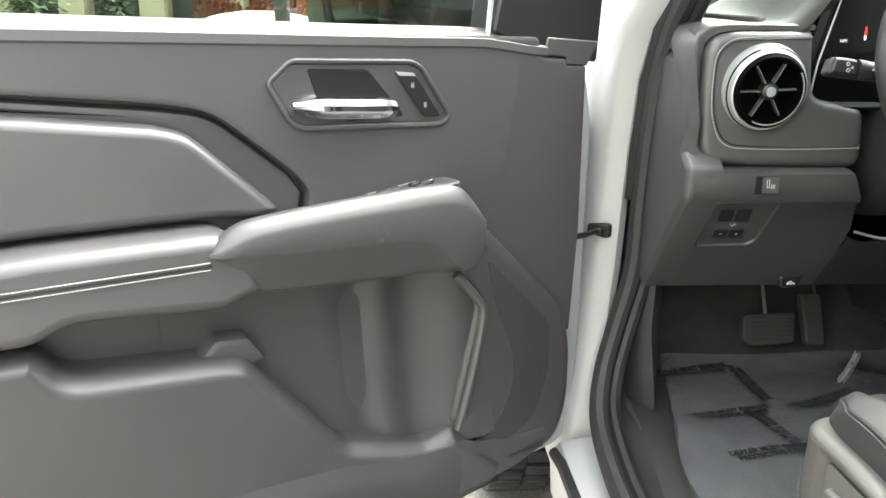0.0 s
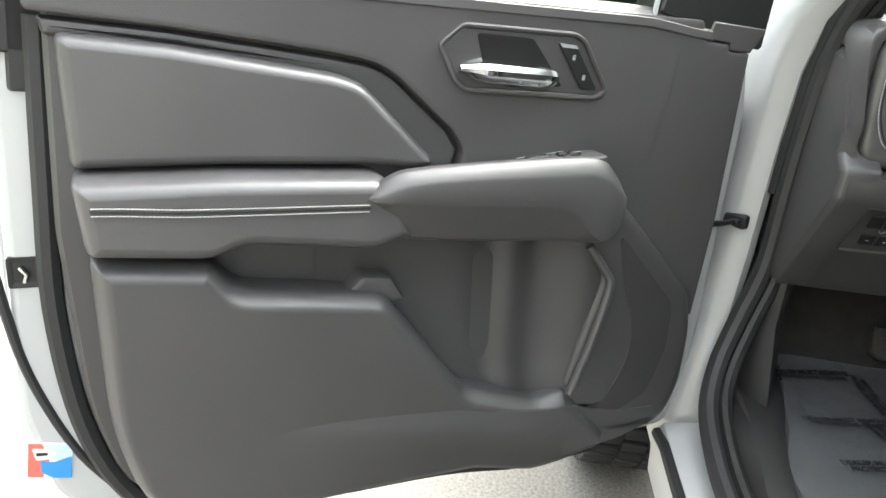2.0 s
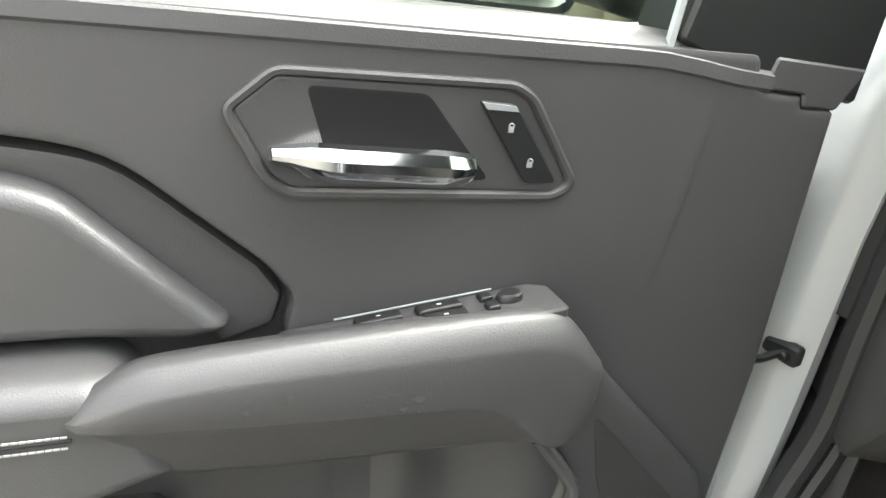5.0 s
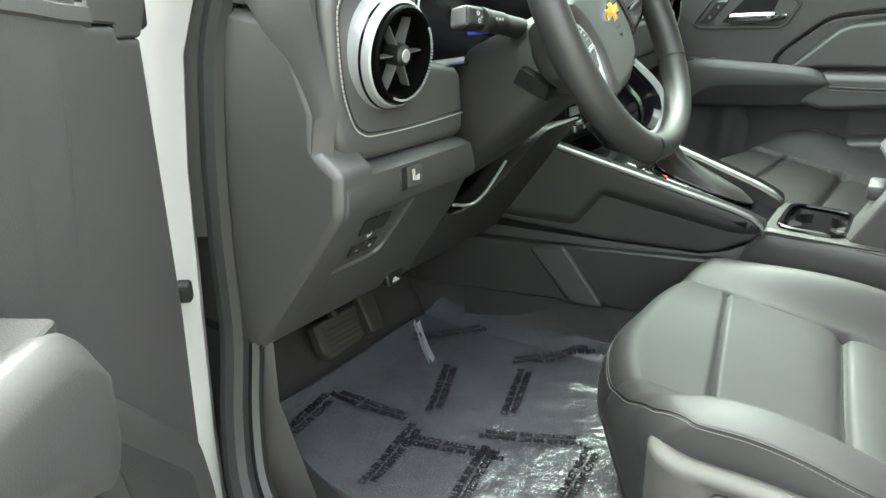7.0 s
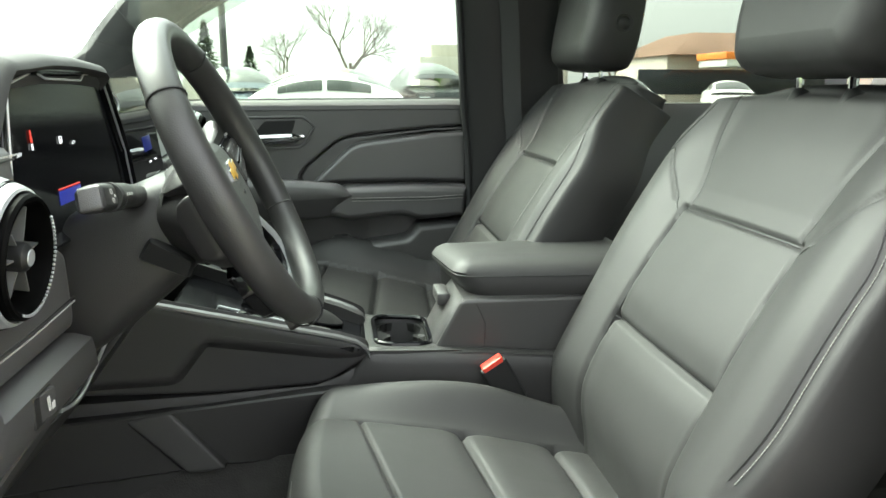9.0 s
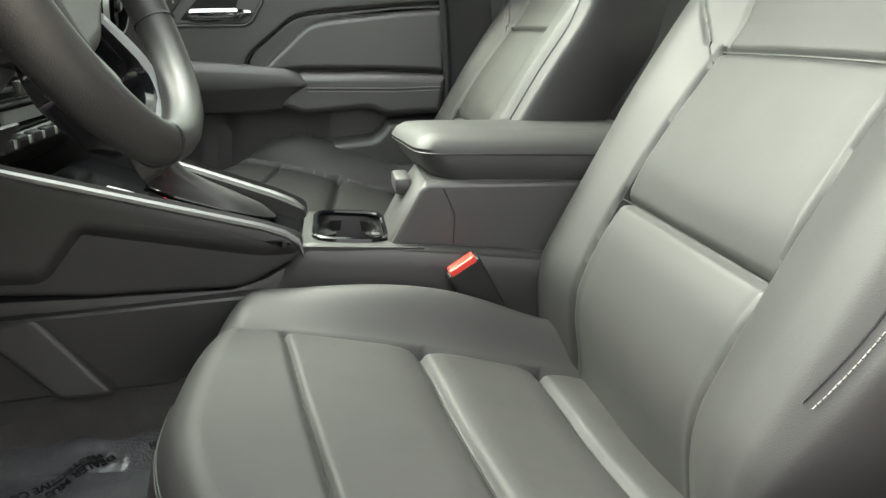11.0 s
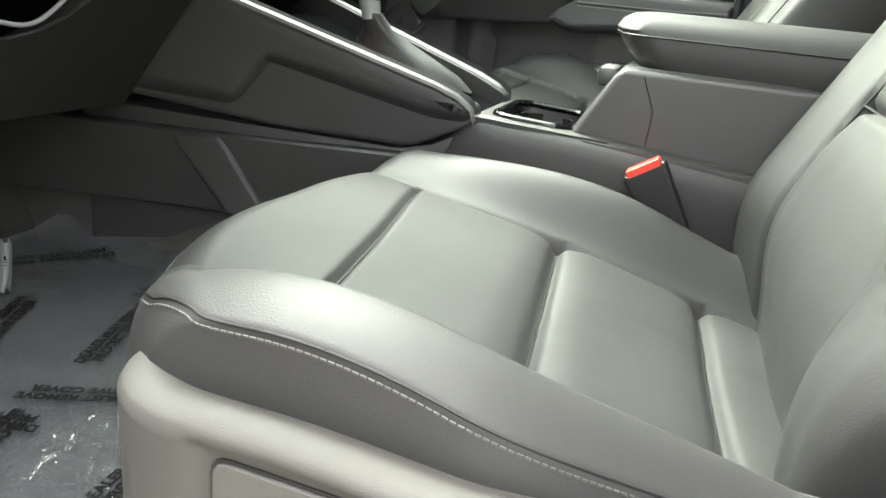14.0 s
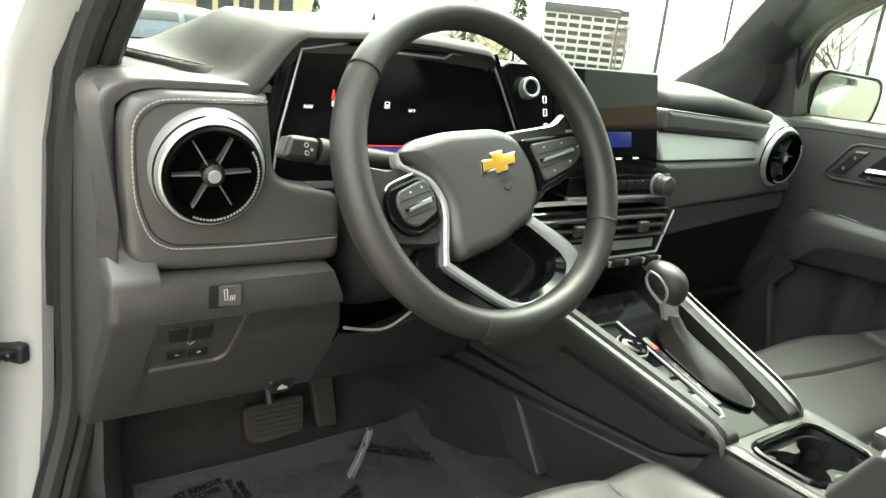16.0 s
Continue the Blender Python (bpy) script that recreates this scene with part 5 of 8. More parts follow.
        part("rail_foot", box(bmesh.new(), (0.186, y - 0.060, 0.545), (0.62, y + 0.015, 0.646), 0.012, put), CARPET, rail)
    return cushion


dseat = thing("driver_seat", "dark grey leatherette driver seat with power switches on its side", "car seat", "front seats")
seat(dseat, lambda x, y, z: Vector((x, y, z)))
pseat = thing("passenger_seat", "dark grey leatherette passenger seat beside the console", "car seat", "front seats")
seat(pseat, lambda x, y, z: Vector((x - 0.125, 0.84 - y, z + 0.02)), 0.06)

bench = thing("rear_bench", "dark grey leatherette rear bench in shadow", "bench seat")
part("bench_cushion", loft(bmesh.new(), [[V(1.05, y, 0.60), V(1.02, y, 0.84), V(1.08, y, 0.90), V(1.50, y, 0.86), V(1.55, y, 0.60)] for y in (-0.22, 0.2, 0.64, 1.06)]), SEAT, bench)
part("bench_back", loft(bmesh.new(), [[V(1.46, y, 0.84), V(1.60, y, 1.30), V(1.66, y, 1.32), V(1.66, y, 0.80)] for y in (-0.22, 0.2, 0.64, 1.06)]), SEAT, bench)

# Belt buckle between the driver seat and the console.
bput_o = frame_map((0.398, 0.292, 0.716), (0.83, 0.0, 0.55), (-0.50, 0.0, 0.86), (0.0, -1.0, 0.05))
buckle = thing("belt_buckle", "black seat belt buckle with a red release button", "belt buckle")
part("stalk", tube(bmesh.new(), [(0.425, 0.305, 0.62), (0.418, 0.303, 0.67), (0.395, 0.300, 0.712)], 0.011, 8, squash=0.5), BELT, buckle)
part("case", pillow(bmesh.new(), bput_o, [(-0.023, 0.0), (0.023, 0.0), (0.025, 0.085), (-0.025, 0.085)], [(0, -0.011), (0, 0.008), (0.002, 0.011), (0.005, 0.012), (0.006, 0.012)], r=0.005), BLACK_PLASTIC, buckle)
part("release_button", pillow(bmesh.new(), bput_o, [(-0.020, 0.080), (0.020, 0.080), (0.020, 0.0905), (-0.020, 0.0905)], [(0, -0.009), (0, 0.010), (0.0015, 0.0128), (0.003, 0.0128)], r=0.003), RED, buckle)
belt = thing("seat_belt", "grey seat belt webbing hanging from the middle pillar", "seat belt")
part("webbing", loft(bmesh.new(), [[V(x - 0.02, y, z), V(x + 0.025, y - 0.006, z), V(x + 0.025, y - 0.003, z), V(x - 0.02, y + 0.003, z)] for x, y, z in ((0.50, 0.945, 1.62), (0.535, 1.005, 1.4), (0.555, 1.045, 1.2), (0.60, 1.05, 0.8))]), BELT, belt)

# ---- dashboard ----
dash = thing("dashboard", "dark grey dashboard with stitched padding and round vents", "dashboard")


def hood_rise(y, shift=0.0):
    """Share of the instrument hood's height at a place across the car."""
    return smoothstep(-0.222 - shift, -0.145 - shift, y) * (1 - smoothstep(0.105, 0.17, y))


def dash_top(y, shift=0.0):
    """Height of the pad's upper side along the car's width, with the instrument hood."""
    return 1.217 + 0.058 * hood_rise(y, shift) + 0.006 * smoothstep(-0.15, -0.05, y) * (1 - smoothstep(0.0, 0.15, y)) + 0.022 * smoothstep(0.50, 0.60, y) - 0.035 * smoothstep(0.75, 1.07, y)


PAD_END = [(-0.3655, 1.165), (-0.364, 1.180), (-0.361, 1.193), (-0.357, 1.199), (-0.350, 1.203), (-0.340, 1.2065), (-0.330, 1.208), (-0.31, 1.209), (-0.28, 1.209)]
rows = []
for y in [-0.3655, -0.3648, -0.364, -0.3625, -0.361, -0.359, -0.357, -0.3535, -0.350, -0.345, -0.340] + [-0.335 + 1.415 * k / 160 for k in range(161)]:
    e = smoothstep(-0.328, -0.367, y) ** 2 + smoothstep(1.03, 1.08, y)
    on = hood_rise(y)
    side = 1 - smoothstep(-0.245, -0.205, y)
    fx = -0.166 - 0.010 * side - 0.170 * smoothstep(0.115, 0.18, y) + 0.085 * smoothstep(0.565, 0.60, y)
    lip = 0.30 * side + (1 - side) * (1 - 0.5 * on)
    z0, z1 = dash_top(y, 0.035), dash_top(y, 0.015)
    zf = dash_top(y) - 0.009 * side
    drop = 1.209 - level([(u, v) for u, v in PAD_END], y) if y < -0.28 else 0.026 * e
    rows.append([V(-0.80, y, 1.10), V(-0.66, y, 1.165 - drop), V(-0.60, y, 1.198 - drop), V(-0.52, y, 1.224 + (z0 - 1.217) * 0.15 - drop), V(-0.44, y, 1.233 + (z0 - 1.217) * 0.5 - drop), V(min(fx - 0.10, -0.32), y, 1.230 - 0.009 * side + (z0 - 1.217) * 0.95 - drop), V(fx - 0.075, y, z1 + 0.007 * (1 - on) - 0.011 * side - drop), V(fx - 0.045, y, zf - drop), V(fx - 0.028, y, zf - 0.002 * lip - drop),
                 V(fx - 0.016, y, zf - 0.006 * lip - drop), V(fx - 0.007, y, zf - 0.012 * lip - drop), V(fx - 0.002, y, zf - 0.020 * lip - drop), V(fx, y, zf - 0.029 * lip - drop), V(fx - 0.004, y, zf - 0.036 * lip - drop), V(fx - 0.012, y, zf - 0.040 * lip - drop), V(fx - 0.05, y, 1.12 + 0.036 * smoothstep(-0.335, -0.350, y))])
# The pad ends inside the corner surround at its rear edge.
rows = [[V(p.x, max(p.y, -0.3560), p.z) if p.x > -0.27 else p for p in row] for row in rows]
part("top_pad", sheet(bmesh.new(), rows), DASH_TOP, dash, "soft dark grey top pad", smooth=60)
frit = part("windscreen_border", sheet(bmesh.new(), [[V(x, -0.28 + 1.40 * k / 20, z) for k in range(21)] for x, z in ((-0.80, 1.108), (-0.70, 1.166), (-0.62, 1.202), (-0.565, 1.232))]), NEAR_BLACK, dash)

# End face that shows when the door is open.
def eput(u, v, h):
    return V(u, -0.358 - h, v)


end = part("end_cover", pillow(bmesh.new(), eput, [(-0.2034, 1.1555, 0.012), (-0.345, 1.178), (-0.345, 0.784), (-0.281, 0.784, 0.008), (-0.1445, 0.963, 0.010), (-0.1415, 1.0085, 0.008), (-0.173, 1.031, 0.006), (-0.1695, 1.0675, 0.008)], [(0, -0.05), (0, -0.006), (0.0010, -0.0040), (0.0085, 0.0018), (0.0100, 0.0022), (0.012, 0.0022)], r=0.012), PLASTIC, dash)


def fput(u, v, h):
    """The driver's side of the dashboard: u across, v up, h towards the seat."""
    return V(-0.172 + h, u, v)


# Outer frame left of the vent pod: a folded facet rises from the end cover to a crest beside the pod.
rows = []
EDGE = [(-0.185, 1.199), (-0.27, 1.198), (-0.305, 1.197), (-0.326, 1.193), (-0.339, 1.184), (-0.3445, 1.172), (-0.3440, 1.12), (-0.3415, 1.072), (-0.3425, 1.045), (-0.341, 1.012)]
CREST = [(-0.185, 1.2060, -0.171), (-0.28, 1.2060, -0.171), (-0.322, 1.2045, -0.171), (-0.343, 1.1995, -0.170), (-0.3550, 1.188, -0.168), (-0.3580, 1.170, -0.165), (-0.3525, 1.12, -0.157), (-0.3465, 1.072, -0.150), (-0.3455, 1.045, -0.156), (-0.3440, 1.012, -0.163)]
OUTER = [(-0.185, 1.2100, -0.240), (-0.28, 1.2105, -0.240), (-0.326, 1.2095, -0.240), (-0.351, 1.2045, -0.240), (-0.3650, 1.191, -0.238), (-0.3675, 1.162, -0.215), (-0.3610, 1.112, -0.188), (-0.3585, 1.0685, -0.1705), (-0.3585, 1.048, -0.173), (-0.3600, 1.012, -0.178)]
for q, c, o in zip(*(smooth_path(list(line), 5) for line in ([(*p, -0.171) for p in EDGE], CREST, OUTER))):
    q, c, o = (V(p[2], p[0], p[1]) for p in (q, c, o))
    rows.append([V(q.x - 0.012, q.y, q.z), q, q.lerp(c, 0.6), q.lerp(c, 0.85), c.lerp(o, 0.02), c.lerp(o, 0.10) + V(0, 0, 0.0008), c.lerp(o, 0.5) + V(0, 0, 0.0012), o, V(o.x - 0.02, o.y + 0.006, o.z - 0.006)])
part("corner_surround", sheet(bmesh.new(), rows), PLASTIC_UP, dash, smooth=50)
pod = part("vent_pod", pillow(bmesh.new(), fput, [(-0.305, 1.197, 0.03), (-0.334, 1.188, 0.02), (-0.343, 1.168, 0.03), (-0.343, 1.080), (-0.336, 1.030, 0.03), (-0.322, 1.012, 0.03), (-0.275, 1.007, 0.03), (-0.092, 1.005), (-0.098, 1.092, 0.02), (-0.180, 1.106, 0.02), (-0.192, 1.198, 0.004)], [(0, -0.03), (0, 0.000), (0.002, 0.006), (0.006, 0.0105), (0.012, 0.0128), (0.018, 0.013)], r=0.02, n=8), LEATHER, dash, "leatherette padded vent surround with pale stitching")
SEAM = [(-0.196, 1.1905), (-0.285, 1.1885), (-0.312, 1.1835), (-0.326, 1.171), (-0.3315, 1.150), (-0.3290, 1.091), (-0.3165, 1.053), (-0.300, 1.0385), (-0.275, 1.0345), (-0.200, 1.0335), (-0.098, 1.0360)]
part("stitching", stitches(bmesh.new(), smooth_path([fput(*q, 0.0148) for q in SEAM], 8), step=0.0050, length=0.0038, r=0.0009), STITCH, pod)
part("seam", tube(bmesh.new(), smooth_path([fput(u + 0.0035 * (u < -0.29), v - 0.0035 if v > 1.1 else v + 0.0035, 0.0132) for u, v in SEAM], 6), 0.0010, 6), BLACK_PLASTIC, pod)


def round_vent(put, mirrored=1):
    """A turbine vent: satin ring, black nozzle with a milled edge, hub and six vanes."""
    wide = lambda u, v, h: put(u * 1.15, v * 1.15, h)
    vent = part("air_vent", revolve(bmesh.new(), put, [(0.071, -0.012), (0.0695, 0.002), (0.0655, 0.016), (0.0625, 0.026), (0.0605, 0.0305), (0.058, 0.032), (0.0560, 0.029), (0.0552, 0.010)], 64), SATIN, dash, "round satin silver air vent")
    part("vent_line", revolve(bmesh.new(), put, [(0.0640, 0.0218), (0.0648, 0.0215), (0.0656, 0.0190), (0.0648, 0.0190)], 64), GLOSS_BLACK, vent)
    part("nozzle", revolve(bmesh.new(), wide, [(0.0485, 0.012), (0.0485, 0.037), (0.0465, 0.0395), (0.0435, 0.039), (0.0415, 0.034), (0.0405, 0.016), (0.0395, 0.0145), (0.0, 0.014)], 64), NEAR_BLACK, vent)
    bm = bmesh.new()
    for k in range(34):
        a = -2.0 + 2.6 * k / 33
        c, s = math.cos(a), math.sin(a)
        box(bm, (-0.0011, -0.0011, -0.0011), (0.0011, 0.0011, 0.0011), 0.0003, lambda u, v, h, c=c, s=s: wide(0.0442 * c + u * c - v * s, 0.0442 * s + u * s + v * c, 0.0405 + h))
    part("milling", bm, SATIN, vent)
    for k in range(6):
        a = 0.05 + k * math.pi / 3
        c, s = math.cos(a), math.sin(a)
        part("vane", loft(bmesh.new(), [[wide(r * c - w * s, r * s + w * c, h) for w, h in ((-0.0006, 0.0145), (0.0006, 0.0145), (0.0007, 0.030 - 0.1 * (r - 0.012)), (-0.0007, 0.030 - 0.1 * (r - 0.012)))] for r in (0.012, 0.025, 0.0395)]), SATIN_DIM, vent)
    hub = part("vent_hub", revolve(bmesh.new(), put, [(0.0, 0.0385), (0.0075, 0.0385), (0.009, 0.0375), (0.0125, 0.035), (0.0135, 0.032), (0.0135, 0.012)], 32), BLACK_PLASTIC, vent)
    part("hub_cap", revolve(bmesh.new(), put, [(0, 0.0392), (0.0072, 0.0392), (0.0078, 0.0385)], 28), SATIN, hub)
    return vent


round_vent(frame_map((-0.164, -0.2555, 1.120), (0, 0.89, 0), (0.089, 0, 0.886), (0.92, -0.12, -0.093)))
right_put = frame_map((-0.252, 0.976, 1.125), (0, 1, 0), (0.10, 0, 0.995), (0.985, -0.13, -0.10))
right_vent = round_vent(right_put)
part("vent_cone", revolve(bmesh.new(), right_put, [(0.084, -0.045), (0.081, -0.036), (0.076, -0.014), (0.0712, 0.0)], 64), SATIN, right_vent)

# Knee panel: an upper lit ledge with the lamp switch, and a lower face that falls away to the front.
rows = []
for k in range(40):
    y = -0.3535 + (-0.060 + 0.3535) * (k / 39) ** 1.3
    s = smoothstep(-0.347, -0.3535, y)
    r = smoothstep(-0.15, -0.06, y)
    b = 0.010 * smoothstep(-0.32, -0.30, y)
    rows.append([V(p.x, p.y - 0.45 * r * max(0.0, p.z - 0.887), p.z) for p in (V(-0.205, y, 1.008), V(-0.156 - 0.006 * s, y, 1.006), V(-0.144 - 0.010 * s + b * 0.3, y, 1.000), V(-0.141 - 0.010 * s, y, 0.985), V(-0.143 - 0.010 * s, y, 0.966), V(-0.149 - 0.010 * s, y, 0.957), V(-0.160 - 0.008 * s, y, 0.952),
                 V(-0.195, y, 0.905), V(-0.232, y, 0.855), V(-0.262, y, 0.815), V(-0.278, y, 0.790), V(-0.288, y, 0.780 - 0.0 * r), V(-0.306, y, 0.778), V(-0.42, y, 0.80))])
knee = part("knee_panel", sheet(bmesh.new(), rows), PLASTIC, dash, "grey plastic knee panel", smooth=30)


def kput(u, v, h):
    """The sloping lower face of the knee panel."""
    return V(-0.160 - 0.735 * v * 0.93 + 0.80 * h * 0.98, u, 0.952 - v * 0.98 * 0.965 - 0.62 * h)


lsw = part("lamp_switch", pillow(bmesh.new(), lambda u, v, h: V(-0.1425 + h, u, v), [(-0.260, 0.998), (-0.222, 0.998), (-0.222, 0.970), (-0.260, 0.970)], [(0, -0.004), (0, 0.001), (0.001, 0.002), (0.002, 0.002)], r=0.003), BLACK_PLASTIC, dash, "small rocker switch with a pale symbol")
part("rocker", pillow(bmesh.new(), lambda u, v, h: V(-0.1405 + h + 0.004 * (u + 0.24) / 0.02, u, v), [(-0.2575, 0.996), (-0.2245, 0.996), (-0.2245, 0.972), (-0.2575, 0.972)], [(0, -0.003), (0, 0.001), (0.001, 0.0016), (0.002, 0.0016)], r=0.002), PLASTIC, lsw)
part("symbol", tube(bmesh.new(), [V(-0.1355, q, z) for q, z in ((-0.2445, 0.993), (-0.2430, 0.981), (-0.2400, 0.981), (-0.2410, 0.993))], 0.0006, 5, closed=True), WHITE_MARK, lsw)
for k in range(3):
    part("symbol", tube(bmesh.new(), [V(-0.1350, -0.2375 + 0.0022 * k, 0.980), V(-0.1350, -0.2370 + 0.0022 * k, 0.986)], 0.0005, 5), WHITE_MARK, lsw)
rec = part("switch_recess", pillow(bmesh.new(), kput, [(-0.306, -0.002), (-0.206, -0.003), (-0.209, 0.074, 0.012), (-0.222, 0.084, 0.006), (-0.304, 0.086, 0.006)], [(-0.003, -0.001), (-0.001, 0.0028), (0.002, 0.0022), (0.006, -0.006), (0.008, -0.006)], r=0.006), PLASTIC, dash)
bank = part("switch_bank", pillow(bmesh.new(), kput, [(-0.297, 0.004), (-0.240, 0.006), (-0.233, 0.070), (-0.284, 0.072)], [(0, -0.008), (0, -0.002), (0.001, -0.001), (0.002, -0.001)], r=0.003), BLACK_PLASTIC, rec)
for quad, sign in (([(-0.292, 0.010), (-0.270, 0.010), (-0.267, 0.034), (-0.288, 0.034)], 0), ([(-0.267, 0.010), (-0.243, 0.011), (-0.240, 0.034), (-0.264, 0.034)], 0), ([(-0.286, 0.050), (-0.264, 0.050), (-0.262, 0.067), (-0.283, 0.067)], 1), ([(-0.261, 0.050), (-0.239, 0.050), (-0.236, 0.067), (-0.259, 0.067)], 2)):
    bt = part("button", pillow(bmesh.new(), kput, quad, [(0, -0.003), (0, 0.0006), (0.0008, 0.0016), (0.002, 0.0016)], r=0.002), BLACK_PLASTIC, bank)
    um, vm = sum(q[0] for q in quad) / 4, sum(q[1] for q in quad) / 4
    if sign:
        part("symbol", box(bmesh.new(), (um - 0.0024, vm - 0.0006, 0.0015), (um + 0.0024, vm + 0.0006, 0.0021), 0.0002, kput), WHITE_MARK, bt)
    if sign == 2:
        part("symbol", box(bmesh.new(), (um - 0.0006, vm - 0.0024, 0.0016), (um + 0.0006, vm + 0.0024, 0.0023), 0.0002, kput), WHITE_MARK, bt)
part("symbol", tube(bmesh.new(), [kput(-0.266, 0.039, 0.0), kput(-0.262, 0.044, 0.0), kput(-0.258, 0.039, 0.0)], 0.0006, 5), WHITE_MARK, bank)
hr = part("bonnet_release", pillow(bmesh.new(), lambda u, v, h: V(-0.276 + h, u, v), [(-0.128, 0.802), (-0.085, 0.804), (-0.094, 0.781), (-0.122, 0.779)], [(0, -0.02), (0, 0.004), (0.003, 0.007), (0.005, 0.007)], r=0.006), BLACK_PLASTIC, dash, "black bonnet release lever with a white car symbol")
part("symbol", pillow(bmesh.new(), lambda u, v, h: V(-0.2685 + h, u, v), [(-0.116, 0.787), (-0.113, 0.792), (-0.108, 0.7945), (-0.104, 0.791), (-0.100, 0.790), (-0.100, 0.787)], [(0, 0), (0.0003, 0.001)], r=0.001), WHITE_MARK, hr)
# Column shroud, and the gap beside it with its dark backing.
ax = V(0.900, 0, 0.435)
cc = V(-0.012, -0.008, 1.135)
rings = []
for s, w, h, dz in ((-0.045, 0.050, 0.045, 0), (-0.06, 0.066, 0.060, -0.003), (-0.09, 0.072, 0.070, -0.010), (-0.15, 0.074, 0.080, -0.018), (-0.20, 0.072, 0.085, -0.024), (-0.27, 0.070, 0.09, -0.030)):
    o = cc + ax * s + V(0, 0, dz)
    up = V(-0.435, 0, 0.900)
    rings.append([o + V(0, 1, 0) * w * math.copysign(abs(math.cos(g)) ** 0.6, math.cos(g)) + up * h * 0.85 * math.copysign(abs(math.sin(g)) ** 0.6, math.sin(g)) for g in [2 * math.pi * j / 28 for j in range(28)]])
part("column_shroud", loft(bmesh.new(), rings), PLASTIC_LOW, dash)
# Near-black sheet behind the gap under the column, in place of its shade.
part("column_gap_shade", loft(bmesh.new(), [[V(x, -0.085, z), V(x, 0.10, z), V(x - 0.03, 0.10, z + 0.01), V(x - 0.03, -0.085, z + 0.01)] for x, z in ((-0.215, 1.03), (-0.235, 0.93), (-0.27, 0.87), (-0.32, 0.81))]), NEAR_BLACK, dash)
part("column_trim", tube(bmesh.new(), smooth_path([V(-0.200, -0.058, 0.898), V(-0.202, 0.0, 0.886), V(-0.196, 0.035, 0.903), V(-0.182, 0.062, 0.940)], 5), 0.0022, 8), SATIN, dash)
rows, lip = [], [(-0.061, 0.887), (-0.04, 0.878), (0.0, 0.873), (0.03, 0.880), (0.055, 0.893), (0.075, 0.912), (0.085, 0.940), (0.092, 0.968), (0.11, 0.985), (0.225, 0.985)]
for k in range(60):
    y = -0.0605 + 0.2855 * k / 59
    zt = level(lip, y)
    face = [V(-0.160 - 0.744 * (0.952 - z), y, z) for z in [zt - 0.005 + (0.792 - zt + 0.005) * q / 6 for q in range(7)]]
    top = V(-0.160 - 0.744 * (0.952 - zt), y, zt)
    rows.append([top + V(-0.05, 0, -0.012), top + V(-0.010, 0, -0.001), top + V(-0.004, 0, 0.0005), top + V(-0.001, 0, -0.0015)] + face + [V(-0.288, y, 0.780), V(-0.306, y, 0.778), V(-0.42, y, 0.80)])
part("knee_inner", sheet(bmesh.new(), rows), PLASTIC_LOW, dash, smooth=40)
part("under_cover", loft(bmesh.new(), [[V(x, -0.36, z), V(x, 1.08, z), V(x, 1.08, z + 0.01), V(x, -0.36, z + 0.01)] for x, z in ((-0.30, 0.785), (-0.44, 0.80), (-0.60, 0.82))]), BLACK_PLASTIC, dash)

# Instrument cluster behind one sheet of dark glass.
clu = thing("instrument_cluster", "dark digital instrument cluster showing small lit symbols", "instrument cluster")
def cput(u, v, h):
    return V(-0.184 + h - 0.05 * (v - 1.2), u, v)


GLASS_EDGE = [(-0.182, 1.095), (-0.176, 1.155), (-0.152, 1.247, 0.010), (-0.086, 1.2605, 0.01), (-0.060, 1.2535, 0.006), (0.042, 1.2525, 0.003), (0.054, 1.2595, 0.003), (0.116, 1.2605, 0.006), (0.174, 1.163, 0.02), (0.190, 1.095)]
FRAME_EDGE = [(-0.210, 1.090), (-0.196, 1.162), (-0.178, 1.246, 0.012), (-0.150, 1.264, 0.01), (0.124, 1.2665, 0.006), (0.181, 1.165, 0.02), (0.200, 1.090)]
part("cluster_frame", pillow(bmesh.new(), cput, FRAME_EDGE, [(0, -0.06), (0, 0.012), (0.0015, 0.015), (0.004, 0.015), (0.012, 0.003), (0.013, 0.003)], r=0.01), GLOSS_BLACK, clu, "gloss black surround")
part("display_glass", pillow(bmesh.new(), cput, GLASS_EDGE, [(0, -0.002), (0, 0.004), (0.001, 0.005), (0.002, 0.005)], r=0.01), SCREEN, clu)
edge_line = [cput(u, v, 0.010) for u, v in ((-0.181, 1.11), (-0.175, 1.155), (-0.151, 1.247), (-0.086, 1.2605), (-0.060, 1.2535), (0.042, 1.2525), (0.054, 1.2595), (0.116, 1.2605), (0.140, 1.222), (0.174, 1.163), (0.188, 1.10))]
part("hood_rim", tube(bmesh.new(), edge_line, 0.0014, 6), SATIN, clu, "thin satin edge of the display")
lit_white, lit_red, lit_blue = glowing("lit_white", (0.8, 0.85, 0.9), 0.25), glowing("lit_red", (0.9, 0.06, 0.04), 0.12), glowing("lit_blue", (0.03, 0.05, 0.55), 0.07)
part("lit_bar", box(bmesh.new(), (-0.060, 1.1415, 0.005), (0.003, 1.1432, 0.0062), 0.0004, cput), lit_red, clu)
part("lit_strip", box(bmesh.new(), (-0.060, 1.126, 0.005), (0.003, 1.1405, 0.0060), 0.0004, cput), lit_blue, clu)
lettering("NW", 0.0062, lambda u, v, h: cput(-0.139 + u, 1.185 + v, 0.0062), lit_white, "compass_text", clu)
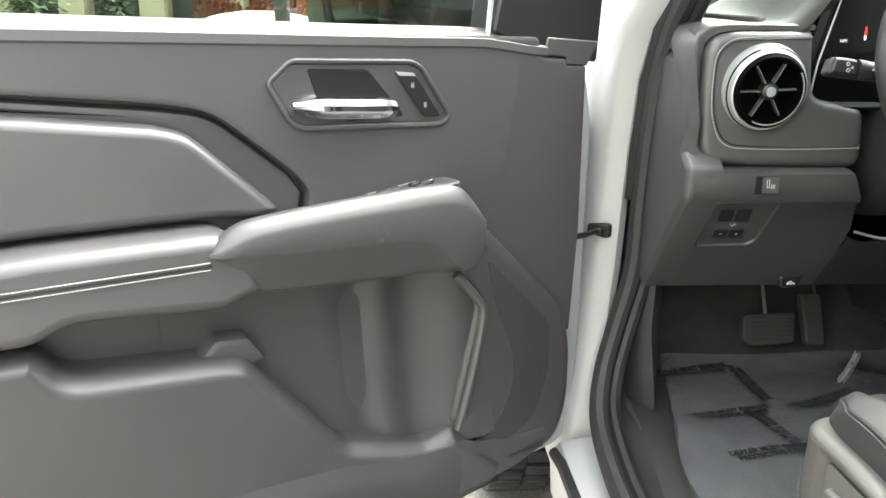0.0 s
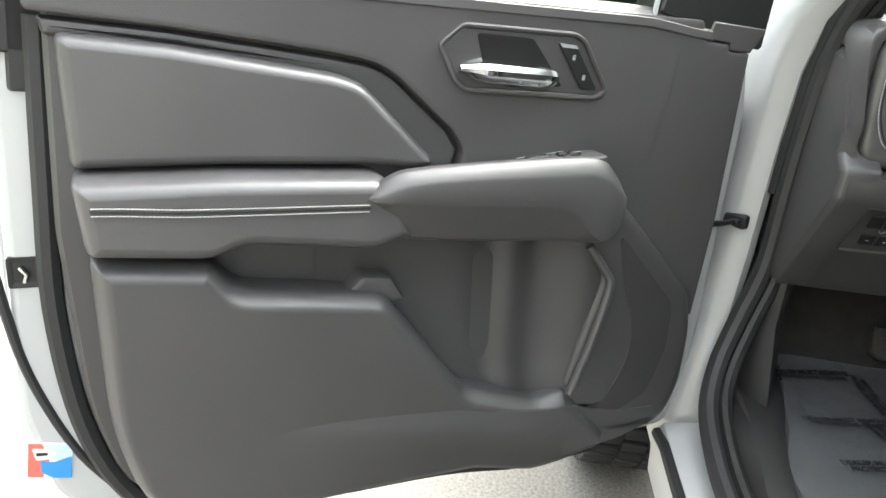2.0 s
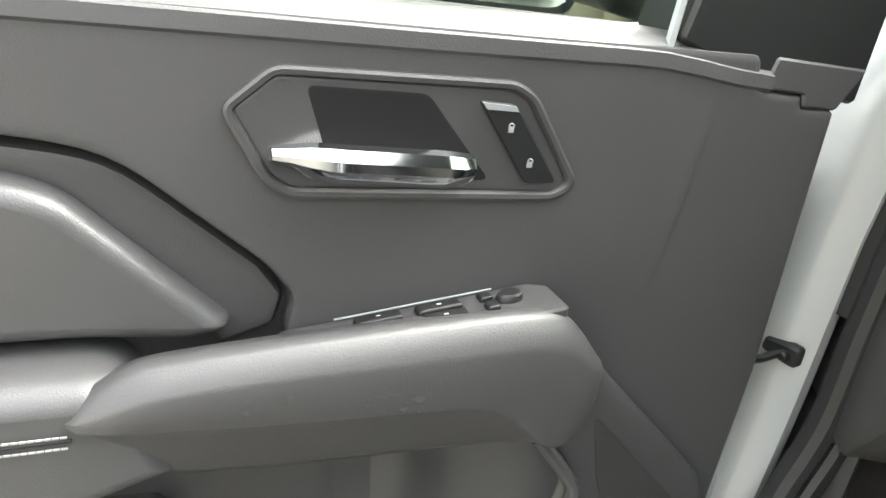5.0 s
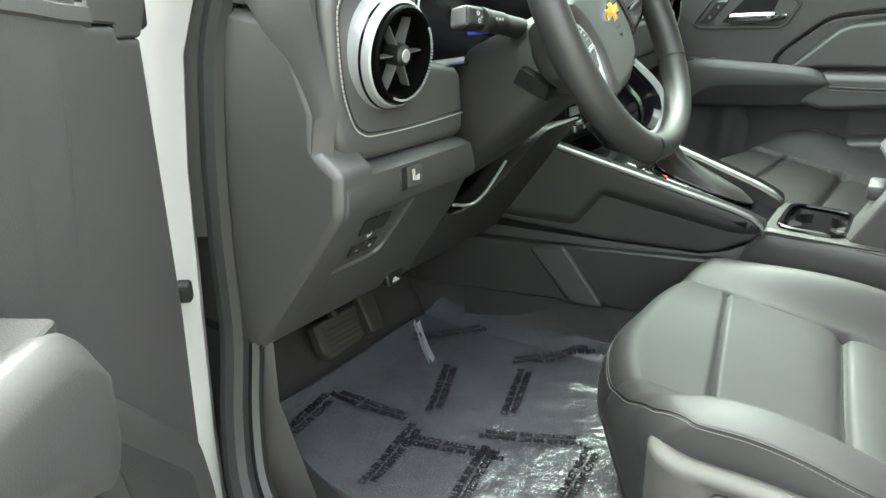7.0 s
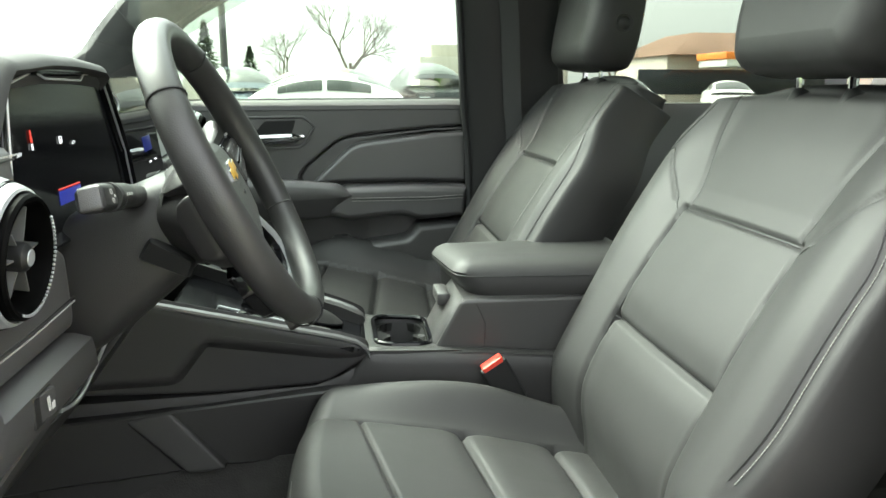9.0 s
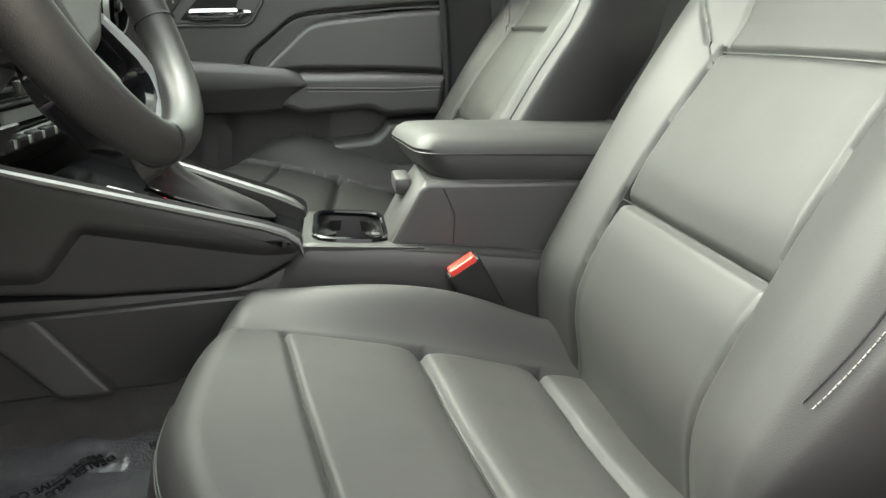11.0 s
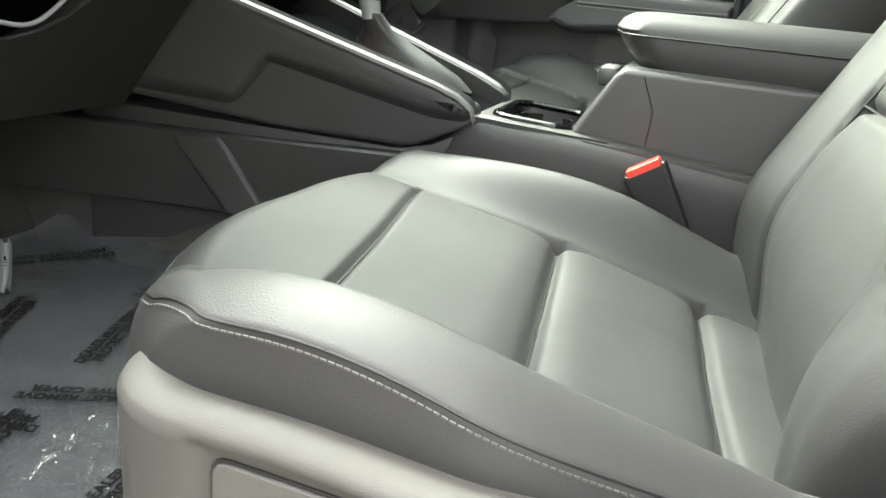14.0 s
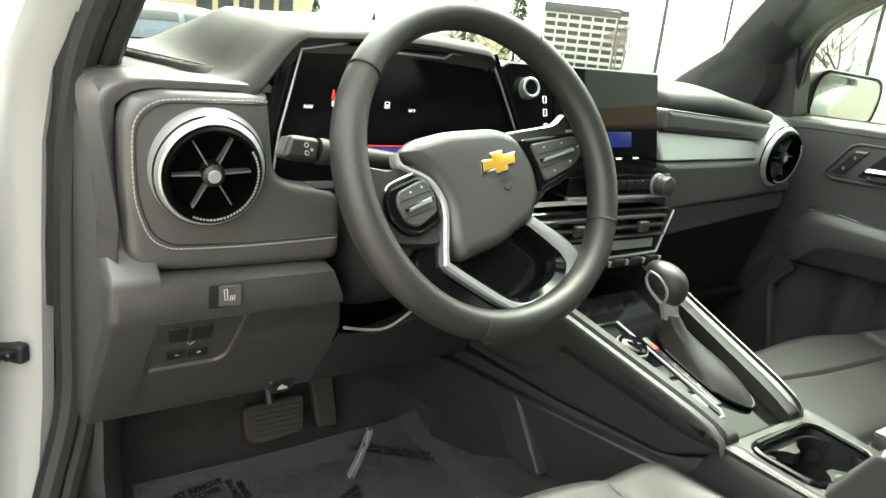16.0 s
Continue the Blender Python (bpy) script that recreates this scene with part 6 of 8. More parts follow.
lettering("44°F", 0.0056, lambda u, v, h: cput(0.001 + u, 1.186 + v, 0.0062), lit_white, "temperature_text", clu)
part("belt_warning", loft(bmesh.new(), [[cput(-0.108 + w, z, 0.006), cput(-0.108 - w, z, 0.006), cput(-0.108 - w, z, 0.0066), cput(-0.108 + w, z, 0.0066)] for z, w in ((1.194, 0.0018), (1.198, 0.0024), (1.201, 0.0012), (1.2025, 0.0018), (1.206, 0.0006))]), lit_red, clu)
part("belt_symbol", box(bmesh.new(), (-0.1095, 1.187, 0.006), (-0.1065, 1.193, 0.0068), 0.0004, cput), lit_white, clu)
part("cruise_symbol", tube(bmesh.new(), [cput(-0.038, 1.188, 0.0062), cput(-0.032, 1.188, 0.0062), cput(-0.032, 1.195, 0.0062), cput(-0.038, 1.195, 0.0062)], 0.0005, 5, closed=True), lit_white, clu)
part("cruise_symbol", box(bmesh.new(), (-0.0365, 1.1895, 0.0058), (-0.0335, 1.192, 0.0066), 0.0003, cput), lit_white, clu)

# Touch screen with the round lamp knob beside it.
scr = thing("touch_screen", "wide black touch screen with a glossy glass face", "touch screen")


def tput(u, v, h):
    y, z = 0.2436 + 0.9097 * u - 0.1786 * v, 0.00945 * u + 1.0233 * v - 0.0321
    return V(-0.215 - 0.06 * (y - 0.5) - 0.095 * (z - 1.12) + h, y, z)


part("screen_case", pillow(bmesh.new(), tput, [(0.150, 1.250), (0.170, 1.258), (0.556, 1.2605), (0.553, 1.098), (0.192, 1.095)], [(0, -0.02), (0, 0.002), (0.002, 0.004), (0.004, 0.004)], r=0.006), GLOSS_BLACK, scr)
part("screen_glass", pillow(bmesh.new(), tput, [(0.262, 1.2575), (0.553, 1.2585), (0.550, 1.102), (0.268, 1.101)], [(0, 0.002), (0, 0.005), (0.0006, 0.0055), (0.001, 0.0055)], r=0.004), material("screen_glass", (0.003, 0.003, 0.004), 0.03, spec=0.35, rough_var=0.005), scr, "mirror-like screen glass")
part("lit_area", box(bmesh.new(), (0.40, 1.142, 0.0052), (0.47, 1.166, 0.0062), 0.0005, tput), glowing("screen_blue", (0.004, 0.02, 0.35), 0.045), scr)
for u in (0.435, 0.485):
    part("menu_bar", box(bmesh.new(), (u - 0.010, 1.123, 0.0055), (u + 0.006, 1.1255, 0.0064), 0.0003, tput), lit_white, scr)
for v in (1.206, 1.188, 1.168):
    part("menu_symbol", tube(bmesh.new(), [tput(0.240, v, 0.0045), tput(0.247, v, 0.0045), tput(0.247, v + 0.009, 0.0045), tput(0.240, v + 0.009, 0.0045)], 0.0007, 5, closed=True), lit_white, scr)
lk = part("lamp_knob", revolve(bmesh.new(), frame_map(tput(0.203, 1.224, 0.004), (0.14, 0.99, 0), (-0.24, 0, 0.97), (0.97, -0.14, 0.24)), [(0.010, 0.013), (0.0125, 0.0145), (0.0145, 0.013), (0.0155, 0.0)], 30), SATIN, scr, "round satin lamp knob")
part("knob_face", revolve(bmesh.new(), frame_map(tput(0.203, 1.224, 0.004), (0.14, 0.99, 0), (-0.24, 0, 0.97), (0.97, -0.14, 0.24)), [(0, 0.0125), (0.0095, 0.0125), (0.0103, 0.0133)], 24), GLOSS_BLACK, lk)
ctl = part("screen_control_panel", pillow(bmesh.new(), lambda u, v, h: V(-0.212 + h, u, v), [(0.33, 1.096), (0.585, 1.096), (0.585, 1.062), (0.33, 1.058)], [(0, -0.03), (0, 0.004), (0.003, 0.007), (0.005, 0.007)], r=0.006), GLOSS_BLACK, dash)
part("control_trim", box(bmesh.new(), (0.33, 1.054, 0.0), (0.575, 1.060, 0.010), 0.002, lambda u, v, h: V(-0.212 + h, u, v)), SATIN, ctl)
for u, m in ((0.548, PLASTIC), (0.395, GLOSS_BLACK)):
    kn = part("rotary_knob", revolve(bmesh.new(), frame_map((-0.206, u, 1.078), (0, 1, 0), (0, 0, 1), (1, 0, 0)), [(0, 0.030), (0.012, 0.030), (0.0165, 0.028), (0.0175, 0.024), (0.0180, 0.0)], 30), m, ctl, "dark rotary knob")
    part("knob_ring", revolve(bmesh.new(), frame_map((-0.206, u, 1.078), (0, 1, 0), (0, 0, 1), (1, 0, 0)), [(0.0182, 0.006), (0.0192, 0.005), (0.0192, 0.0)], 30), SATIN, kn)
for k in range(5):
    part("key", box(bmesh.new(), (0.425 + 0.02 * k, 1.070, 0.006), (0.442 + 0.02 * k, 1.086, 0.010), 0.001, lambda u, v, h: V(-0.212 + h, u, v)), BLACK_PLASTIC, ctl)

# Passenger side: padded layers and a satin strip.
def rput(u, v, h):
    return V(-0.228 - 0.06 * (u - 0.55) + h, u, v)


part("upper_layer", pillow(bmesh.new(), rput, [(0.565, 1.206), (1.03, 1.184), (1.055, 1.166), (0.93, 1.153), (0.565, 1.168)], [(0, -0.04), (0, 0.000), (0.003, 0.005), (0.007, 0.008), (0.010, 0.0085), (0.012, 0.0085)], r=0.008), LEATHER, dash)
part("pad_crease", tube(bmesh.new(), [rput(0.565, 1.2045, 0.004), rput(0.80, 1.1935, 0.004), rput(1.03, 1.1825, 0.004)], 0.0012, 6), BLACK_PLASTIC, dash)
part("satin_strip", pillow(bmesh.new(), lambda u, v, h: rput(u, v, h - 0.35 * (v - 1.14)), [(0.565, 1.167), (0.93, 1.152), (0.925, 1.116), (0.575, 1.114)], [(0, -0.04), (0, -0.004), (0.003, 0.000), (0.005, 0.0)], r=0.004), SATIN, dash, "satin silver trim strip")
part("lower_layer", pillow(bmesh.new(), rput, [(0.575, 1.112), (0.92, 1.114), (1.06, 1.08, 0.02), (1.07, 1.045), (0.60, 1.022)], [(0, -0.04), (0, 0.006), (0.004, 0.014), (0.010, 0.017), (0.012, 0.017)], r=0.012), LEATHER, dash)
part("under_layer", pillow(bmesh.new(), rput, [(0.57, 1.026), (1.075, 1.045), (1.075, 1.00), (0.60, 0.965)], [(0, -0.04), (0, -0.010), (0.006, 0.004), (0.010, 0.005)], r=0.01), PLASTIC_UP, dash)
part("glove_box", pillow(bmesh.new(), lambda u, v, h: V(-0.275 + h - 0.3 * (0.98 - v), u, v), [(0.56, 1.0), (1.075, 1.0), (1.075, 0.74), (0.56, 0.74)], [(0, -0.05), (0, 0.0), (0.006, 0.006), (0.010, 0.006)], r=0.02), BLACK_PLASTIC, dash)
# Middle vents and the climate panel.
def mput(u, v, h):
    return V(-0.178 + h, u, v)


clim = part("climate_panel", pillow(bmesh.new(), mput, [(0.20, 1.040), (0.575, 1.040), (0.545, 0.962), (0.22, 0.955)], [(0, -0.05), (0, -0.014), (0.002, -0.010), (0.004, -0.010)], r=0.006), GLOSS_BLACK, dash)
for v in (1.028, 1.012, 0.996):
    part("slat", box(bmesh.new(), (0.215, v - 0.002, -0.010), (0.555, v + 0.002, 0.002), 0.001, mput), PLASTIC, clim)
for u in (0.335, 0.49):
    part("vent_tab", box(bmesh.new(), (u - 0.012, 1.004, 0.0), (u + 0.012, 1.022, 0.010), 0.003, mput), PLASTIC, clim)
part("climate_display", box(bmesh.new(), (0.30, 0.972, -0.009), (0.535, 0.988, -0.004), 0.001, mput), SATIN, clim)
part("climate_trim", tube(bmesh.new(), [mput(0.578, 1.036, -0.004), mput(0.548, 0.962, -0.004), mput(0.24, 0.956, -0.004)], 0.0025, 6), SATIN, clim)
for k in range(7):
    u = 0.27 + 0.043 * k
    t = part("toggle", box(bmesh.new(), (u - 0.015, 0.944, -0.012), (u + 0.015, 0.960, 0.010), 0.004, mput), BLACK_PLASTIC, clim)
    part("toggle_tip", box(bmesh.new(), (u + 0.014, 0.948, 0.002), (u + 0.020, 0.958, 0.0105), 0.001, mput), SATIN, t)
part("centre_fascia", loft(bmesh.new(), [[V(x, 0.20, z), V(x, 0.57, z), V(x - 0.06, 0.57, z), V(x - 0.06, 0.20, z)] for x, z in ((-0.20, 1.04), (-0.19, 0.95), (-0.20, 0.92), (-0.28, 0.88), (-0.30, 0.80))]), BLACK_PLASTIC, dash)
# Demister grille in the left corner of the pad.
def gput(u, v, h):
    x = -0.283 + 0.78 * u - 0.63 * v
    return V(x, -0.272 + 0.63 * u + 0.78 * v, 1.2190 - 0.10 * (x + 0.283) + h)


dem = part("demister", pillow(bmesh.new(), gput, [(-0.064, -0.016), (0.060, -0.016), (0.068, 0.015), (-0.052, 0.015)], [(-0.003, -0.006), (0, 0.002), (0.0015, 0.0032), (0.004, 0.0028), (0.0055, -0.002), (0.006, -0.002)], r=0.008), DASH_TOP, dash, "slatted demister outlet")
part("outlet_floor", pillow(bmesh.new(), gput, [(-0.056, -0.010), (0.053, -0.010), (0.060, 0.009), (-0.046, 0.009)], [(0, -0.003), (0.0005, -0.0012), (0.001, -0.0012)], r=0.005), NEAR_BLACK, dem)
for k in range(8):
    part("fin", box(bmesh.new(), (-0.048 + 0.0130 * k, -0.009, -0.0012), (-0.0445 + 0.0130 * k, 0.008, 0.0022), 0.0006, lambda u, v, h: gput(u + v * 0.9, v, h)), DASH_TOP, dem)

# ---- steering wheel, turned a little to the left ----
sw = thing("steering_wheel", "black leather steering wheel with satin trim and a gold emblem", "steering wheel")
e_up, e_out, e_right = V(-0.435, 0, 0.900), V(0.900, 0, 0.435), V(0, 1, 0)
turn = radians(12)
r1, u1 = e_right * math.cos(turn) + e_up * math.sin(turn), -e_right * math.sin(turn) + e_up * math.cos(turn)
hubc = V(-0.019, -0.011, 1.140)


def wp(u, v, h):
    return hubc + r1 * u + u1 * v + e_out * h


rings = []
for k in range(97):
    a = 2 * math.pi * k / 96
    R = 0.1685 - 0.005 * math.exp(-((a - 1.5 * math.pi) / 0.5) ** 2)
    fat = 0.0160 + 0.0015 * (abs(math.cos(a)) ** 6)
    rings.append([wp((R + fat * math.cos(b)) * math.cos(a), (R + fat * math.cos(b)) * math.sin(a), 0.020 + fat * 1.12 * math.sin(b)) for b in [2 * math.pi * j / 16 for j in range(16)]])
rim = part("rim", loft(bmesh.new(), rings, caps=False), DARK_LEATHER, sw, "black leather-wrapped rim")
for a in (2.33, 0.80, -0.62, -2.08):
    part("rim_seam", tube(bmesh.new(), [wp((0.1685 + 0.0165 * math.cos(b)) * math.cos(a), (0.1685 + 0.0165 * math.cos(b)) * math.sin(a), 0.020 + 0.0185 * math.sin(b)) for b in [2 * math.pi * j / 20 for j in range(20)]], 0.0011, 5, closed=True), BLACK_PLASTIC, rim)
bm = bmesh.new()
for k in range(34):
    a = -0.55 + 1.2 * k / 33
    stitches(bm, [wp(0.1585 * math.cos(a), 0.1585 * math.sin(a), 0.026), wp(0.1578 * math.cos(a + 0.016), 0.1578 * math.sin(a + 0.016), 0.018)], step=0.02, length=0.008, r=0.0007)
part("rim_lacing", bm, RUBBER, rim)
def hp(u, v, h):
    """The wheel's face, with the hub's centre at (0.006, -0.016)."""
    return wp(u, v, h)


HUB = [(-0.097, 0.042, 0.006), (-0.073, 0.052, 0.02), (-0.030, 0.053, 0.02), (0.037, 0.044, 0.02), (0.062, 0.031, 0.015), (0.073, 0.009), (0.077, -0.017, 0.02), (0.071, -0.042, 0.01), (0.052, -0.066, 0.012), (-0.003, -0.081, 0.012), (-0.064, -0.083, 0.01), (-0.069, -0.061), (-0.058, -0.023, 0.02), (-0.066, 0.010, 0.02)]
hub = part("airbag_cover", pillow(bmesh.new(), hp, HUB, [(0.030, -0.055), (0.012, -0.040), (0.003, -0.022), (0, -0.006), (0.0005, -0.002), (0.002, 0.003), (0.005, 0.0068), (0.009, 0.0095), (0.013, 0.0110), (0.0145, 0.0112)], r=0.016, n=6), PLASTIC, sw, "smooth dark airbag cover")
bow = [(-0.033, -0.006), (-0.0105, -0.006), (-0.0105, -0.0115), (0.0125, -0.0115), (0.0125, -0.006), (0.029, -0.006), (0.034, 0.006), (0.0115, 0.006), (0.0115, 0.0115), (-0.0115, 0.0115), (-0.0115, 0.006), (-0.029, 0.006)]
em = part("emblem_edge", pillow(bmesh.new(), lambda u, v, h: hp(u * 0.80 + 0.0195, 0.0045 + v * 0.98, 0.0106 + h), bow, [(-0.001, 0.0), (-0.0008, 0.003), (0.0008, 0.0035), (0.001, 0.003)], r=0.0008), CHROME, hub)
part("emblem", pillow(bmesh.new(), lambda u, v, h: hp(u * 0.80 + 0.0195, 0.0045 + v * 0.98, 0.0138 + h), bow, [(0.0008, 0.0), (0.001, 0.0004), (0.0014, 0.0006)], r=0.0006), GOLD, em, "gold emblem")
lettering("AIRBAG", 0.0062, lambda u, v, h: hp(u + 0.023, -0.0165 + v, 0.0118), BLACK_PLASTIC, "embossed_word", hub)
part("belt_mark", tube(bmesh.new(), [hp(0.018, -0.024, 0.0116), hp(0.023, -0.028, 0.0116), hp(0.028, -0.024, 0.0116)], 0.0007, 5), BLACK_PLASTIC, hub)
# Satin frame from the hub's upper corner down round the lower spoke and back up to the hub.
OUTER = [(-0.101, 0.042), (-0.102, 0.028), (-0.076, 0.008), (-0.066, -0.015), (-0.070, -0.037), (-0.085, -0.074), (-0.083, -0.087), (-0.039, -0.134), (-0.015, -0.154), (0.012, -0.167), (0.063, -0.164), (0.088, -0.155), (0.100, -0.135), (0.095, -0.108), (0.051, -0.063)]
INNER = [(-0.096, 0.042), (-0.094, 0.029), (-0.068, 0.010), (-0.058, -0.016), (-0.062, -0.039), (-0.077, -0.074), (-0.072, -0.085), (-0.035, -0.124), (-0.013, -0.143), (0.012, -0.150), (0.060, -0.145), (0.072, -0.139), (0.079, -0.127), (0.073, -0.110), (0.040, -0.070)]
fo, fi = smooth_path([(*q, 0) for q in OUTER], 4), smooth_path([(*q, 0) for q in INNER], 4)
part("satin_frame", loft(bmesh.new(), [[hp(o.x, o.y, -0.006), hp(o.x, o.y, 0.004), hp(o.x * 0.75 + i.x * 0.25, o.y * 0.75 + i.y * 0.25, 0.0062), hp(o.x * 0.25 + i.x * 0.75, o.y * 0.25 + i.y * 0.75, 0.0060), hp(i.x, i.y, 0.003), hp(i.x, i.y, -0.006)] for o, i in zip(fo, fi)]), SATIN, sw, "satin silver frame round the lower spoke")
# Gloss black walls inside the lower opening and beside the left arm.
well = [(-0.072, -0.085), (-0.035, -0.124), (-0.013, -0.143), (0.012, -0.150), (0.060, -0.145), (0.079, -0.127), (0.073, -0.110), (0.040, -0.070)]
part("spoke_wall", loft(bmesh.new(), [[hp(u, v, 0.003), hp(u * 0.90, v * 0.93 - 0.004, -0.004), hp(u * 0.86, v * 0.92 - 0.006, -0.018), hp(u * 0.98, v, -0.018)] for u, v in [(q.x, q.y) for q in smooth_path([(*q, 0) for q in well], 3)]]), GLOSS_BLACK, sw)
part("spoke_back", pillow(bmesh.new(), hp, [(-0.085, -0.072), (-0.036, -0.136), (-0.013, -0.153), (0.012, -0.162), (0.066, -0.158), (0.090, -0.148), (0.095, -0.128), (0.085, -0.100), (0.055, -0.060)], [(0, -0.034), (0, -0.026), (0.003, -0.022), (0.005, -0.022)], r=0.006), GLOSS_BLACK, sw)
part("inner_spoke", pillow(bmesh.new(), hp, [(-0.076, -0.040), (-0.092, -0.052), (-0.112, -0.062, 0.01), (-0.118, -0.085), (-0.094, -0.126), (-0.050, -0.152, 0.01), (-0.020, -0.156), (-0.040, -0.136), (-0.084, -0.088), (-0.086, -0.074)], [(0, -0.022), (0, -0.006), (0.002, -0.003), (0.004, -0.003)], r=0.004), GLOSS_BLACK, sw)
part("lower_grip", pillow(bmesh.new(), hp, [(-0.060, -0.158), (-0.036, -0.146, 0.01), (0.012, -0.170, 0.01), (0.064, -0.166, 0.01), (0.094, -0.156), (0.080, -0.172), (0.0, -0.185), (-0.060, -0.175)], [(0, -0.012), (0, 0.000), (0.003, 0.004), (0.006, 0.005)], r=0.008), DARK_LEATHER, sw)


def button_pod(outline, pad, bar, symbols, lines):
    sb = part("button_pod", pillow(bmesh.new(), hp, outline, [(0, -0.02), (0, 0.004), (0.0015, 0.0075), (0.004, 0.0085), (0.006, 0.0085)], r=0.008), GLOSS_BLACK, sw)
    part("pod_pad", pillow(bmesh.new(), hp, pad, [(0, 0.007), (0.0006, 0.0105), (0.002, 0.0115), (0.003, 0.0115)], r=0.006), PLASTIC, sb)
    part("thumb_bar", tube(bmesh.new(), [hp(*bar[0], 0.0128), hp(*bar[1], 0.0128)], 0.0026, 8), SATIN, sb)
    part("bar_slot", tube(bmesh.new(), [hp(bar[0][0] - 0.003, bar[0][1], 0.0108), hp(bar[1][0] + 0.003, bar[1][1], 0.0108)], 0.0048, 8, squash=0.4), GLOSS_BLACK, sb)
    for q0, q1 in lines:
        part("pod_line", tube(bmesh.new(), [hp(*q0, 0.0116), hp(*q1, 0.0116)], 0.0007, 5), BLACK_PLASTIC, sb)
    for u, v in symbols:
        part("symbol", box(bmesh.new(), (u - 0.0014, v - 0.0009, 0.0113), (u + 0.0014, v + 0.0009, 0.0119), 0.0002, hp), WHITE_MARK, sb)


rsp = part("side_spoke", pillow(bmesh.new(), hp, [(0.055, 0.036), (0.134, 0.031, 0.02), (0.158, 0.042), (0.165, -0.02), (0.120, -0.038, 0.02), (0.060, -0.045)], [(0.012, -0.026), (0.004, -0.018), (0, -0.008), (0, -0.003), (0.003, 0.002), (0.005, 0.002)], r=0.006), DARK_LEATHER, sw)
lsp = part("side_spoke", pillow(bmesh.new(), hp, [(-0.070, 0.030), (-0.108, 0.026, 0.02), (-0.150, 0.045), (-0.160, -0.02), (-0.132, -0.046, 0.02), (-0.100, -0.056, 0.01), (-0.078, -0.060)], [(0.012, -0.026), (0.004, -0.018), (0, -0.008), (0, -0.003), (0.003, 0.002), (0.005, 0.002)], r=0.006), DARK_LEATHER, sw)
button_pod([(0.066, 0.024), (0.128, 0.019), (0.162, 0.014, 0.006), (0.173, -0.004, 0.006), (0.164, -0.020, 0.006), (0.139, -0.031), (0.072, -0.041), (0.077, -0.012)],
           [(0.076, 0.015), (0.150, 0.011, 0.006), (0.161, 0.001, 0.006), (0.154, -0.013, 0.006), (0.132, -0.024), (0.082, -0.032), (0.080, -0.010)], ((0.086, -0.007), (0.139, -0.005)), ((0.095, 0.007), (0.125, 0.006), (0.100, -0.022), (0.130, -0.017), (0.150, -0.003)), (((0.080, 0.001), (0.152, 0.000)), ((0.080, -0.015), (0.150, -0.012))))
part("pod_trim", tube(bmesh.new(), smooth_path([hp(0.145, 0.018, 0.006), hp(0.164, 0.014, 0.006), hp(0.1755, -0.004, 0.006), hp(0.170, -0.016, 0.006)], 5), 0.0018, 6), SATIN, rsp)
button_pod([(-0.131, 0.002, 0.008), (-0.121, 0.010, 0.01), (-0.085, 0.015, 0.01), (-0.074, 0.007), (-0.068, -0.015), (-0.073, -0.038), (-0.105, -0.045, 0.01), (-0.123, -0.037, 0.01), (-0.134, -0.018)],
           [(-0.117, 0.004), (-0.082, 0.010), (-0.074, -0.008), (-0.078, -0.027), (-0.106, -0.036, 0.008), (-0.119, -0.028, 0.006), (-0.123, -0.007)], ((-0.112, -0.016), (-0.083, -0.013)), ((-0.103, 0.000), (-0.088, 0.002), (-0.084, -0.014)), (((-0.120, -0.007), (-0.077, -0.003)), ((-0.119, -0.024), (-0.079, -0.021))))
part("pod_trim", tube(bmesh.new(), smooth_path([hp(-0.128, 0.008, 0.007), hp(-0.119, 0.0135, 0.007), hp(-0.090, 0.0175, 0.007)], 5), 0.0014, 6), SATIN, lsp)
# Rounded housing behind the hub, with a satin line and small rear switches.
rings = []
for h, ru, rv in ((-0.006, 0.108, 0.050), (-0.016, 0.114, 0.056), (-0.030, 0.110, 0.058), (-0.046, 0.095, 0.056), (-0.060, 0.076, 0.052), (-0.072, 0.060, 0.047)):
    rings.append([hp(ru * math.copysign(abs(math.cos(g)) ** 0.75, math.cos(g)), -0.012 + (rv - 0.006) * math.copysign(abs(math.sin(g)) ** 0.75, math.sin(g)), h) for g in [2 * math.pi * k / 40 for k in range(40)]])
back = part("back_housing", loft(bmesh.new(), rings), PLASTIC_LOW, sw, "dark plastic housing behind the hub")
part("housing_line", tube(bmesh.new(), [hp(-0.1145 * math.cos(g), -0.012 + 0.051 * math.sin(g), -0.018) for g in [0.25 + 0.9 * k / 14 for k in range(15)]], 0.0018, 6), SATIN, back)
for u in (-0.112, 0.112):
    part("rear_switch", box(bmesh.new(), (u - 0.010, -0.036, -0.034), (u + 0.010, 0.004, -0.016), 0.004, hp), BLACK_PLASTIC, back)
# Stalk and adjusting lever on the column.
st = thing("indicator_stalk", "dark column stalk with small printed symbols", "stalk")
part("arm", tube(bmesh.new(), [V(-0.10, -0.06, 1.135), V(-0.097, -0.12, 1.143), V(-0.095, -0.150, 1.146)], 0.012, 12), BLACK_PLASTIC, st)
stp = frame_map((-0.098, -0.178, 1.150), (0.05, 1, -0.10), (-0.2, 0.10, 0.98), (0.98, -0.05, 0.2))
part("grip", pillow(bmesh.new(), stp, [(-0.028, -0.012, 0.006), (0.012, -0.0125), (0.012, 0.0125), (-0.022, 0.013, 0.008)], [(0.004, -0.014), (0.001, -0.010), (0, -0.004), (0, 0.004), (0.002, 0.009), (0.005, 0.011), (0.006, 0.011)], r=0.007), BLACK_PLASTIC, st)
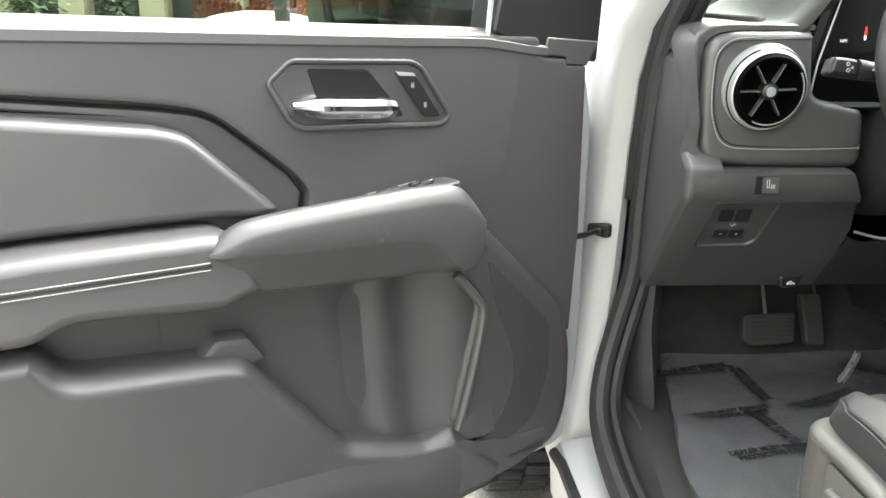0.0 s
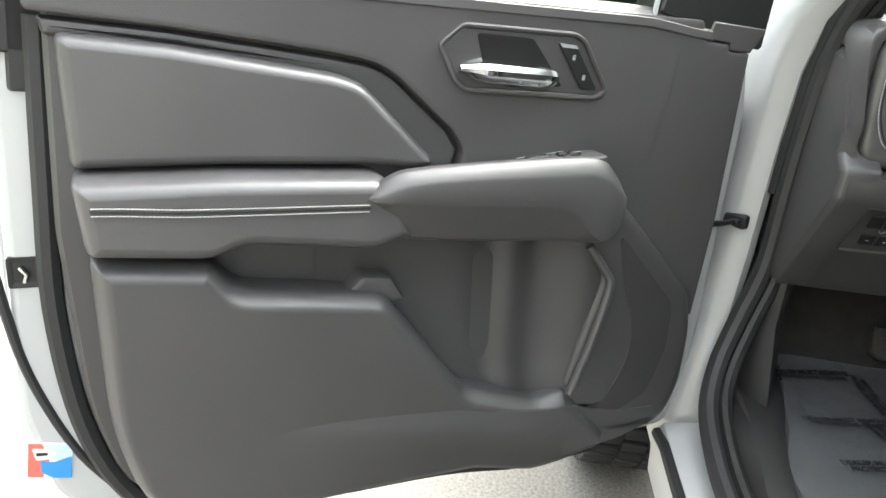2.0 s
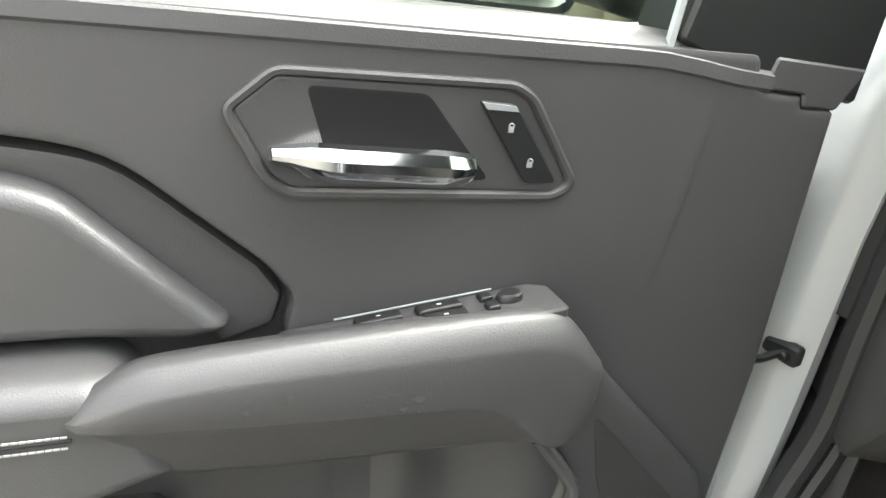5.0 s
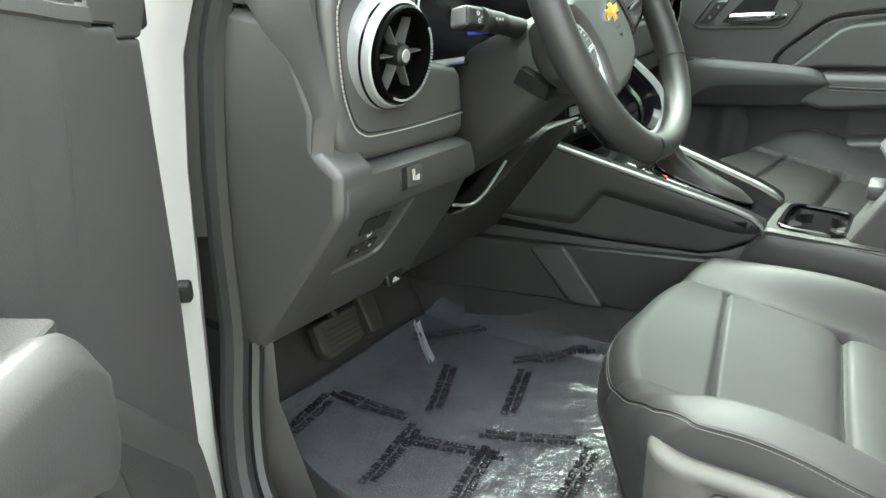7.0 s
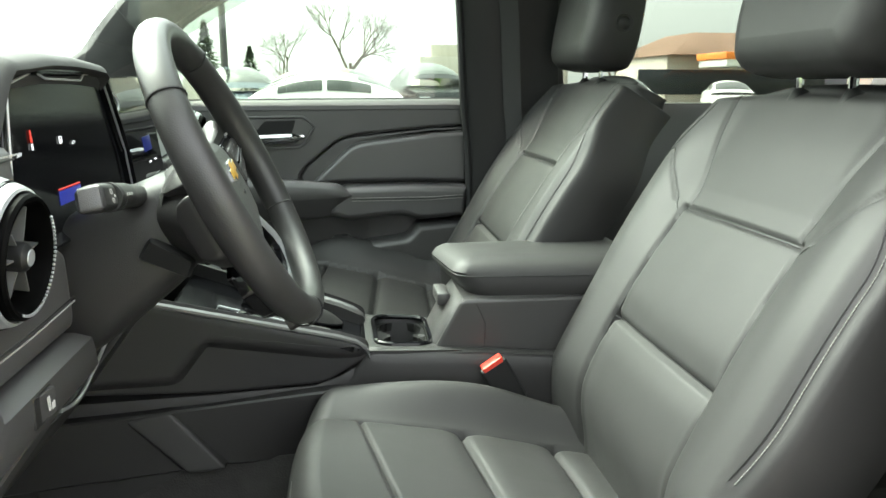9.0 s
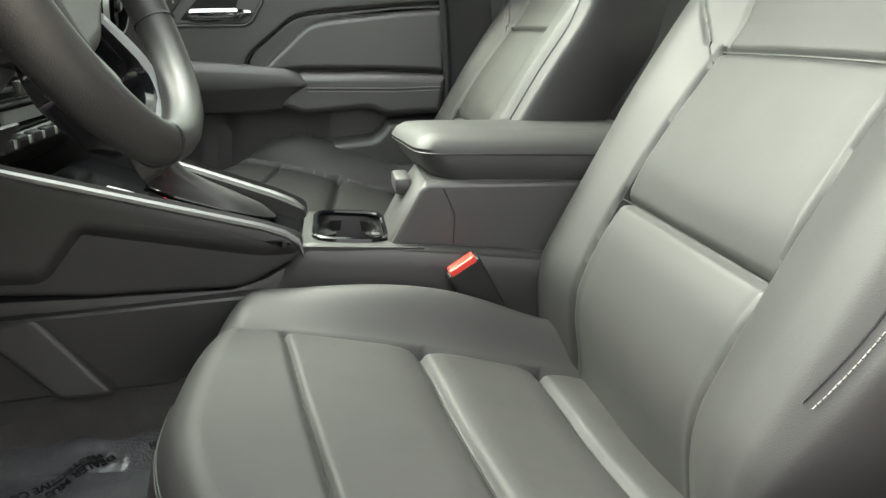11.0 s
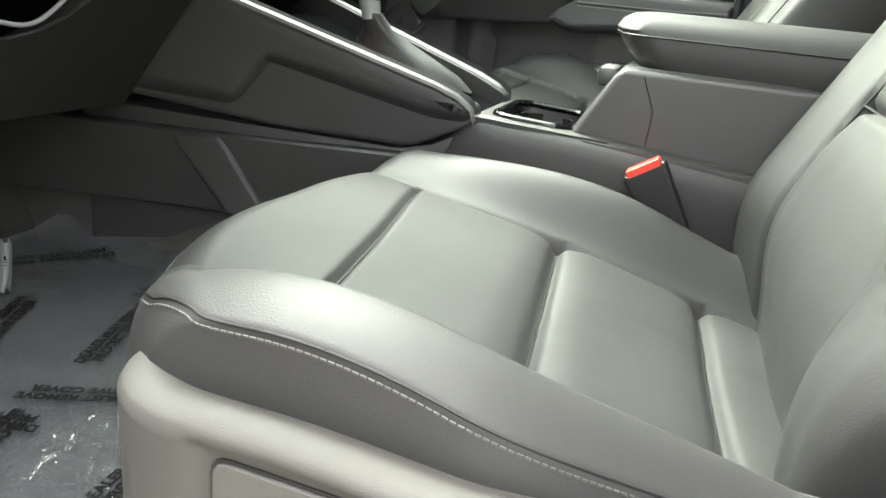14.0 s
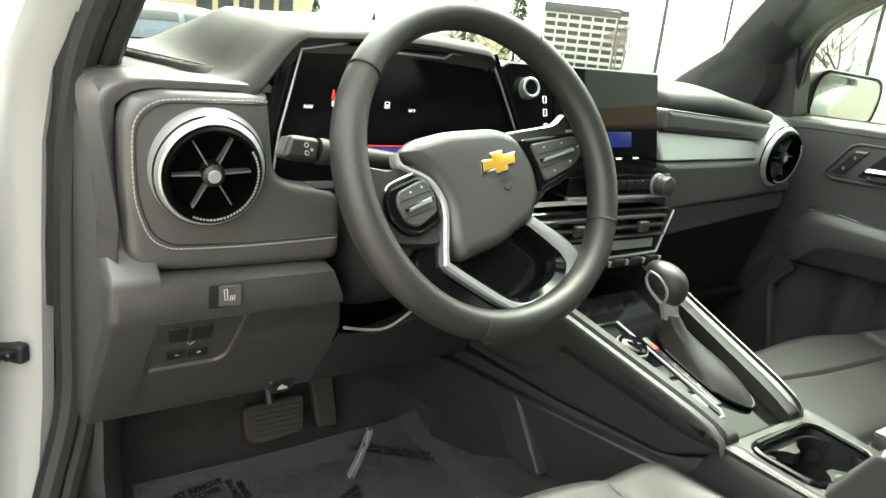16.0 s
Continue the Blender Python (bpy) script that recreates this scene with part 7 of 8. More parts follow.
part("grip_cap", pillow(bmesh.new(), stp, [(-0.0295, -0.0095, 0.005), (-0.022, -0.0105), (-0.018, 0.0115), (-0.024, 0.0110, 0.006)], [(0, -0.009), (0, 0.007), (0.001, 0.009), (0.002, 0.009)], r=0.004), PLASTIC, st)
part("thumb_wheel", tube(bmesh.new(), [stp(0.013, 0, 0.0), stp(0.021, 0, 0.0)], 0.0138, 20), RUBBER, st)
part("collar", tube(bmesh.new(), [stp(0.021, 0, 0.0), stp(0.060, 0, -0.001)], lambda t: 0.0130 - 0.001 * t, 16), BLACK_PLASTIC, st)
for u, v, w in ((-0.004, 0.004, 0.0022), (-0.003, -0.004, 0.0022), (0.002, 0.000, 0.0012)):
    part("print", tube(bmesh.new(), [stp(u + w * math.cos(g), v + w * math.sin(g), 0.0111) for g in [k * math.pi / 4 for k in range(8)]], 0.0004, 4, closed=True), WHITE_MARK, st)
for u in (0.030, 0.036, 0.042):
    part("print", box(bmesh.new(), (u - 0.002, -0.0016, 0.0128), (u + 0.0016, 0.0014, 0.0132), 0.0002, stp), WHITE_MARK, st)
tilt = thing("column_lever", "black steering column adjusting lever", "lever")
part("lever", pillow(bmesh.new(), frame_map((-0.07, -0.085, 1.075), (0.9, -0.2, -0.3), (0.2, 0, 1), (0, -1, 0)), [(-0.03, -0.012), (0.03, -0.014), (0.034, 0.008), (-0.02, 0.014)], [(0.002, -0.02), (0, 0.0), (0.003, 0.008), (0.005, 0.008)], r=0.006), BLACK_PLASTIC, tilt)

# Pedals.
br = thing("brake_pedal", "ribbed black rubber brake pedal", "pedal")
bp_ = frame_map((-0.455, -0.028, 0.628), (0, 1, 0), (-0.45, 0, 0.89), (0.89, 0, 0.45))
part("pad", pillow(bmesh.new(), bp_, [(-0.058, -0.024), (-0.040, -0.036, 0.02), (0.045, -0.030, 0.01), (0.055, 0.034, 0.01), (-0.055, 0.030, 0.01)], [(0, -0.012), (0, 0.004), (0.003, 0.008), (0.005, 0.008)], r=0.008), PEDAL, br)
for k in range(7):
    part("rib", box(bmesh.new(), (-0.040, -0.026 + 0.0085 * k, 0.0075), (0.044, -0.0225 + 0.0085 * k, 0.0100), 0.0008, bp_), PEDAL, br)
part("arm", tube(bmesh.new(), [V(-0.455, -0.04, 0.66), V(-0.50, -0.045, 0.76), V(-0.50, -0.05, 0.9)], 0.009, 8), BLACK_PLASTIC, br)
ac = thing("accelerator_pedal", "narrow black accelerator pedal", "pedal")
part("pad", pillow(bmesh.new(), frame_map((-0.470, 0.068, 0.634), (0, 1, 0), (-0.42, 0, 0.91), (0.91, 0, 0.42)), [(-0.018, -0.045), (0.020, -0.048), (0.022, 0.06), (-0.020, 0.06)], [(0, -0.012), (0, 0.004), (0.003, 0.008), (0.005, 0.008)], r=0.01), PEDAL, ac)
part("arm", tube(bmesh.new(), [V(-0.48, 0.07, 0.69), V(-0.53, 0.07, 0.80)], 0.008, 8), BLACK_PLASTIC, ac)

# ---- centre console ----
con = thing("centre_console", "dark grey centre console with satin edge strips and a padded armrest", "console")
CON_MID = 0.81


def blade(side):
    def put(u, v, h):
        y = 0.285 + 0.19 * u - h
        return V(u, y if side < 0 else CON_MID - y, v)
    return put


for side in (-1, 1):
    bp2 = blade(side)
    poly = [(-0.36, 0.80), (-0.10, 0.772), (0.075, 0.766, 0.02), (0.150, 0.803, 0.008), (0.147, 0.824, 0.006), (0.105, 0.842, 0.05), (-0.157, 0.921), (-0.235, 0.945), (-0.36, 0.93)]
    wing = part("side_wing", pillow(bmesh.new(), bp2, poly, [(0, -0.03), (0, -0.003), (0.002, 0.001), (0.005, 0.002), (0.007, 0.002)], r=0.01), PLASTIC_LOW, con)
    part("wing_face", pillow(bmesh.new(), bp2, [(-0.36, 0.93), (-0.235, 0.9445), (-0.157, 0.9205), (0.105, 0.8415), (0.140, 0.826, 0.006), (0.138, 0.812, 0.006), (0.10, 0.812, 0.02), (-0.105, 0.858, 0.012), (-0.150, 0.800, 0.01), (-0.36, 0.812)], [(-0.010, 0.000), (-0.004, 0.0035), (0.001, 0.0066), (0.006, 0.0084), (0.012, 0.009), (0.015, 0.009)], r=0.012), PLASTIC_LOW, wing)
    rows = []
    for u, v in ((-0.235, 0.947), (-0.157, 0.923), (-0.05, 0.891), (0.05, 0.861), (0.10, 0.846), (0.128, 0.835), (0.145, 0.822), (0.1505, 0.806)):
        rows.append([bp2(u, v - 0.002, 0.0120), bp2(u, v + 0.002, 0.0120), bp2(u + 0.001, v + 0.0045, 0.008), bp2(u + 0.001, v - 0.001, -0.004), bp2(u, v - 0.010, -0.014), bp2(u, v - 0.015, -0.013), bp2(u, v - 0.010, 0.003)])
    part("satin_strip", loft(bmesh.new(), rows), SATIN_DIM, wing, "satin edge strip")
    part("inner_wall", pillow(bmesh.new(), lambda u, v, h, q=bp2: q(u, v, -0.012 - h), [(-0.36, 0.80), (0.147, 0.80), (0.147, 0.822), (0.10, 0.842), (-0.235, 0.94), (-0.36, 0.93)], [(0, 0.0), (0, 0.004), (0.002, 0.006), (0.003, 0.006)], r=0.006), BLACK_PLASTIC, wing)


def plate(u, v, h):
    """The sloping selector plate: u to the rear, v across."""
    return V(u, v, 0.858 - 0.30 * u + h)


gate = part("selector_plate", pillow(bmesh.new(), plate, [(-0.17, 0.285), (0.05, 0.312), (0.140, 0.325), (0.148, 0.405), (0.140, 0.488), (-0.17, 0.54)], [(0, -0.05), (0, -0.012), (0.002, -0.008), (0.004, -0.008)], r=0.006), GLOSS_BLACK, con, "gloss black selector plate")
part("plate_end", loft(bmesh.new(), [[V(0.140, y, 0.812), V(0.156, y, 0.800), V(0.158, y, 0.790), V(0.13, y, 0.790)] for y in (0.318, 0.40, 0.49)]), GLOSS_BLACK, gate)
part("tray_rim", tube(bmesh.new(), [plate(*p, -0.004) for p in ((-0.10, 0.315), (-0.02, 0.318), (0.09, 0.335), (0.105, 0.345), (0.105, 0.372), (0.095, 0.378), (-0.10, 0.372))], 0.0022, 6, closed=True), SATIN, gate)
part("drive_knob", revolve(bmesh.new(), frame_map(plate(-0.045, 0.345, -0.006), (1, 0, -0.3), (0, 1, 0), (0.3, 0, 1)), [(0, 0.012), (0.017, 0.012), (0.021, 0.010), (0.023, 0.0)], 30), GLOSS_BLACK, gate)
part("knob_ring", revolve(bmesh.new(), frame_map(plate(-0.045, 0.345, -0.006), (1, 0, -0.3), (0, 1, 0), (0.3, 0, 1)), [(0.0225, 0.007), (0.0245, 0.006), (0.0248, 0.0)], 30), SATIN, gate)
for k in range(3):
    part("mode_key", box(bmesh.new(), (0.0 + 0.03 * k, 0.336, -0.008), (0.024 + 0.03 * k, 0.366, -0.003), 0.002, plate), SATIN if k == 2 else BLACK_PLASTIC, gate)
part("range_strip", box(bmesh.new(), (-0.06, 0.386, -0.009), (0.085, 0.398, -0.0055), 0.001, plate), PLASTIC, gate)
part("range_mark", box(bmesh.new(), (-0.044, 0.388, -0.006), (-0.034, 0.396, -0.0048), 0.0005, plate), glowing("range_red", (0.9, 0.04, 0.03), 0.8), gate)
for k in range(4):
    part("range_mark", box(bmesh.new(), (-0.022 + 0.022 * k, 0.389, -0.006), (-0.016 + 0.022 * k, 0.395, -0.0048), 0.0005, plate), DIM_MARK, gate)

gs = thing("gear_selector", "automatic gear selector with a leather gaiter and satin trim", "gear lever")
rings = []
for t, cx, cyy, cz, a, b in ((0, 0.020, 0.436, 0.850, 0.088, 0.038), (0.1, 0.012, 0.434, 0.862, 0.078, 0.033), (0.3, -0.004, 0.430, 0.873, 0.058, 0.026), (0.5, -0.018, 0.426, 0.884, 0.038, 0.019), (0.7, -0.030, 0.420, 0.897, 0.022, 0.015), (1.0, -0.038, 0.415, 0.915, 0.014, 0.013)):
    ring = []
    for j in range(24):
        g = 2 * math.pi * j / 24
        u, v = a * math.cos(g), b * math.sin(g) * (1 + 0.05 * math.sin(5 * g))
        ring.append(V(cx + u, cyy + v, cz - 0.30 * u * (1 - t)))
    rings.append(ring)
part("gaiter", loft(bmesh.new(), rings), DARK_LEATHER, gs, "folded black leather gaiter")
part("gaiter_frame", tube(bmesh.new(), [p + V(0, 0, -0.001) for p in rings[0]], 0.0022, 6, closed=True), GLOSS_BLACK, gs)
part("stem", tube(bmesh.new(), [V(-0.038, 0.415, 0.908), V(-0.041, 0.413, 0.925), V(-0.044, 0.411, 0.945)], lambda t: 0.0125 + 0.003 * t, 16), SATIN, gs)
rings = []
for h, a, b, dx in ((0.0, 0.012, 0.011, 0.004), (0.006, 0.020, 0.016, 0.002), (0.014, 0.029, 0.020, -0.002), (0.024, 0.035, 0.0225, -0.005), (0.034, 0.037, 0.0235, -0.007), (0.042, 0.035, 0.0225, -0.008), (0.049, 0.029, 0.019, -0.008), (0.054, 0.018, 0.012, -0.007), (0.056, 0.005, 0.004, -0.006)):
    rings.append([V(-0.046 + dx + a * math.cos(g), 0.411 + b * math.sin(g), 0.932 + h - 0.16 * (dx + a * math.cos(g))) for g in [2 * math.pi * j / 28 for j in range(28)]])
part("knob", loft(bmesh.new(), rings), DARK_LEATHER, gs, "black leather knob")
loop = [(-0.076, 0.962), (-0.070, 0.974), (-0.052, 0.972), (-0.036, 0.958), (-0.034, 0.943), (-0.040, 0.934), (-0.052, 0.940), (-0.068, 0.950)]
part("knob_trim", tube(bmesh.new(), smooth_path([V(x, 0.3895 + 0.10 * abs(x + 0.052) * abs(x + 0.052) * 30, z) for x, z in loop + loop[:1]], 4)[:-1], 0.0024, 6, closed=True), SATIN, gs)
part("knob_button", pillow(bmesh.new(), lambda u, v, h: V(-0.054 + u, 0.3905 - h, 0.955 + v), [(-0.016, 0.004), (-0.004, -0.010), (0.014, -0.014), (0.014, 0.000), (-0.006, 0.014)], [(0, -0.003), (0.001, 0.0), (0.003, 0.001)], r=0.006), BLACK_PLASTIC, gs)

# Body of the console: a low deck with cup holders, a riser and the armrest lid.
body = part("body", loft(bmesh.new(), [[V(x, y0, 0.56), V(x, y0 + 0.0, z - 0.012), V(x, y0 + 0.004, z - 0.003), V(x, y0 + 0.013, z), V(x, CON_MID - y0 - 0.013, z), V(x, CON_MID - y0 - 0.004, z - 0.003), V(x, CON_MID - y0, z - 0.012), V(x, CON_MID - y0, 0.56)]
                                  for x, y0, z in ((-0.36, 0.232, 0.778), (-0.10, 0.262, 0.772), (0.06, 0.293, 0.766), (0.10, 0.302, 0.776), (0.145, 0.308, 0.799), (0.150, 0.309, 0.801))]), PLASTIC_LOW, con)
deck_out = [(0.146, 0.309), (0.31, 0.316), (0.31, CON_MID - 0.316), (0.146, CON_MID - 0.309)]


def deck(u, v, h):
    return V(u, v, 0.812 - 0.05 * (u - 0.2) + h)


hole = [(0.163, 0.338, 0.03), (0.262, 0.342, 0.03), (0.262, 0.492, 0.03), (0.163, 0.496, 0.03)]
bm = bmesh.new()
outer = rounded(deck_out, 0.004, 3)
holr = rounded(hole, 0.03, 12)
vo, vh = [bm.verts.new(deck(p.x, p.y, 0)) for p in outer], [bm.verts.new(deck(p.x, p.y, 0)) for p in holr]
eo = [bm.edges.new((vo[i - 1], vo[i])) for i in range(len(vo))]
eh = [bm.edges.new((vh[i - 1], vh[i])) for i in range(len(vh))]
bmesh.ops.triangle_fill(bm, edges=eo + eh, use_beauty=True)
lo = [bm.verts.new(deck(p.x, p.y, -0.24) if False else V(p.x, p.y - 0.003 if p.y < 0.4 else p.y + 0.003, 0.56)) for p in outer]
for i in range(len(vo)):
    bm.faces.new((vo[i - 1], vo[i], lo[i], lo[i - 1]))
part("deck", bm, PLASTIC_LOW, con)
part("cup_bezel", tube(bmesh.new(), [deck(p.x, p.y, 0.001) for p in rounded(hole, 0.03, 8)], 0.0048, 8, closed=True), GLOSS_BLACK, con, "gloss black bezel of the cup holder")
cups = thing("cup_holder_insert", "black twin cup holder insert with rubber fins", "cup holder")
bm = bmesh.new()
rgs = []
for d, h in ((0.0, 0.0), (0.003, -0.010), (0.006, -0.060), (0.012, -0.075)):
    rgs.append([deck(p.x, p.y, h) for p in rounded(hole, 0.03, 8, d)])
loft(bm, rgs, caps=False)
bm.faces.new([bm.verts.new(p) for p in rgs[-1]])
part("well", bm, BLACK_PLASTIC, cups)
# The insert's plate has one waisted hole over both cups; its corners stay as glossy fins.
bm = bmesh.new()
plate_edge = [bm.verts.new(deck(p.x, p.y, -0.010)) for p in rounded(hole, 0.03, 8, 0.003)]
waist = []
for c, a0, a1 in ((0.379, 0.55, 2 * math.pi - 0.55), (0.456, math.pi + 0.55, 3 * math.pi - 0.55)):
    span = [a0 + (a1 - a0) * k / 20 for k in range(21)]
    waist += [(0.213 + 0.040 * math.sin(g), c + 0.0375 * math.cos(g)) for g in span]
mid = sum(p[1] for p in waist) / len(waist)
waist.sort(key=lambda p: math.atan2(p[0] - 0.213, p[1] - mid))
rim_in = [bm.verts.new(deck(x, y, -0.010)) for x, y in waist]
rim_low = [bm.verts.new(deck(x, y, -0.026)) for x, y in waist]
bmesh.ops.triangle_fill(bm, edges=[bm.edges.new((plate_edge[i - 1], plate_edge[i])) for i in range(len(plate_edge))] + [bm.edges.new((rim_in[i - 1], rim_in[i])) for i in range(len(rim_in))], use_beauty=True)
for i in range(len(rim_in)):
    bm.faces.new((rim_in[i - 1], rim_in[i], rim_low[i], rim_low[i - 1]))
part("insert_plate", bm, INSERT, cups, "glossy dark plate with waisted openings")
for yy in (0.379, 0.456):
    part("cup_wall", revolve(bmesh.new(), frame_map(deck(0.213, yy, -0.074), (1, 0, 0), (0, 1, 0), (0, 0, 1)), [(0.0, 0.001), (0.032, 0.002), (0.036, 0.008), (0.038, 0.030)], 28), BLACK_PLASTIC, cups)
for yy, xx in ((0.366, 0.182), (0.418, 0.249)):
    part("grip_dome", revolve(bmesh.new(), frame_map(deck(xx, yy, -0.050), (1, 0, 0), (0, 1, 0), (0, 0, 1)), [(0, 0.042), (0.007, 0.040), (0.012, 0.032), (0.014, 0.018), (0.015, 0.0)], 20), RUBBER, cups)
# Riser under the armrest, with a seam ledge along its foot.
part("riser", loft(bmesh.new(), [[V(x0, y0, z0), V(x1, y0 + 0.006, z1), V(x1, CON_MID - y0 - 0.006, z1), V(x0, CON_MID - y0, z0), V(0.66, CON_MID - y0, z0), V(0.66, CON_MID - y0 - 0.006, z1)][0:4] + [V(0.66, CON_MID - y0, z1), V(0.66, y0, z1)] for x0, x1, y0, z0, z1 in ((0.262, 0.262, 0.345, 0.80, 0.812), (0.278, 0.278, 0.338, 0.83, 0.84), (0.302, 0.302, 0.334, 0.872, 0.880), (0.312, 0.312, 0.334, 0.886, 0.892))]), PLASTIC, con)
part("riser_side", pillow(bmesh.new(), lambda u, v, h: V(u, 0.336 - h, v), [(0.262, 0.800), (0.309, 0.889), (0.70, 0.889), (0.70, 0.76), (0.44, 0.78)], [(0, -0.03), (0, 0.0), (0.002, 0.0022), (0.005, 0.003), (0.007, 0.003)], r=0.012), PLASTIC, con)
part("riser_line", tube(bmesh.new(), [V(0.335, 0.3328, 0.884), V(0.352, 0.3328, 0.846), V(0.350, 0.3328, 0.806)], 0.0008, 5), BLACK_PLASTIC, con)
part("side_ledge", loft(bmesh.new(), [[V(x, 0.312, z - 0.006), V(x, 0.313, z - 0.001), V(x, 0.318, z + 0.001), V(x, 0.34, z + 0.001), V(x, 0.34, 0.56), V(x, 0.312, 0.56)] for x, z in ((0.28, 0.806), (0.36, 0.801), (0.46, 0.792), (0.70, 0.775))]), PLASTIC_LOW, con)
part("side_ledge", loft(bmesh.new(), [[V(x, 0.498, z - 0.006), V(x, 0.47, z + 0.001), V(x, 0.47, 0.56), V(x, 0.498, 0.56)] for x, z in ((0.28, 0.806), (0.36, 0.801), (0.46, 0.792), (0.70, 0.775))]), PLASTIC_LOW, con)
rows = []
for x, y0, z in glide([(0.085, 0.300, 0.768), (0.115, 0.302, 0.780), (0.148, 0.3035, 0.8135), (0.20, 0.304, 0.8115), (0.30, 0.305, 0.8065), (0.40, 0.306, 0.799), (0.50, 0.306, 0.790), (0.70, 0.306, 0.776)], 4):
    rows.append([V(x, y0 + 0.030, z - 0.004), V(x, y0 + 0.026, z + 0.0012), V(x, y0 + 0.017, z + 0.0008), V(x, y0 + 0.009, z - 0.003), V(x, y0 + 0.003, z - 0.011), V(x, y0, z - 0.024), V(x, y0 - 0.002, z - 0.05), V(x, y0 - 0.002, 0.58)])
part("shoulder", sheet(bmesh.new(), rows), PLASTIC_LOW, con, smooth=60)
part("hinge_piece", box(bmesh.new(), (0.276, 0.40, 0.860), (0.300, 0.47, 0.884), 0.005), PLASTIC, con)
lid = part("armrest_lid", pillow(bmesh.new(), lambda u, v, h: V(u + 0.034 * (1 - min(1.0, h / 0.045)) * smoothstep(0.46, 0.30, u), v, 0.886 + h), [(0.300, 0.348, 0.04), (0.66, 0.322, 0.03), (0.66, 0.560, 0.03), (0.272, 0.540, 0.04)], [(0.010, 0.0), (0.002, 0.006), (0, 0.016), (0, 0.030), (0.003, 0.046), (0.010, 0.057), (0.022, 0.064), (0.040, 0.067), (0.060, 0.068), (0.062, 0.068)], r=0.04, n=8), SEAT, con, "padded leatherette armrest lid")
part("lid_seam", tube(bmesh.new(), [V(p.x + 0.003 * smoothstep(0.46, 0.30, p.x), p.y, 0.886 + 0.0405) for p in rounded([(0.300, 0.348, 0.04), (0.66, 0.322, 0.03), (0.66, 0.560, 0.03), (0.272, 0.540, 0.04)], 0.04, 8, 0.0012)], 0.0010, 6, closed=True), BLACK_PLASTIC, lid)
# Facetted lower side panel beside the driver's leg.
def spanel(u, v, h):
    return V(u, 0.262 + (0.14 if u < 0 else 0.185) * u - h, v)


part("lower_side", pillow(bmesh.new(), spanel, [(-0.62, 0.752), (-0.20, 0.756), (0.10, 0.762), (0.125, 0.757), (0.125, 0.645), (-0.082, 0.656), (-0.30, 0.652), (-0.62, 0.646)], [(0, -0.03), (0, 0.0), (0.003, 0.003), (0.005, 0.003)], r=0.006), PLASTIC_LOW, con)
part("side_facet", pillow(bmesh.new(), lambda u, v, h: spanel(u, v, h + 0.20 * (0.76 - v)), [(-0.222, 0.748), (-0.160, 0.756), (-0.080, 0.660), (-0.136, 0.661)], [(-0.004, -0.045), (-0.002, -0.001), (0.001, 0.0018), (0.004, 0.0025), (0.006, 0.0025)], r=0.008), PLASTIC_LOW, con)

# ---- floor mat under a clear protective film with black printing ----
def ground_film(x, y):
    z = 0.578 + 0.0025 * math.sin(17 * x + 9 * y) + 0.0015 * math.sin(41 * x - 23 * y + 1.0) + 0.11 * smoothstep(-0.36, -0.56, x)
    z += 0.009 * smoothstep(0.02, 0.20, y) * smoothstep(-0.25, -0.10, x) * (abs(math.sin(38 * x + 14 * y)) ** 3 + 0.5 * abs(math.sin(61 * y - 27 * x)) ** 3)
    return z + 0.012 * smoothstep(0.17, 0.24, y)


mat = finish("floor_mat", pillow(bmesh.new(), lambda u, v, h: V(u, v, 0.552 + h + 0.10 * smoothstep(-0.36, -0.56, u)), [(-0.43, -0.265, 0.05), (0.30, -0.262, 0.03), (0.30, 0.225, 0.03), (-0.43, 0.215, 0.05)], [(0, -0.004), (0, 0.004), (0.003, 0.007), (0.006, 0.007)], r=0.04), MAT)
tagged(mat, "dark floor mat under the protective film", "floor mat")
film = thing("protective_film", "crinkled clear plastic film printed with black warning words on the floor", "plastic film")
rows = []
for i in range(101):
    x = -0.412 + 0.562 * i / 100
    yl = -0.272 - 0.088 * smoothstep(-0.40, 0.02, x) + 0.003 * math.sin(30 * x)
    rows.append([V(x, yl + (0.236 - yl) * j / 105, ground_film(x, yl + (0.236 - yl) * j / 105)) for j in range(106)])
sh = part("film_sheet", sheet(bmesh.new(), rows), FILM, film, smooth=80)
fb = FILM.node_tree
fnz, fbp, fco = fb.nodes.new("ShaderNodeTexNoise"), fb.nodes.new("ShaderNodeBump"), fb.nodes.new("ShaderNodeTexCoord")
fnz.inputs["Scale"].default_value, fnz.inputs["Detail"].default_value, fnz.inputs["Distortion"].default_value = 22.0, 4.0, 1.5
fbp.inputs["Strength"].default_value, fbp.inputs["Distance"].default_value = 0.38, 0.02
fb.links.new(fco.outputs["Object"], fnz.inputs["Vector"])
fb.links.new(fnz.outputs["Fac"], fbp.inputs["Height"])
fb.links.new(fbp.outputs["Normal"], fb.nodes["Glossy BSDF"].inputs["Normal"])
sh.visible_shadow = False
PRINT = material("black_print", (0.008, 0.008, 0.009), 0.6, spec=0.05)


def words(x0, y0, x1, y1, text="DEALER MUST REMOVE\nPROTECTIVE COVER"):
    """Two printed lines that run from one place on the floor to another."""
    x, y, deg = (x0 + x1) / 2, (y0 + y1) / 2, math.degrees(math.atan2(y1 - y0, x1 - x0))
    c, s = math.cos(radians(deg)), math.sin(radians(deg))

    def put(u, v, h):
        px, py = x + (u * c - v * s), y + (u * s + v * c)
        return V(px, py, ground_film(px, py) + 0.004)
    lettering(text, 0.0140, put, PRINT, "printed_warning", film, bold=0.0006)


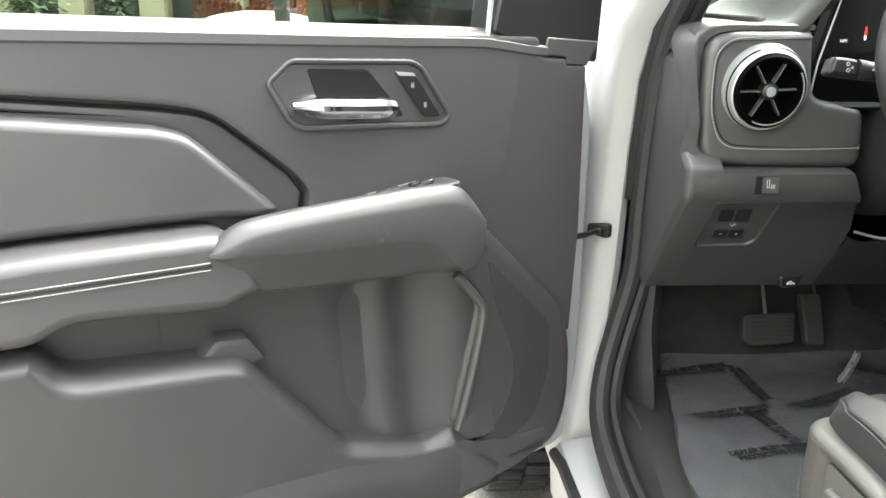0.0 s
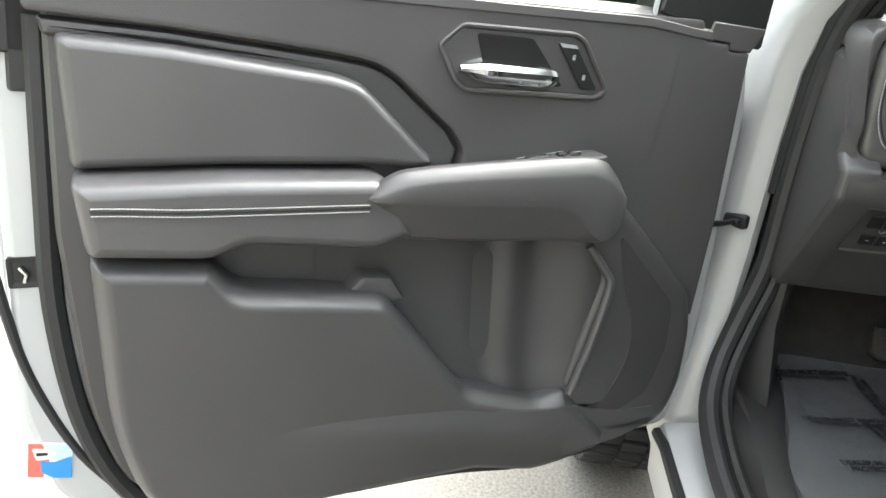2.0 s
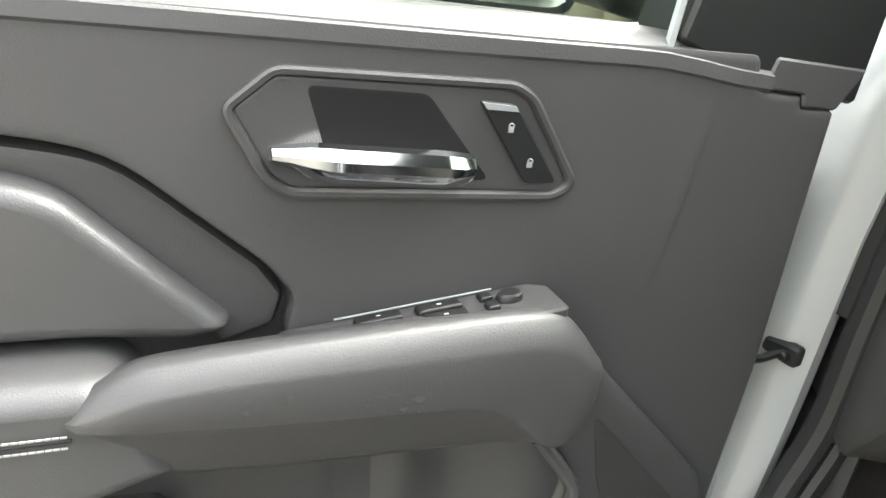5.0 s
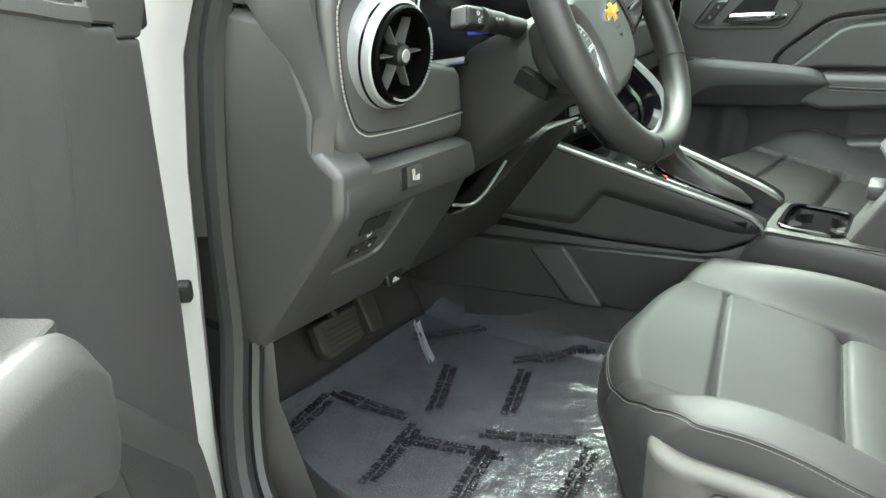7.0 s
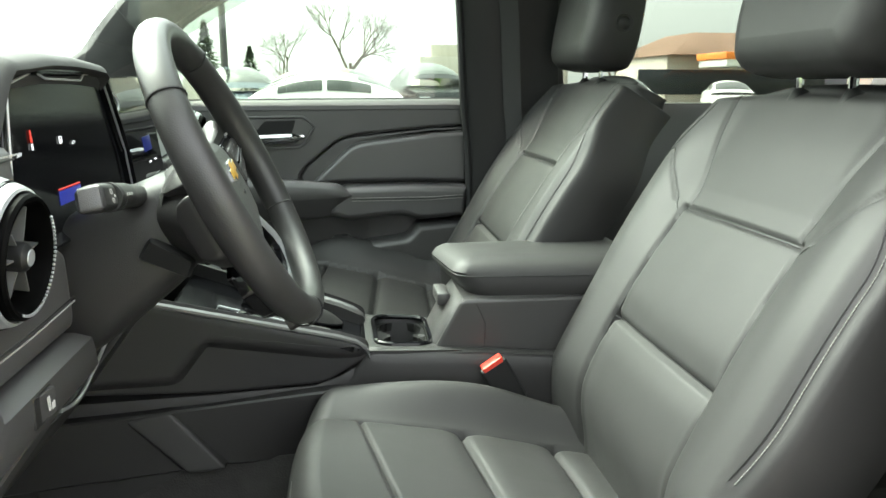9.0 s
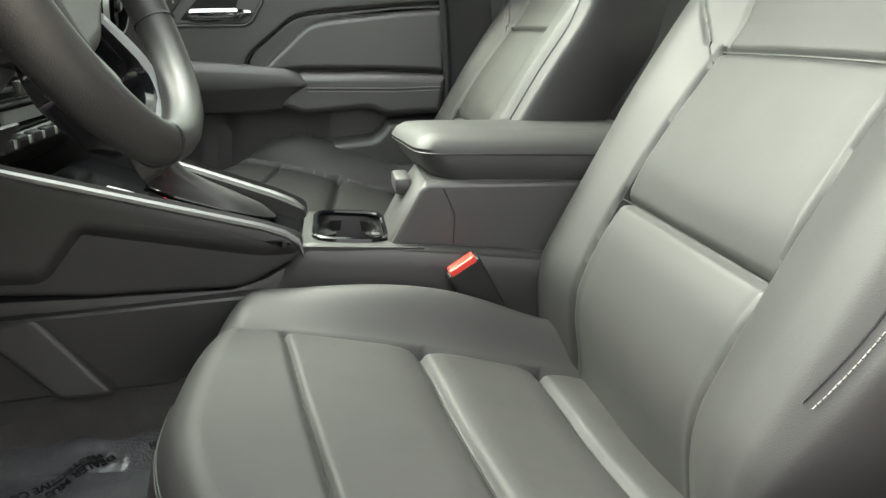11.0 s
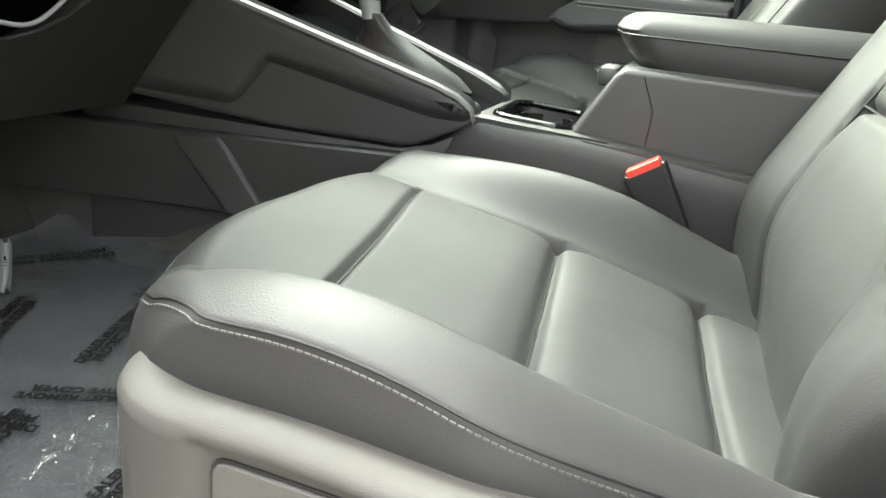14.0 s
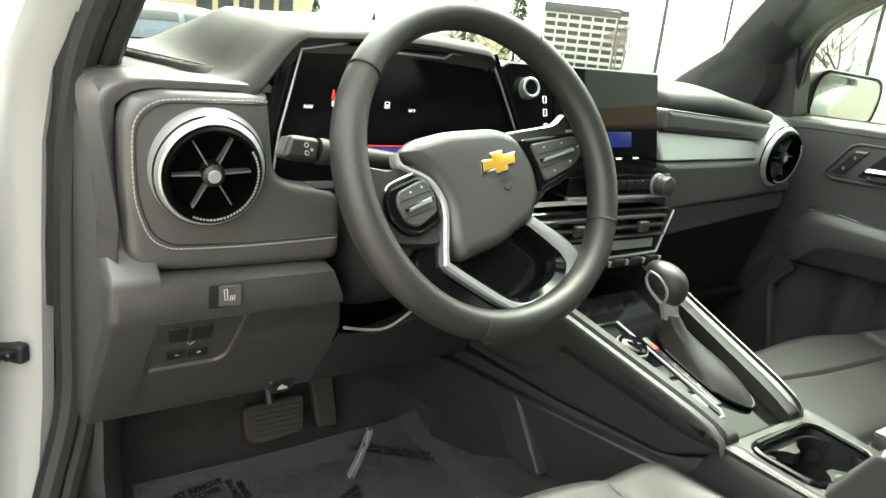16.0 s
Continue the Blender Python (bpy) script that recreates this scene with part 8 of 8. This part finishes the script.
for place in ((-0.235, -0.132, -0.384, -0.129), (-0.2075, -0.115, -0.274, 0.054), (-0.084, -0.143, -0.198, -0.175), (-0.195, -0.280, -0.211, -0.150), (-0.075, -0.260, -0.095, -0.140), (0.0, -0.052, -0.126, -0.105), (-0.109, -0.067, -0.164, 0.120), (-0.09, 0.200, -0.185, 0.118), (-0.361, -0.276, -0.375, -0.159), (-0.30, 0.19, -0.38, 0.09), (0.035, -0.20, 0.025, -0.06), (0.04, 0.10, -0.02, 0.20)):
    words(*place)
# A pale ridged strip on the film stands in for a bright reflected streak.
rows = []
for x, y in ((-0.405, 0.122), (-0.38, 0.098), (-0.345, 0.064), (-0.31, 0.030)):
    z = ground_film(x, y)
    rows.append([V(x + 0.7 * d, y + 0.7 * d, z + h) for d, h in ((0, 0.001), (0.003, 0.009), (0.006, 0.002), (0.009, 0.002), (0.012, 0.008), (0.015, 0.001))])
part("film_glint", loft(bmesh.new(), rows, closed=False), material("film_glint", (0.42, 0.43, 0.44), 0.18, coat=0.4), film)

# ---- outside ----
ASPHALT = material("worn_asphalt", (0.15, 0.142, 0.126), 0.9, grain=1.0, grain_size=160, blotch=0.75, blotch_size=110.0, spec=0.2)
GRASS = material("lawn", (0.10, 0.17, 0.035), 0.9, grain=1.0, grain_size=60, blotch=0.4, blotch_size=2.0, spec=0.1)
STONE = material("beige_stone", (0.50, 0.44, 0.33), 0.85, grain=0.4, grain_size=40, blotch=0.15, blotch_size=1.2)
STUCCO = material("tan_wall", (0.45, 0.38, 0.24), 0.9, blotch=0.1, blotch_size=0.4)
CONCRETE = material("pale_concrete", (0.48, 0.45, 0.40), 0.9, blotch=0.15, blotch_size=0.6)
PALE_GLASS = material("sky_lit_car_glass", (0.045, 0.052, 0.048), 0.08, spec=0.5, blotch=0.05, rough_var=0.02)
DARK_GLASS = material("dark_window", (0.03, 0.035, 0.04), 0.1, spec=0.25)
BARK = material("grey_bark", (0.16, 0.13, 0.11), 0.9, grain=0.8, grain_size=40, blotch=0.3)
NEEDLE = material("evergreen_needles", (0.055, 0.085, 0.035), 0.8, blotch=0.4, blotch_size=3)
SPRUCE = material("blue_green_needles", (0.10, 0.14, 0.09), 0.8, blotch=0.4, blotch_size=3)
RUSSET = material("russet_leaves", (0.22, 0.06, 0.03), 0.8, blotch=0.5, blotch_size=4)
YELLOW = material("yellow_leaves", (0.55, 0.33, 0.04), 0.8, blotch=0.4, blotch_size=4)
ORANGE = material("orange_fascia", (0.80, 0.22, 0.03), 0.5)
BRICK_ROOF = material("brown_roof", (0.16, 0.09, 0.06), 0.9, blotch=0.2)
POST = material("dark_post", (0.05, 0.05, 0.05), 0.5, blotch=0.1)

g = finish("ground", pillow(bmesh.new(), frame_map((0, 0, 0), (1, 0, 0), (0, 1, 0), (0, 0, 1)), [(-600, -600), (600, -600), (600, 600), (-600, 600)], [(0, -0.3), (0, 0.0), (1, 0.0)], r=1), ASPHALT)
tagged(g, "worn grey asphalt car park", "ground", kind="structure")
for lo, hi in (((-60, -60, 0.0), (-6.5, -0.5, 0.14)), ((-70, 24, 0.0), (40, 30, 0.14)), ((3.0, -60, 0.0), (60, -7, 0.14))):
    lw = finish("ground_lawn", box(bmesh.new(), lo, hi, 0.05), GRASS)
    tagged(lw, "raised lawn beside the car park", "lawn", kind="structure")


def leafy(root, name, mat, centre, size, count, leaf, seed):
    """A crown of many small leaf clumps in an uneven cloud."""
    rng = random.Random(seed)
    verts, faces = [], []
    for _ in range(count):
        while True:
            p = Vector([rng.uniform(-1, 1) for _ in range(3)])
            if p.length < 1 and rng.random() < 0.25 + 0.75 * p.length and noise.noise(p * 2.3 + Vector((seed, 0, 0))) > -0.18:
                break
        c = Vector(centre) + Vector((p.x * size[0], p.y * size[1], p.z * size[2]))
        a = Vector([rng.gauss(0, 1) for _ in range(3)]).normalized() * leaf * rng.uniform(0.5, 1.4)
        b = a.orthogonal().normalized() * leaf * rng.uniform(0.3, 0.8)
        k = len(verts)
        verts += [c - a, c + b, c + a, c - b + a.cross(b) * 4 * leaf]
        faces += [(k, k + 1, k + 2), (k, k + 2, k + 3)]
    me = bpy.data.meshes.new(name)
    me.from_pydata([tuple(v) for v in verts], [], faces)
    me.materials.append(mat)
    ob = new(name, me)
    ob.parent = root
    return ob


def branching(bm, p, d, length, r, depth, rng, spread=0.5):
    q = p + d * length
    mid = p.lerp(q, 0.5) + Vector((rng.gauss(0, 1), rng.gauss(0, 1), 0)) * length * 0.04
    tube(bm, [p, mid, q], lambda t: r * (1 - 0.35 * t), 6 if depth > 2 else 4)
    if depth == 0:
        return
    for _ in range(3 if depth > 1 else 4):
        nd = (d + Vector([rng.gauss(0, spread) for _ in range(3)]) + Vector((0, 0, 0.12))).normalized()
        branching(bm, p.lerp(q, rng.uniform(0.55, 1.0)), nd, length * rng.uniform(0.6, 0.82), r * 0.58, depth - 1, rng, spread)


def bare_tree(x, y, h, seed, label="bare grey tree without leaves", leaves=None):
    t = thing("tree", label, "tree", "trees round the car park")
    rng = random.Random(seed)
    bm = bmesh.new()
    branching(bm, Vector((x, y, -0.1)), Vector((0, 0, 1)), h * 0.28, h * 0.016, 5 if leaves else 6, rng, 0.42)
    part("trunk", bm, BARK, t)
    if leaves:
        leafy(t, "crown", leaves, (x, y, h * 0.62), (h * 0.3, h * 0.3, h * 0.34), 900, 0.09, seed)


def conifer(x, y, h, w, seed, mat=NEEDLE, label="dark evergreen tree beside the car park", base=0.0):
    t = thing("tree", label, "tree", "trees round the car park")
    part("trunk", tube(bmesh.new(), [V(x, y, base - 0.1), V(x, y, h * 0.9)], lambda s: h * 0.02 * (1.1 - s), 7), BARK, t)
    rng = random.Random(seed)
    verts, faces = [], []
    for k in range(2600):
        s = rng.random() ** 0.8
        a = rng.uniform(0, 2 * math.pi)
        rad = w * (1 - s) * (0.75 + 0.25 * math.sin(5 * a + 9 * s)) * rng.uniform(0.45, 1.05)
        c = Vector((x + rad * math.cos(a), y + rad * math.sin(a), base + 0.1 + s * (h - 0.1) - 0.10 * rad))
        o = Vector((math.cos(a), math.sin(a), rng.uniform(-0.6, 0.2))) * h * 0.035
        b = Vector((-math.sin(a), math.cos(a), rng.uniform(-0.4, 0.4))) * h * 0.014
        k0 = len(verts)
        verts += [c - b, c + o, c + b, c - o * 0.4]
        faces += [(k0, k0 + 1, k0 + 2), (k0, k0 + 2, k0 + 3)]
    me = bpy.data.meshes.new("crown")
    me.from_pydata([tuple(v) for v in verts], [], faces)
    me.materials.append(mat)
    ob = new("crown", me)
    ob.parent = t


def shrub(x, y, h, w, seed, mat, label):
    t = thing("shrub", label, "shrub", "shrubs by the building")
    rng = random.Random(seed)
    bm = bmesh.new()
    for k in range(7):
        d = Vector((rng.gauss(0, 0.4), rng.gauss(0, 0.4), 1)).normalized()
        branching(bm, Vector((x + rng.gauss(0, w * 0.2), y + rng.gauss(0, w * 0.2), 0.1)), d, h * 0.4, 0.018, 2, rng, 0.4)
    part("stems", bm, BARK, t)
    leafy(t, "crown", mat, (x, y, h * 0.55), (w, w, h * 0.52), 2200, 0.055, seed)


def lamp_post(x, y, h, r=0.07):
    t = thing("street_lamp", "tall dark lamp post in the car park", "lamp post", "lamp posts")
    part("pole", tube(bmesh.new(), [V(x, y, 0), V(x, y, h)], lambda s: r * (1.2 - 0.4 * s), 10), POST, t)
    part("lamp_arm", tube(bmesh.new(), [V(x, y, h - 0.1), V(x - 0.9, y, h)], 0.04, 8), POST, t)
    part("lamp_head", box(bmesh.new(), (x - 1.4, y - 0.18, h - 0.06), (x - 0.8, y + 0.18, h + 0.06), 0.03), POST, t)


def parked_car(x, y, turn, mat, label, length=4.7, width=1.8, height=1.42, tall=False, word="car"):
    """A parked car: body, glasshouse, windows, lamps and wheels."""
    t = thing("parked_" + word, label, word, "parked vehicles")
    m = pose(x, y, 0, 0, 0, turn)
    put = lambda u, v, h: m @ Vector((u, v, h))
    L, W, H = length / 2, width / 2, height
    belt = H * 0.64
    rings = []
    for u, w, zt in ((-L, 0.72, belt * 0.75), (-L + 0.12, 0.9, belt * 0.86), (-L + 0.9, 0.98, belt * 0.94), (-0.2 * L, 1.0, belt), (0.55 * L, 1.0, belt), (L - 0.5, 0.98, belt * 1.0), (L - 0.08, 0.9, belt * 0.94), (L, 0.75, belt * 0.7)):
        rings.append([put(u, -W * w, 0.28), put(u, -W * w * 1.0, zt * 0.75), put(u, -W * w * 0.95, zt - 0.02), put(u, -W * w * 0.85, zt), put(u, W * w * 0.85, zt), put(u, W * w * 0.95, zt - 0.02), put(u, W * w, zt * 0.75), put(u, W * w, 0.28)])
    part("body", loft(bmesh.new(), rings), mat, t)
    f0, r1 = (-0.46 * L, 0.86 * L) if not tall else (-0.48 * L, 0.98 * L)
    k0 = 0.62 if not tall else 0.40

    def cab(q, t, out=0.0):
        """A point of the glasshouse: q from front to rear, t across, out proud of it."""
        lift = math.sin(math.pi * (0.02 + 0.96 * q)) ** k0
        g = t * math.pi / 2
        c, sn = abs(math.cos(g)) ** 0.5, abs(math.sin(g)) ** 0.75 * math.copysign(1, g)
        return put(f0 + (r1 - f0) * q, sn * (W * (0.93 - 0.20 * lift * c) + out), belt - 0.03 + (H - belt + 0.03 + out) * lift * c)

    def patch(q0, q1, t0, t1, out=0.012):
        return sheet(bmesh.new(), [[cab(q0 + (q1 - q0) * i / 10, t0 + (t1 - t0) * j / 10, out) for j in range(11)] for i in range(11)])
    part("cabin", sheet(bmesh.new(), [[cab(i / 30, -1 + 2 * j / 32) for j in range(33)] for i in range(31)]), mat, t)
    w0, w1, v0, v1 = (0.05, 0.30, 0.76, 0.95) if not tall else (0.04, 0.20, 0.90, 0.98)
    part("windscreen", patch(w0, w1, -0.56, 0.56), PALE_GLASS, t)
    part("rear_glass", patch(v0, v1, -0.54, 0.54), PALE_GLASS, t)
    for sgn in (-1, 1):
        part("side_glass", patch(w0 + 0.16, 0.50, sgn * 0.66, sgn * 0.92), PALE_GLASS, t)
        part("side_glass", patch(0.53, v0 + 0.06, sgn * 0.66, sgn * 0.92), PALE_GLASS, t)
    for u in (-0.60 * L, 0.60 * L):
        for sgn in (-1, 1):
            q = frame_map(put(u, sgn * W * 0.92, 0.33), m.to_3x3() @ V(1, 0, 0), V(0, 0, 1), m.to_3x3() @ V(0, sgn, 0))
            wh = part("wheel", revolve(bmesh.new(), q, [(0, 0.06), (0.2, 0.06), (0.21, 0.09), (0.31, 0.1), (0.33, 0.06), (0.33, -0.1)], 28), RUBBER, t)
            part("rim", revolve(bmesh.new(), q, [(0, 0.075), (0.05, 0.08), (0.08, 0.065), (0.19, 0.075), (0.205, 0.095)], 24), SATIN, wh)
    for sgn in (-1, 1):
        part("head_lamp", box(bmesh.new(), (-L - 0.01, sgn * W * 0.62 - 0.17, belt * 0.62), (-L + 0.14, sgn * W * 0.62 + 0.17, belt * 0.76), 0.03, put), CHROME, t)
        part("tail_lamp", box(bmesh.new(), (L - 0.12, sgn * W * 0.66 - 0.15, belt * 0.68), (L + 0.01, sgn * W * 0.66 + 0.15, belt * 0.86), 0.03, put), RED, t)
    return t


WHITE_CAR = material("white_paint", (0.75, 0.76, 0.76), 0.25, coat=0.5, blotch=0.02)
BLACK_CAR = material("black_paint", (0.015, 0.017, 0.02), 0.25, coat=0.15)
MAROON = material("maroon_paint", (0.12, 0.018, 0.02), 0.22, coat=0.6)
SLATE = material("slate_blue_paint", (0.10, 0.13, 0.16), 0.25, coat=0.5)
parked_car(0.35, 14.6, 178, WHITE_CAR, "white saloon parked beside the truck", 4.5, 1.8, 1.52)
parked_car(0.2, 23.0, 160, MAROON, "maroon estate car parked in the next row", 4.4, 1.8, 1.84, True)
parked_car(2.9, 22.5, 95, BLACK_CAR, "black sport utility vehicle parked nose out", 4.8, 1.95, 1.96, True)
parked_car(-2.4, 18.5, 105, SLATE, "dark grey car parked ahead of the white saloon", 4.6, 1.8, 1.72)
parked_car(8.6, 21.0, 80, WHITE_CAR, "white car parked further along the row", 4.6, 1.8, 1.55)
parked_car(-16.4, 3.7, 90, SLATE, "slate blue van parked in front of the truck", 5.4, 1.95, 1.56, True, "van")
parked_car(-10.2, -3.1, 80, WHITE_CAR, "white car parked near the stone building", 4.6, 1.8, 1.48)
parked_car(16.0, 28.0, 70, WHITE_CAR, "white car by the filling station", 4.6, 1.8, 1.5)

# Stone-columned building ahead of the open door.
b1 = thing("stone_building", "low beige stone building with deep window bays", "building")
part("wall", box(bmesh.new(), (-19.5, -14, 0), (-17.2, 2, 7), 0.03), STONE, b1)
for k in range(9):
    y = -13.2 + 1.75 * k
    part("column", box(bmesh.new(), (-17.2, y - 0.28, 0), (-16.7, y + 0.28, 6.6), 0.03), STONE, b1)
    if k < 8:
        w = part("window", box(bmesh.new(), (-17.24, y + 0.34, 0.7), (-17.12, y + 1.40, 3.6), 0.01), DARK_GLASS, b1)
        part("frame", box(bmesh.new(), (-17.14, y + 0.84, 0.7), (-17.06, y + 0.90, 3.6), 0.01), POST, w)
part("parapet", box(bmesh.new(), (-19.6, -14.2, 6.6), (-16.6, 2.2, 7.2), 0.05), STONE, b1)
conifer(-11.3, -6.3, 2.5, 1.3, 11, SPRUCE, "low blue-green spruce by the building")
conifer(-11.9, -5.3, 2.2, 1.1, 12, SPRUCE, "low blue-green spruce by the building")
shrub(-11.2, -2.3, 2.3, 0.75, 21, RUSSET, "russet autumn shrub with bare stems")
shrub(-13.0, -3.9, 2.0, 0.5, 22, RUSSET, "russet autumn shrub with bare stems")
shrub(-12.0, -9.0, 2.0, 0.7, 23, RUSSET, "russet autumn shrub with bare stems")
lamp_post(-7.06, -1.92, 6.0, 0.075)
# Long tan building and the tall office block ahead.
b2 = thing("tan_building", "long plain tan commercial building", "building")
part("wall", box(bmesh.new(), (-44, 1.5, 0), (-38, 18.3, 6.5), 0.05), STUCCO, b2)
part("wall", box(bmesh.new(), (-52, 18.4, 0), (-46, 40, 2.4), 0.05), STUCCO, b2)
for k in range(5):
    part("window", box(bmesh.new(), (-38.1, 12 + 1.1 * k, 0.5), (-37.95, 12.8 + 1.1 * k, 4.4), 0.02), DARK_GLASS, b2)
b3 = thing("office_block", "tall concrete office block with rows of dark windows", "building")
om = pose(-84, 88, -2, 0, 0, 45)
oput = lambda u, v, h: om @ Vector((u, v, h))
part("core", box(bmesh.new(), (-6.2, -4, 0), (6.2, 4, 11.6), 0.05, oput), DARK_GLASS, b3)
for k in range(9):
    part("storey_band", box(bmesh.new(), (-6.5, -4.3, 1.0 + 1.15 * k), (6.5, 4.3, 1.5 + 1.15 * k), 0.03, oput), CONCRETE, b3)
for k in range(8):
    part("pier", box(bmesh.new(), (-6.45 + 1.80 * k, -4.25, 0), (-6.15 + 1.80 * k, 4.25, 10.4), 0.03, oput), CONCRETE, b3)
part("roof_storey", box(bmesh.new(), (-6.6, -4.4, 10.4), (5.0, 4.4, 11.8), 0.05, oput), POST, b3)
b4 = thing("white_building", "distant white building with a roof plant room", "building")
part("wall", box(bmesh.new(), (9, 82, 0), (26, 92, 4.4), 0.05), CONCRETE, b4)
part("plant_room", box(bmesh.new(), (10.5, 84, 4.4), (14, 90, 5.8), 0.05), CONCRETE, b4)
b5 = thing("filling_station", "filling station with an orange and white canopy and a brown roof", "building")
part("canopy", box(bmesh.new(), (19.6, 35, 2.25), (34, 38, 2.62), 0.05), WHITE_CAR, b5)
part("fascia", box(bmesh.new(), (19.5, 34.9, 2.62), (34.1, 38.1, 2.98), 0.05), ORANGE, b5)
part("shop", box(bmesh.new(), (18.7, 40, 0), (34, 48, 3.0), 0.05), CONCRETE, b5)
part("roof", loft(bmesh.new(), [[V(18.5, 39, 3.0), V(34, 39, 3.0), V(34, 49, 3.0), V(18.5, 49, 3.0)], [V(21.2, 42, 4.4), V(32, 42, 4.4), V(32, 46, 4.4), V(21.2, 46, 4.4)]]), BRICK_ROOF, b5)
part("shop_window", box(bmesh.new(), (17, 39.9, 0.8), (30, 40.05, 2.2), 0.03), DARK_GLASS, b5)
for x, y, h, s in ((0.8, 44, 9.5, 31), (-3.0, 46, 6.5, 32), (-58, 68, 9, 33), (-54, 62, 7.5, 34), (-17, 35, 8, 35), (-20, 40, 7, 36), (14, 36, 6, 37), (-12, 42, 6, 38)):
    bare_tree(x, y, h, s)
for x, y, h, w, s in ((-5.7, 33.6, 4.0, 1.5, 41), (-3.9, 34.5, 3.0, 1.3, 42), (-38.5, 29.5, 6.5, 2.4, 43), (-37.0, 32.5, 6.0, 2.2, 44), (-53, 26, 4.4, 1.6, 45), (-51, 30, 3.3, 1.2, 46)):
    conifer(x, y, h, w, s)
for x, y, h in ((-2.75, 18.9, 8.0), (-39.1, 44.5, 5.4), (-18.0, 23.1, 8.0), (-21.7, 32.7, 8.0), (-11.9, 26.8, 6.0), (-4.6, 31, 5.0)):
    lamp_post(x, y, h)
# Behind the truck: lawn edge with yellow-leaved trees, seen in the mirrors.
for x, y, h, s in ((14, -6.5, 7, 51), (17, -9, 8, 52), (21, -6, 7.5, 53), (12, -10, 6.5, 54), (26, -12, 9, 55), (30, -3, 8, 56)):
    bare_tree(x, y, h, s, "tree with thin yellow autumn leaves", YELLOW)
